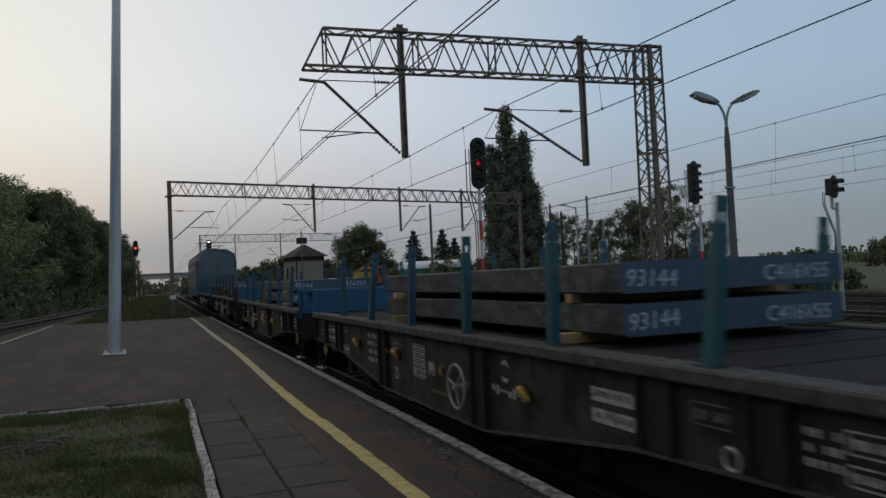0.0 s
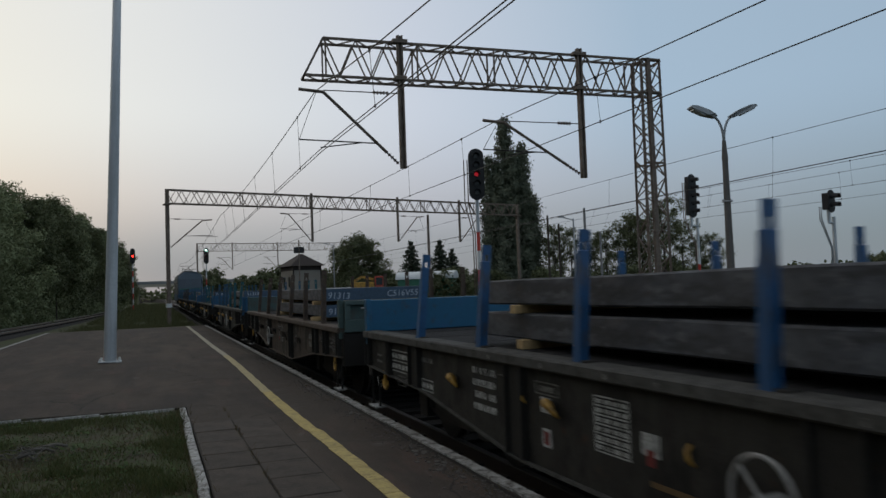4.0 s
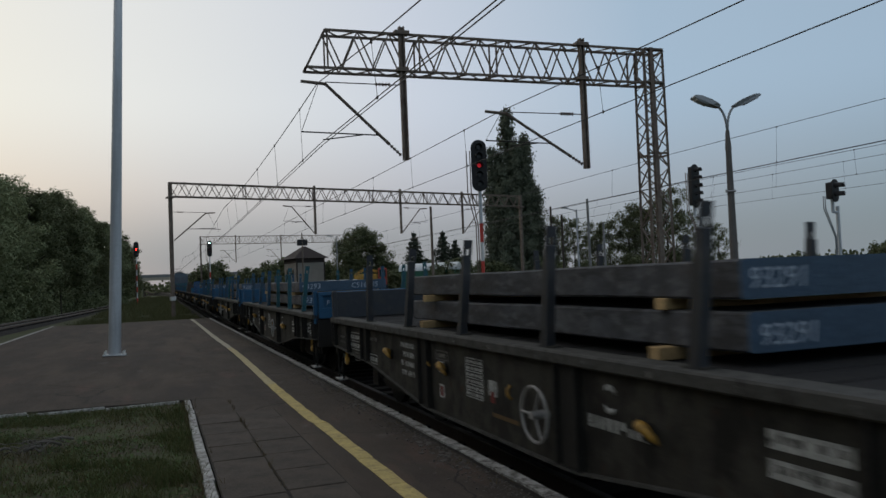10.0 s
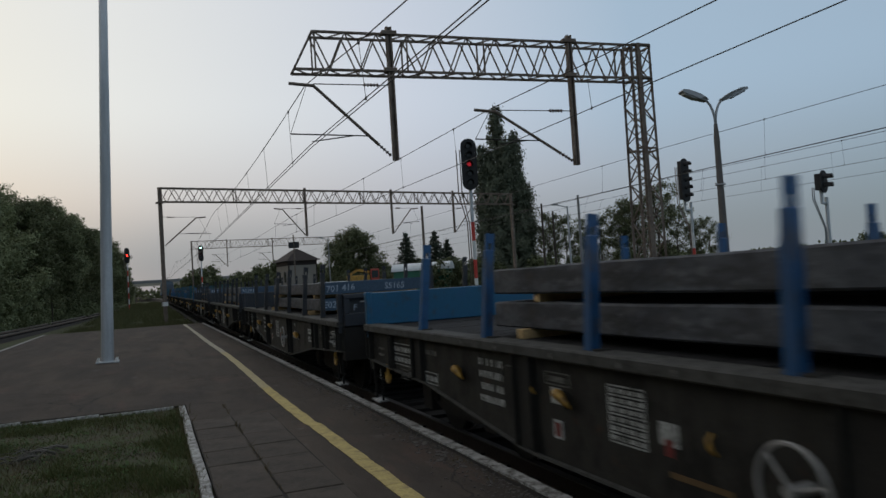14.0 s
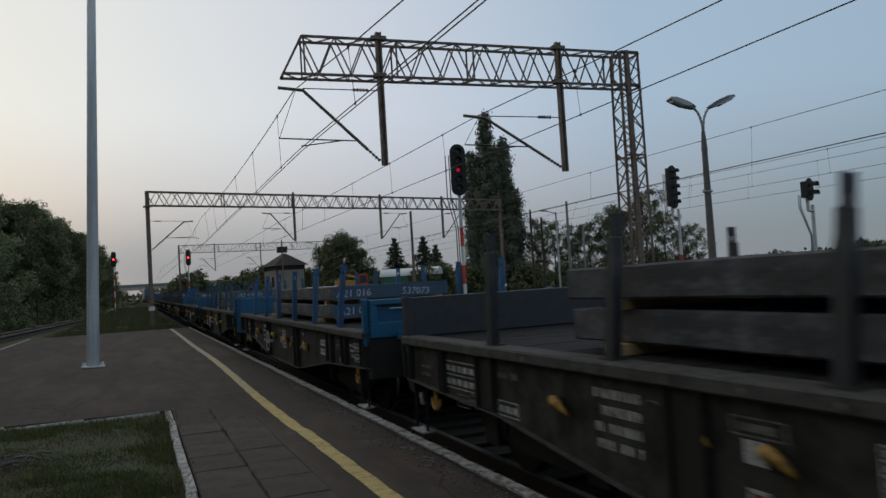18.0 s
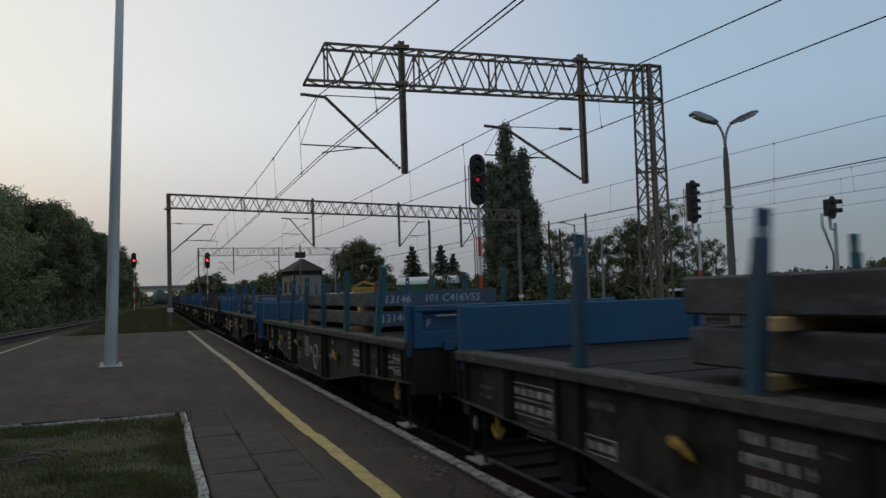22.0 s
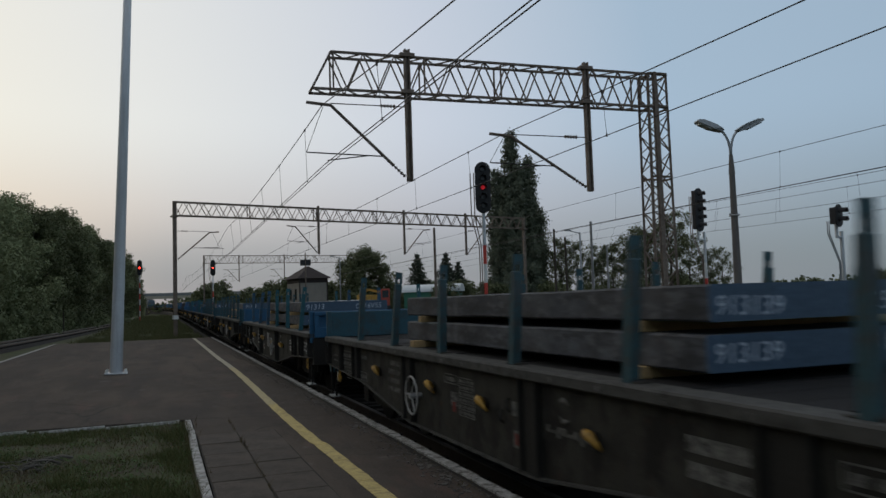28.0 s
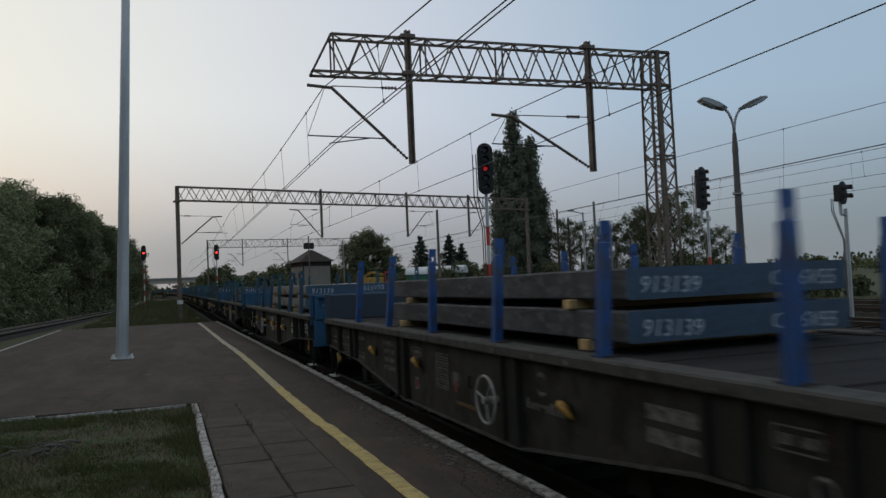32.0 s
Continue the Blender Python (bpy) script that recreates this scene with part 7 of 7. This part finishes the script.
# ---------------------------------------------------------------- pavers on the near platform
rp = random.Random(9)
bm = bmesh.new()
box(bm, 0.005, 0.474, 0.006, 0.684, -0.05, 0.006, bevel=0.006)
paver_me = mesh_of("paver", bm, M_PAVER)
paving = thing("paving", "worn concrete slab paving along the platform", "pavement", kind="structure")
bm = bmesh.new()
box(bm, 0.42, 1.39, 3.3, 10.24, -0.02, 0.004)
part("joint_bed", bm, M_SOIL, paving, "dark soil in the joints")
for row in range(10):
    for colm in range(2):
        o = part("paver", paver_me, None, paving)
        o.matrix_basis = pose(0.424 + 0.484 * colm, 3.3 + 0.69 * row + (0.05 if colm else 0), 0.005 + rp.uniform(-0.003, 0.003), rp.uniform(-0.25, 0.25), rp.uniform(-0.4, 0.4), rp.uniform(-0.8, 0.8))


# grit and crumbs along the platform edge, and weeds in the cracks
r_ = np.random.default_rng(81)
bm = bmesh.new()
for k in range(1700):
    yy = 4.5 + 24 * r_.uniform() ** 1.6
    xx = EDGE_X - 0.17 - abs(r_.normal()) * 0.16
    s_ = r_.uniform(0.003, 0.0095)
    box(bm, xx - s_, xx + s_ * r_.uniform(0.6, 1.4), yy - s_, yy + s_ * 1.2, -0.004, s_ * r_.uniform(0.6, 1.3))
# broken pale pieces and a dark ragged crack beside the coping
for k in range(260):
    yy = 4.5 + 20 * r_.uniform() ** 1.3
    if math.sin(yy * 2.1) + 0.6 * math.sin(yy * 5.3) < 0.1:
        continue
    xx = EDGE_X - 0.22 - abs(r_.normal()) * 0.09
    a_ = r_.uniform(0, 6.28)
    w_ = r_.uniform(0.012, 0.035)
    ring = [bm.verts.new((xx + w_ * q_ * math.cos(a_ + j_), yy + 1.6 * w_ * q_ * math.sin(a_ + j_), 0.003 + 0.008 * r_.uniform())) for j_, q_ in zip((0, 1.2, 2.5, 3.7, 5.0), r_.uniform(0.6, 1.3, 5))]
    foot = [bm.verts.new((v.co.x, v.co.y, -0.004)) for v in ring]
    bm.faces.new(ring)
    for j_ in range(5):
        bm.faces.new((foot[j_], foot[(j_ + 1) % 5], ring[(j_ + 1) % 5], ring[j_]))
crack = bmesh.new()
left_, right_ = [], []
for k in range(181):
    yy = 3.0 + k * 0.2
    c_ = EDGE_X - 0.15 + 0.012 * math.sin(yy * 3.1)
    w_ = 0.012 + 0.02 * max(0, math.sin(yy * 1.7) + 0.5 * math.sin(yy * 4.3)) * r_.uniform(0.5, 1.2)
    left_.append(crack.verts.new((c_ - w_ * 1.6, yy, 0.0035)))
    right_.append(crack.verts.new((c_ + 0.02, yy, 0.0035)))
for k in range(180):
    crack.faces.new((left_[k], right_[k], right_[k + 1], left_[k + 1]))
part("edge_crack", crack, M_SOIL, coping, "dark ragged crack along the coping")
grit = thing("edge_grit", "grey grit and crumbled concrete along the platform edge", "gravel", kind="stuff", bm=bm, material=M_GRIT)
weeds = [(EDGE_X - 0.32, EDGE_X - 0.14, y, y + 0.25, 0.0, 14) for y in (5.4, 6.1, 7.7, 8.2, 9.6, 11.2, 13.0, 15.1, 17.7)]
weeds += [(0.43, 0.47, y, y + 0.6, 0.0, 8) for y in (6.2, 7.6, 9.9, 11.0)] + [(0.885, 0.915, y, y + 0.9, 0.004, 26) for y in (5.0, 6.2, 7.4, 8.9, 10.4)]
blades("edge_weeds", "small dry weeds in the platform cracks", weeds, M_DRYGRASS, 82, 0.02, 0.07, 0.004)


# ---------------------------------------------------------------- movement
def motions():
    for ob, back, place in MOVERS:
        walk(ob, [(t, on_rail(TRACKS[0], travel(t) - back, DZ) @ place) for t in TIMES])
    # wheels roll with the train
    steps = [k / 15 for k in range(481)]
    for ob, back, place in MOVERS:
        for ws in ob.children:
            if ws.name.startswith("wheelset"):
                at, rad = ws.matrix_basis.translation.copy(), (0.6 if ob.name.startswith("electric") else 0.48)
                walk(ws, [(t, pose(*at, -math.degrees((travel(t) - travel(0)) / rad))) for t in steps])
    # the added blind slides from the red lens to the green one
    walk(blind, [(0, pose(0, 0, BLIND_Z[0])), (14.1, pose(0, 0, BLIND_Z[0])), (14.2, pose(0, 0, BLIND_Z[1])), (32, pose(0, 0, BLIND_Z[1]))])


motions()
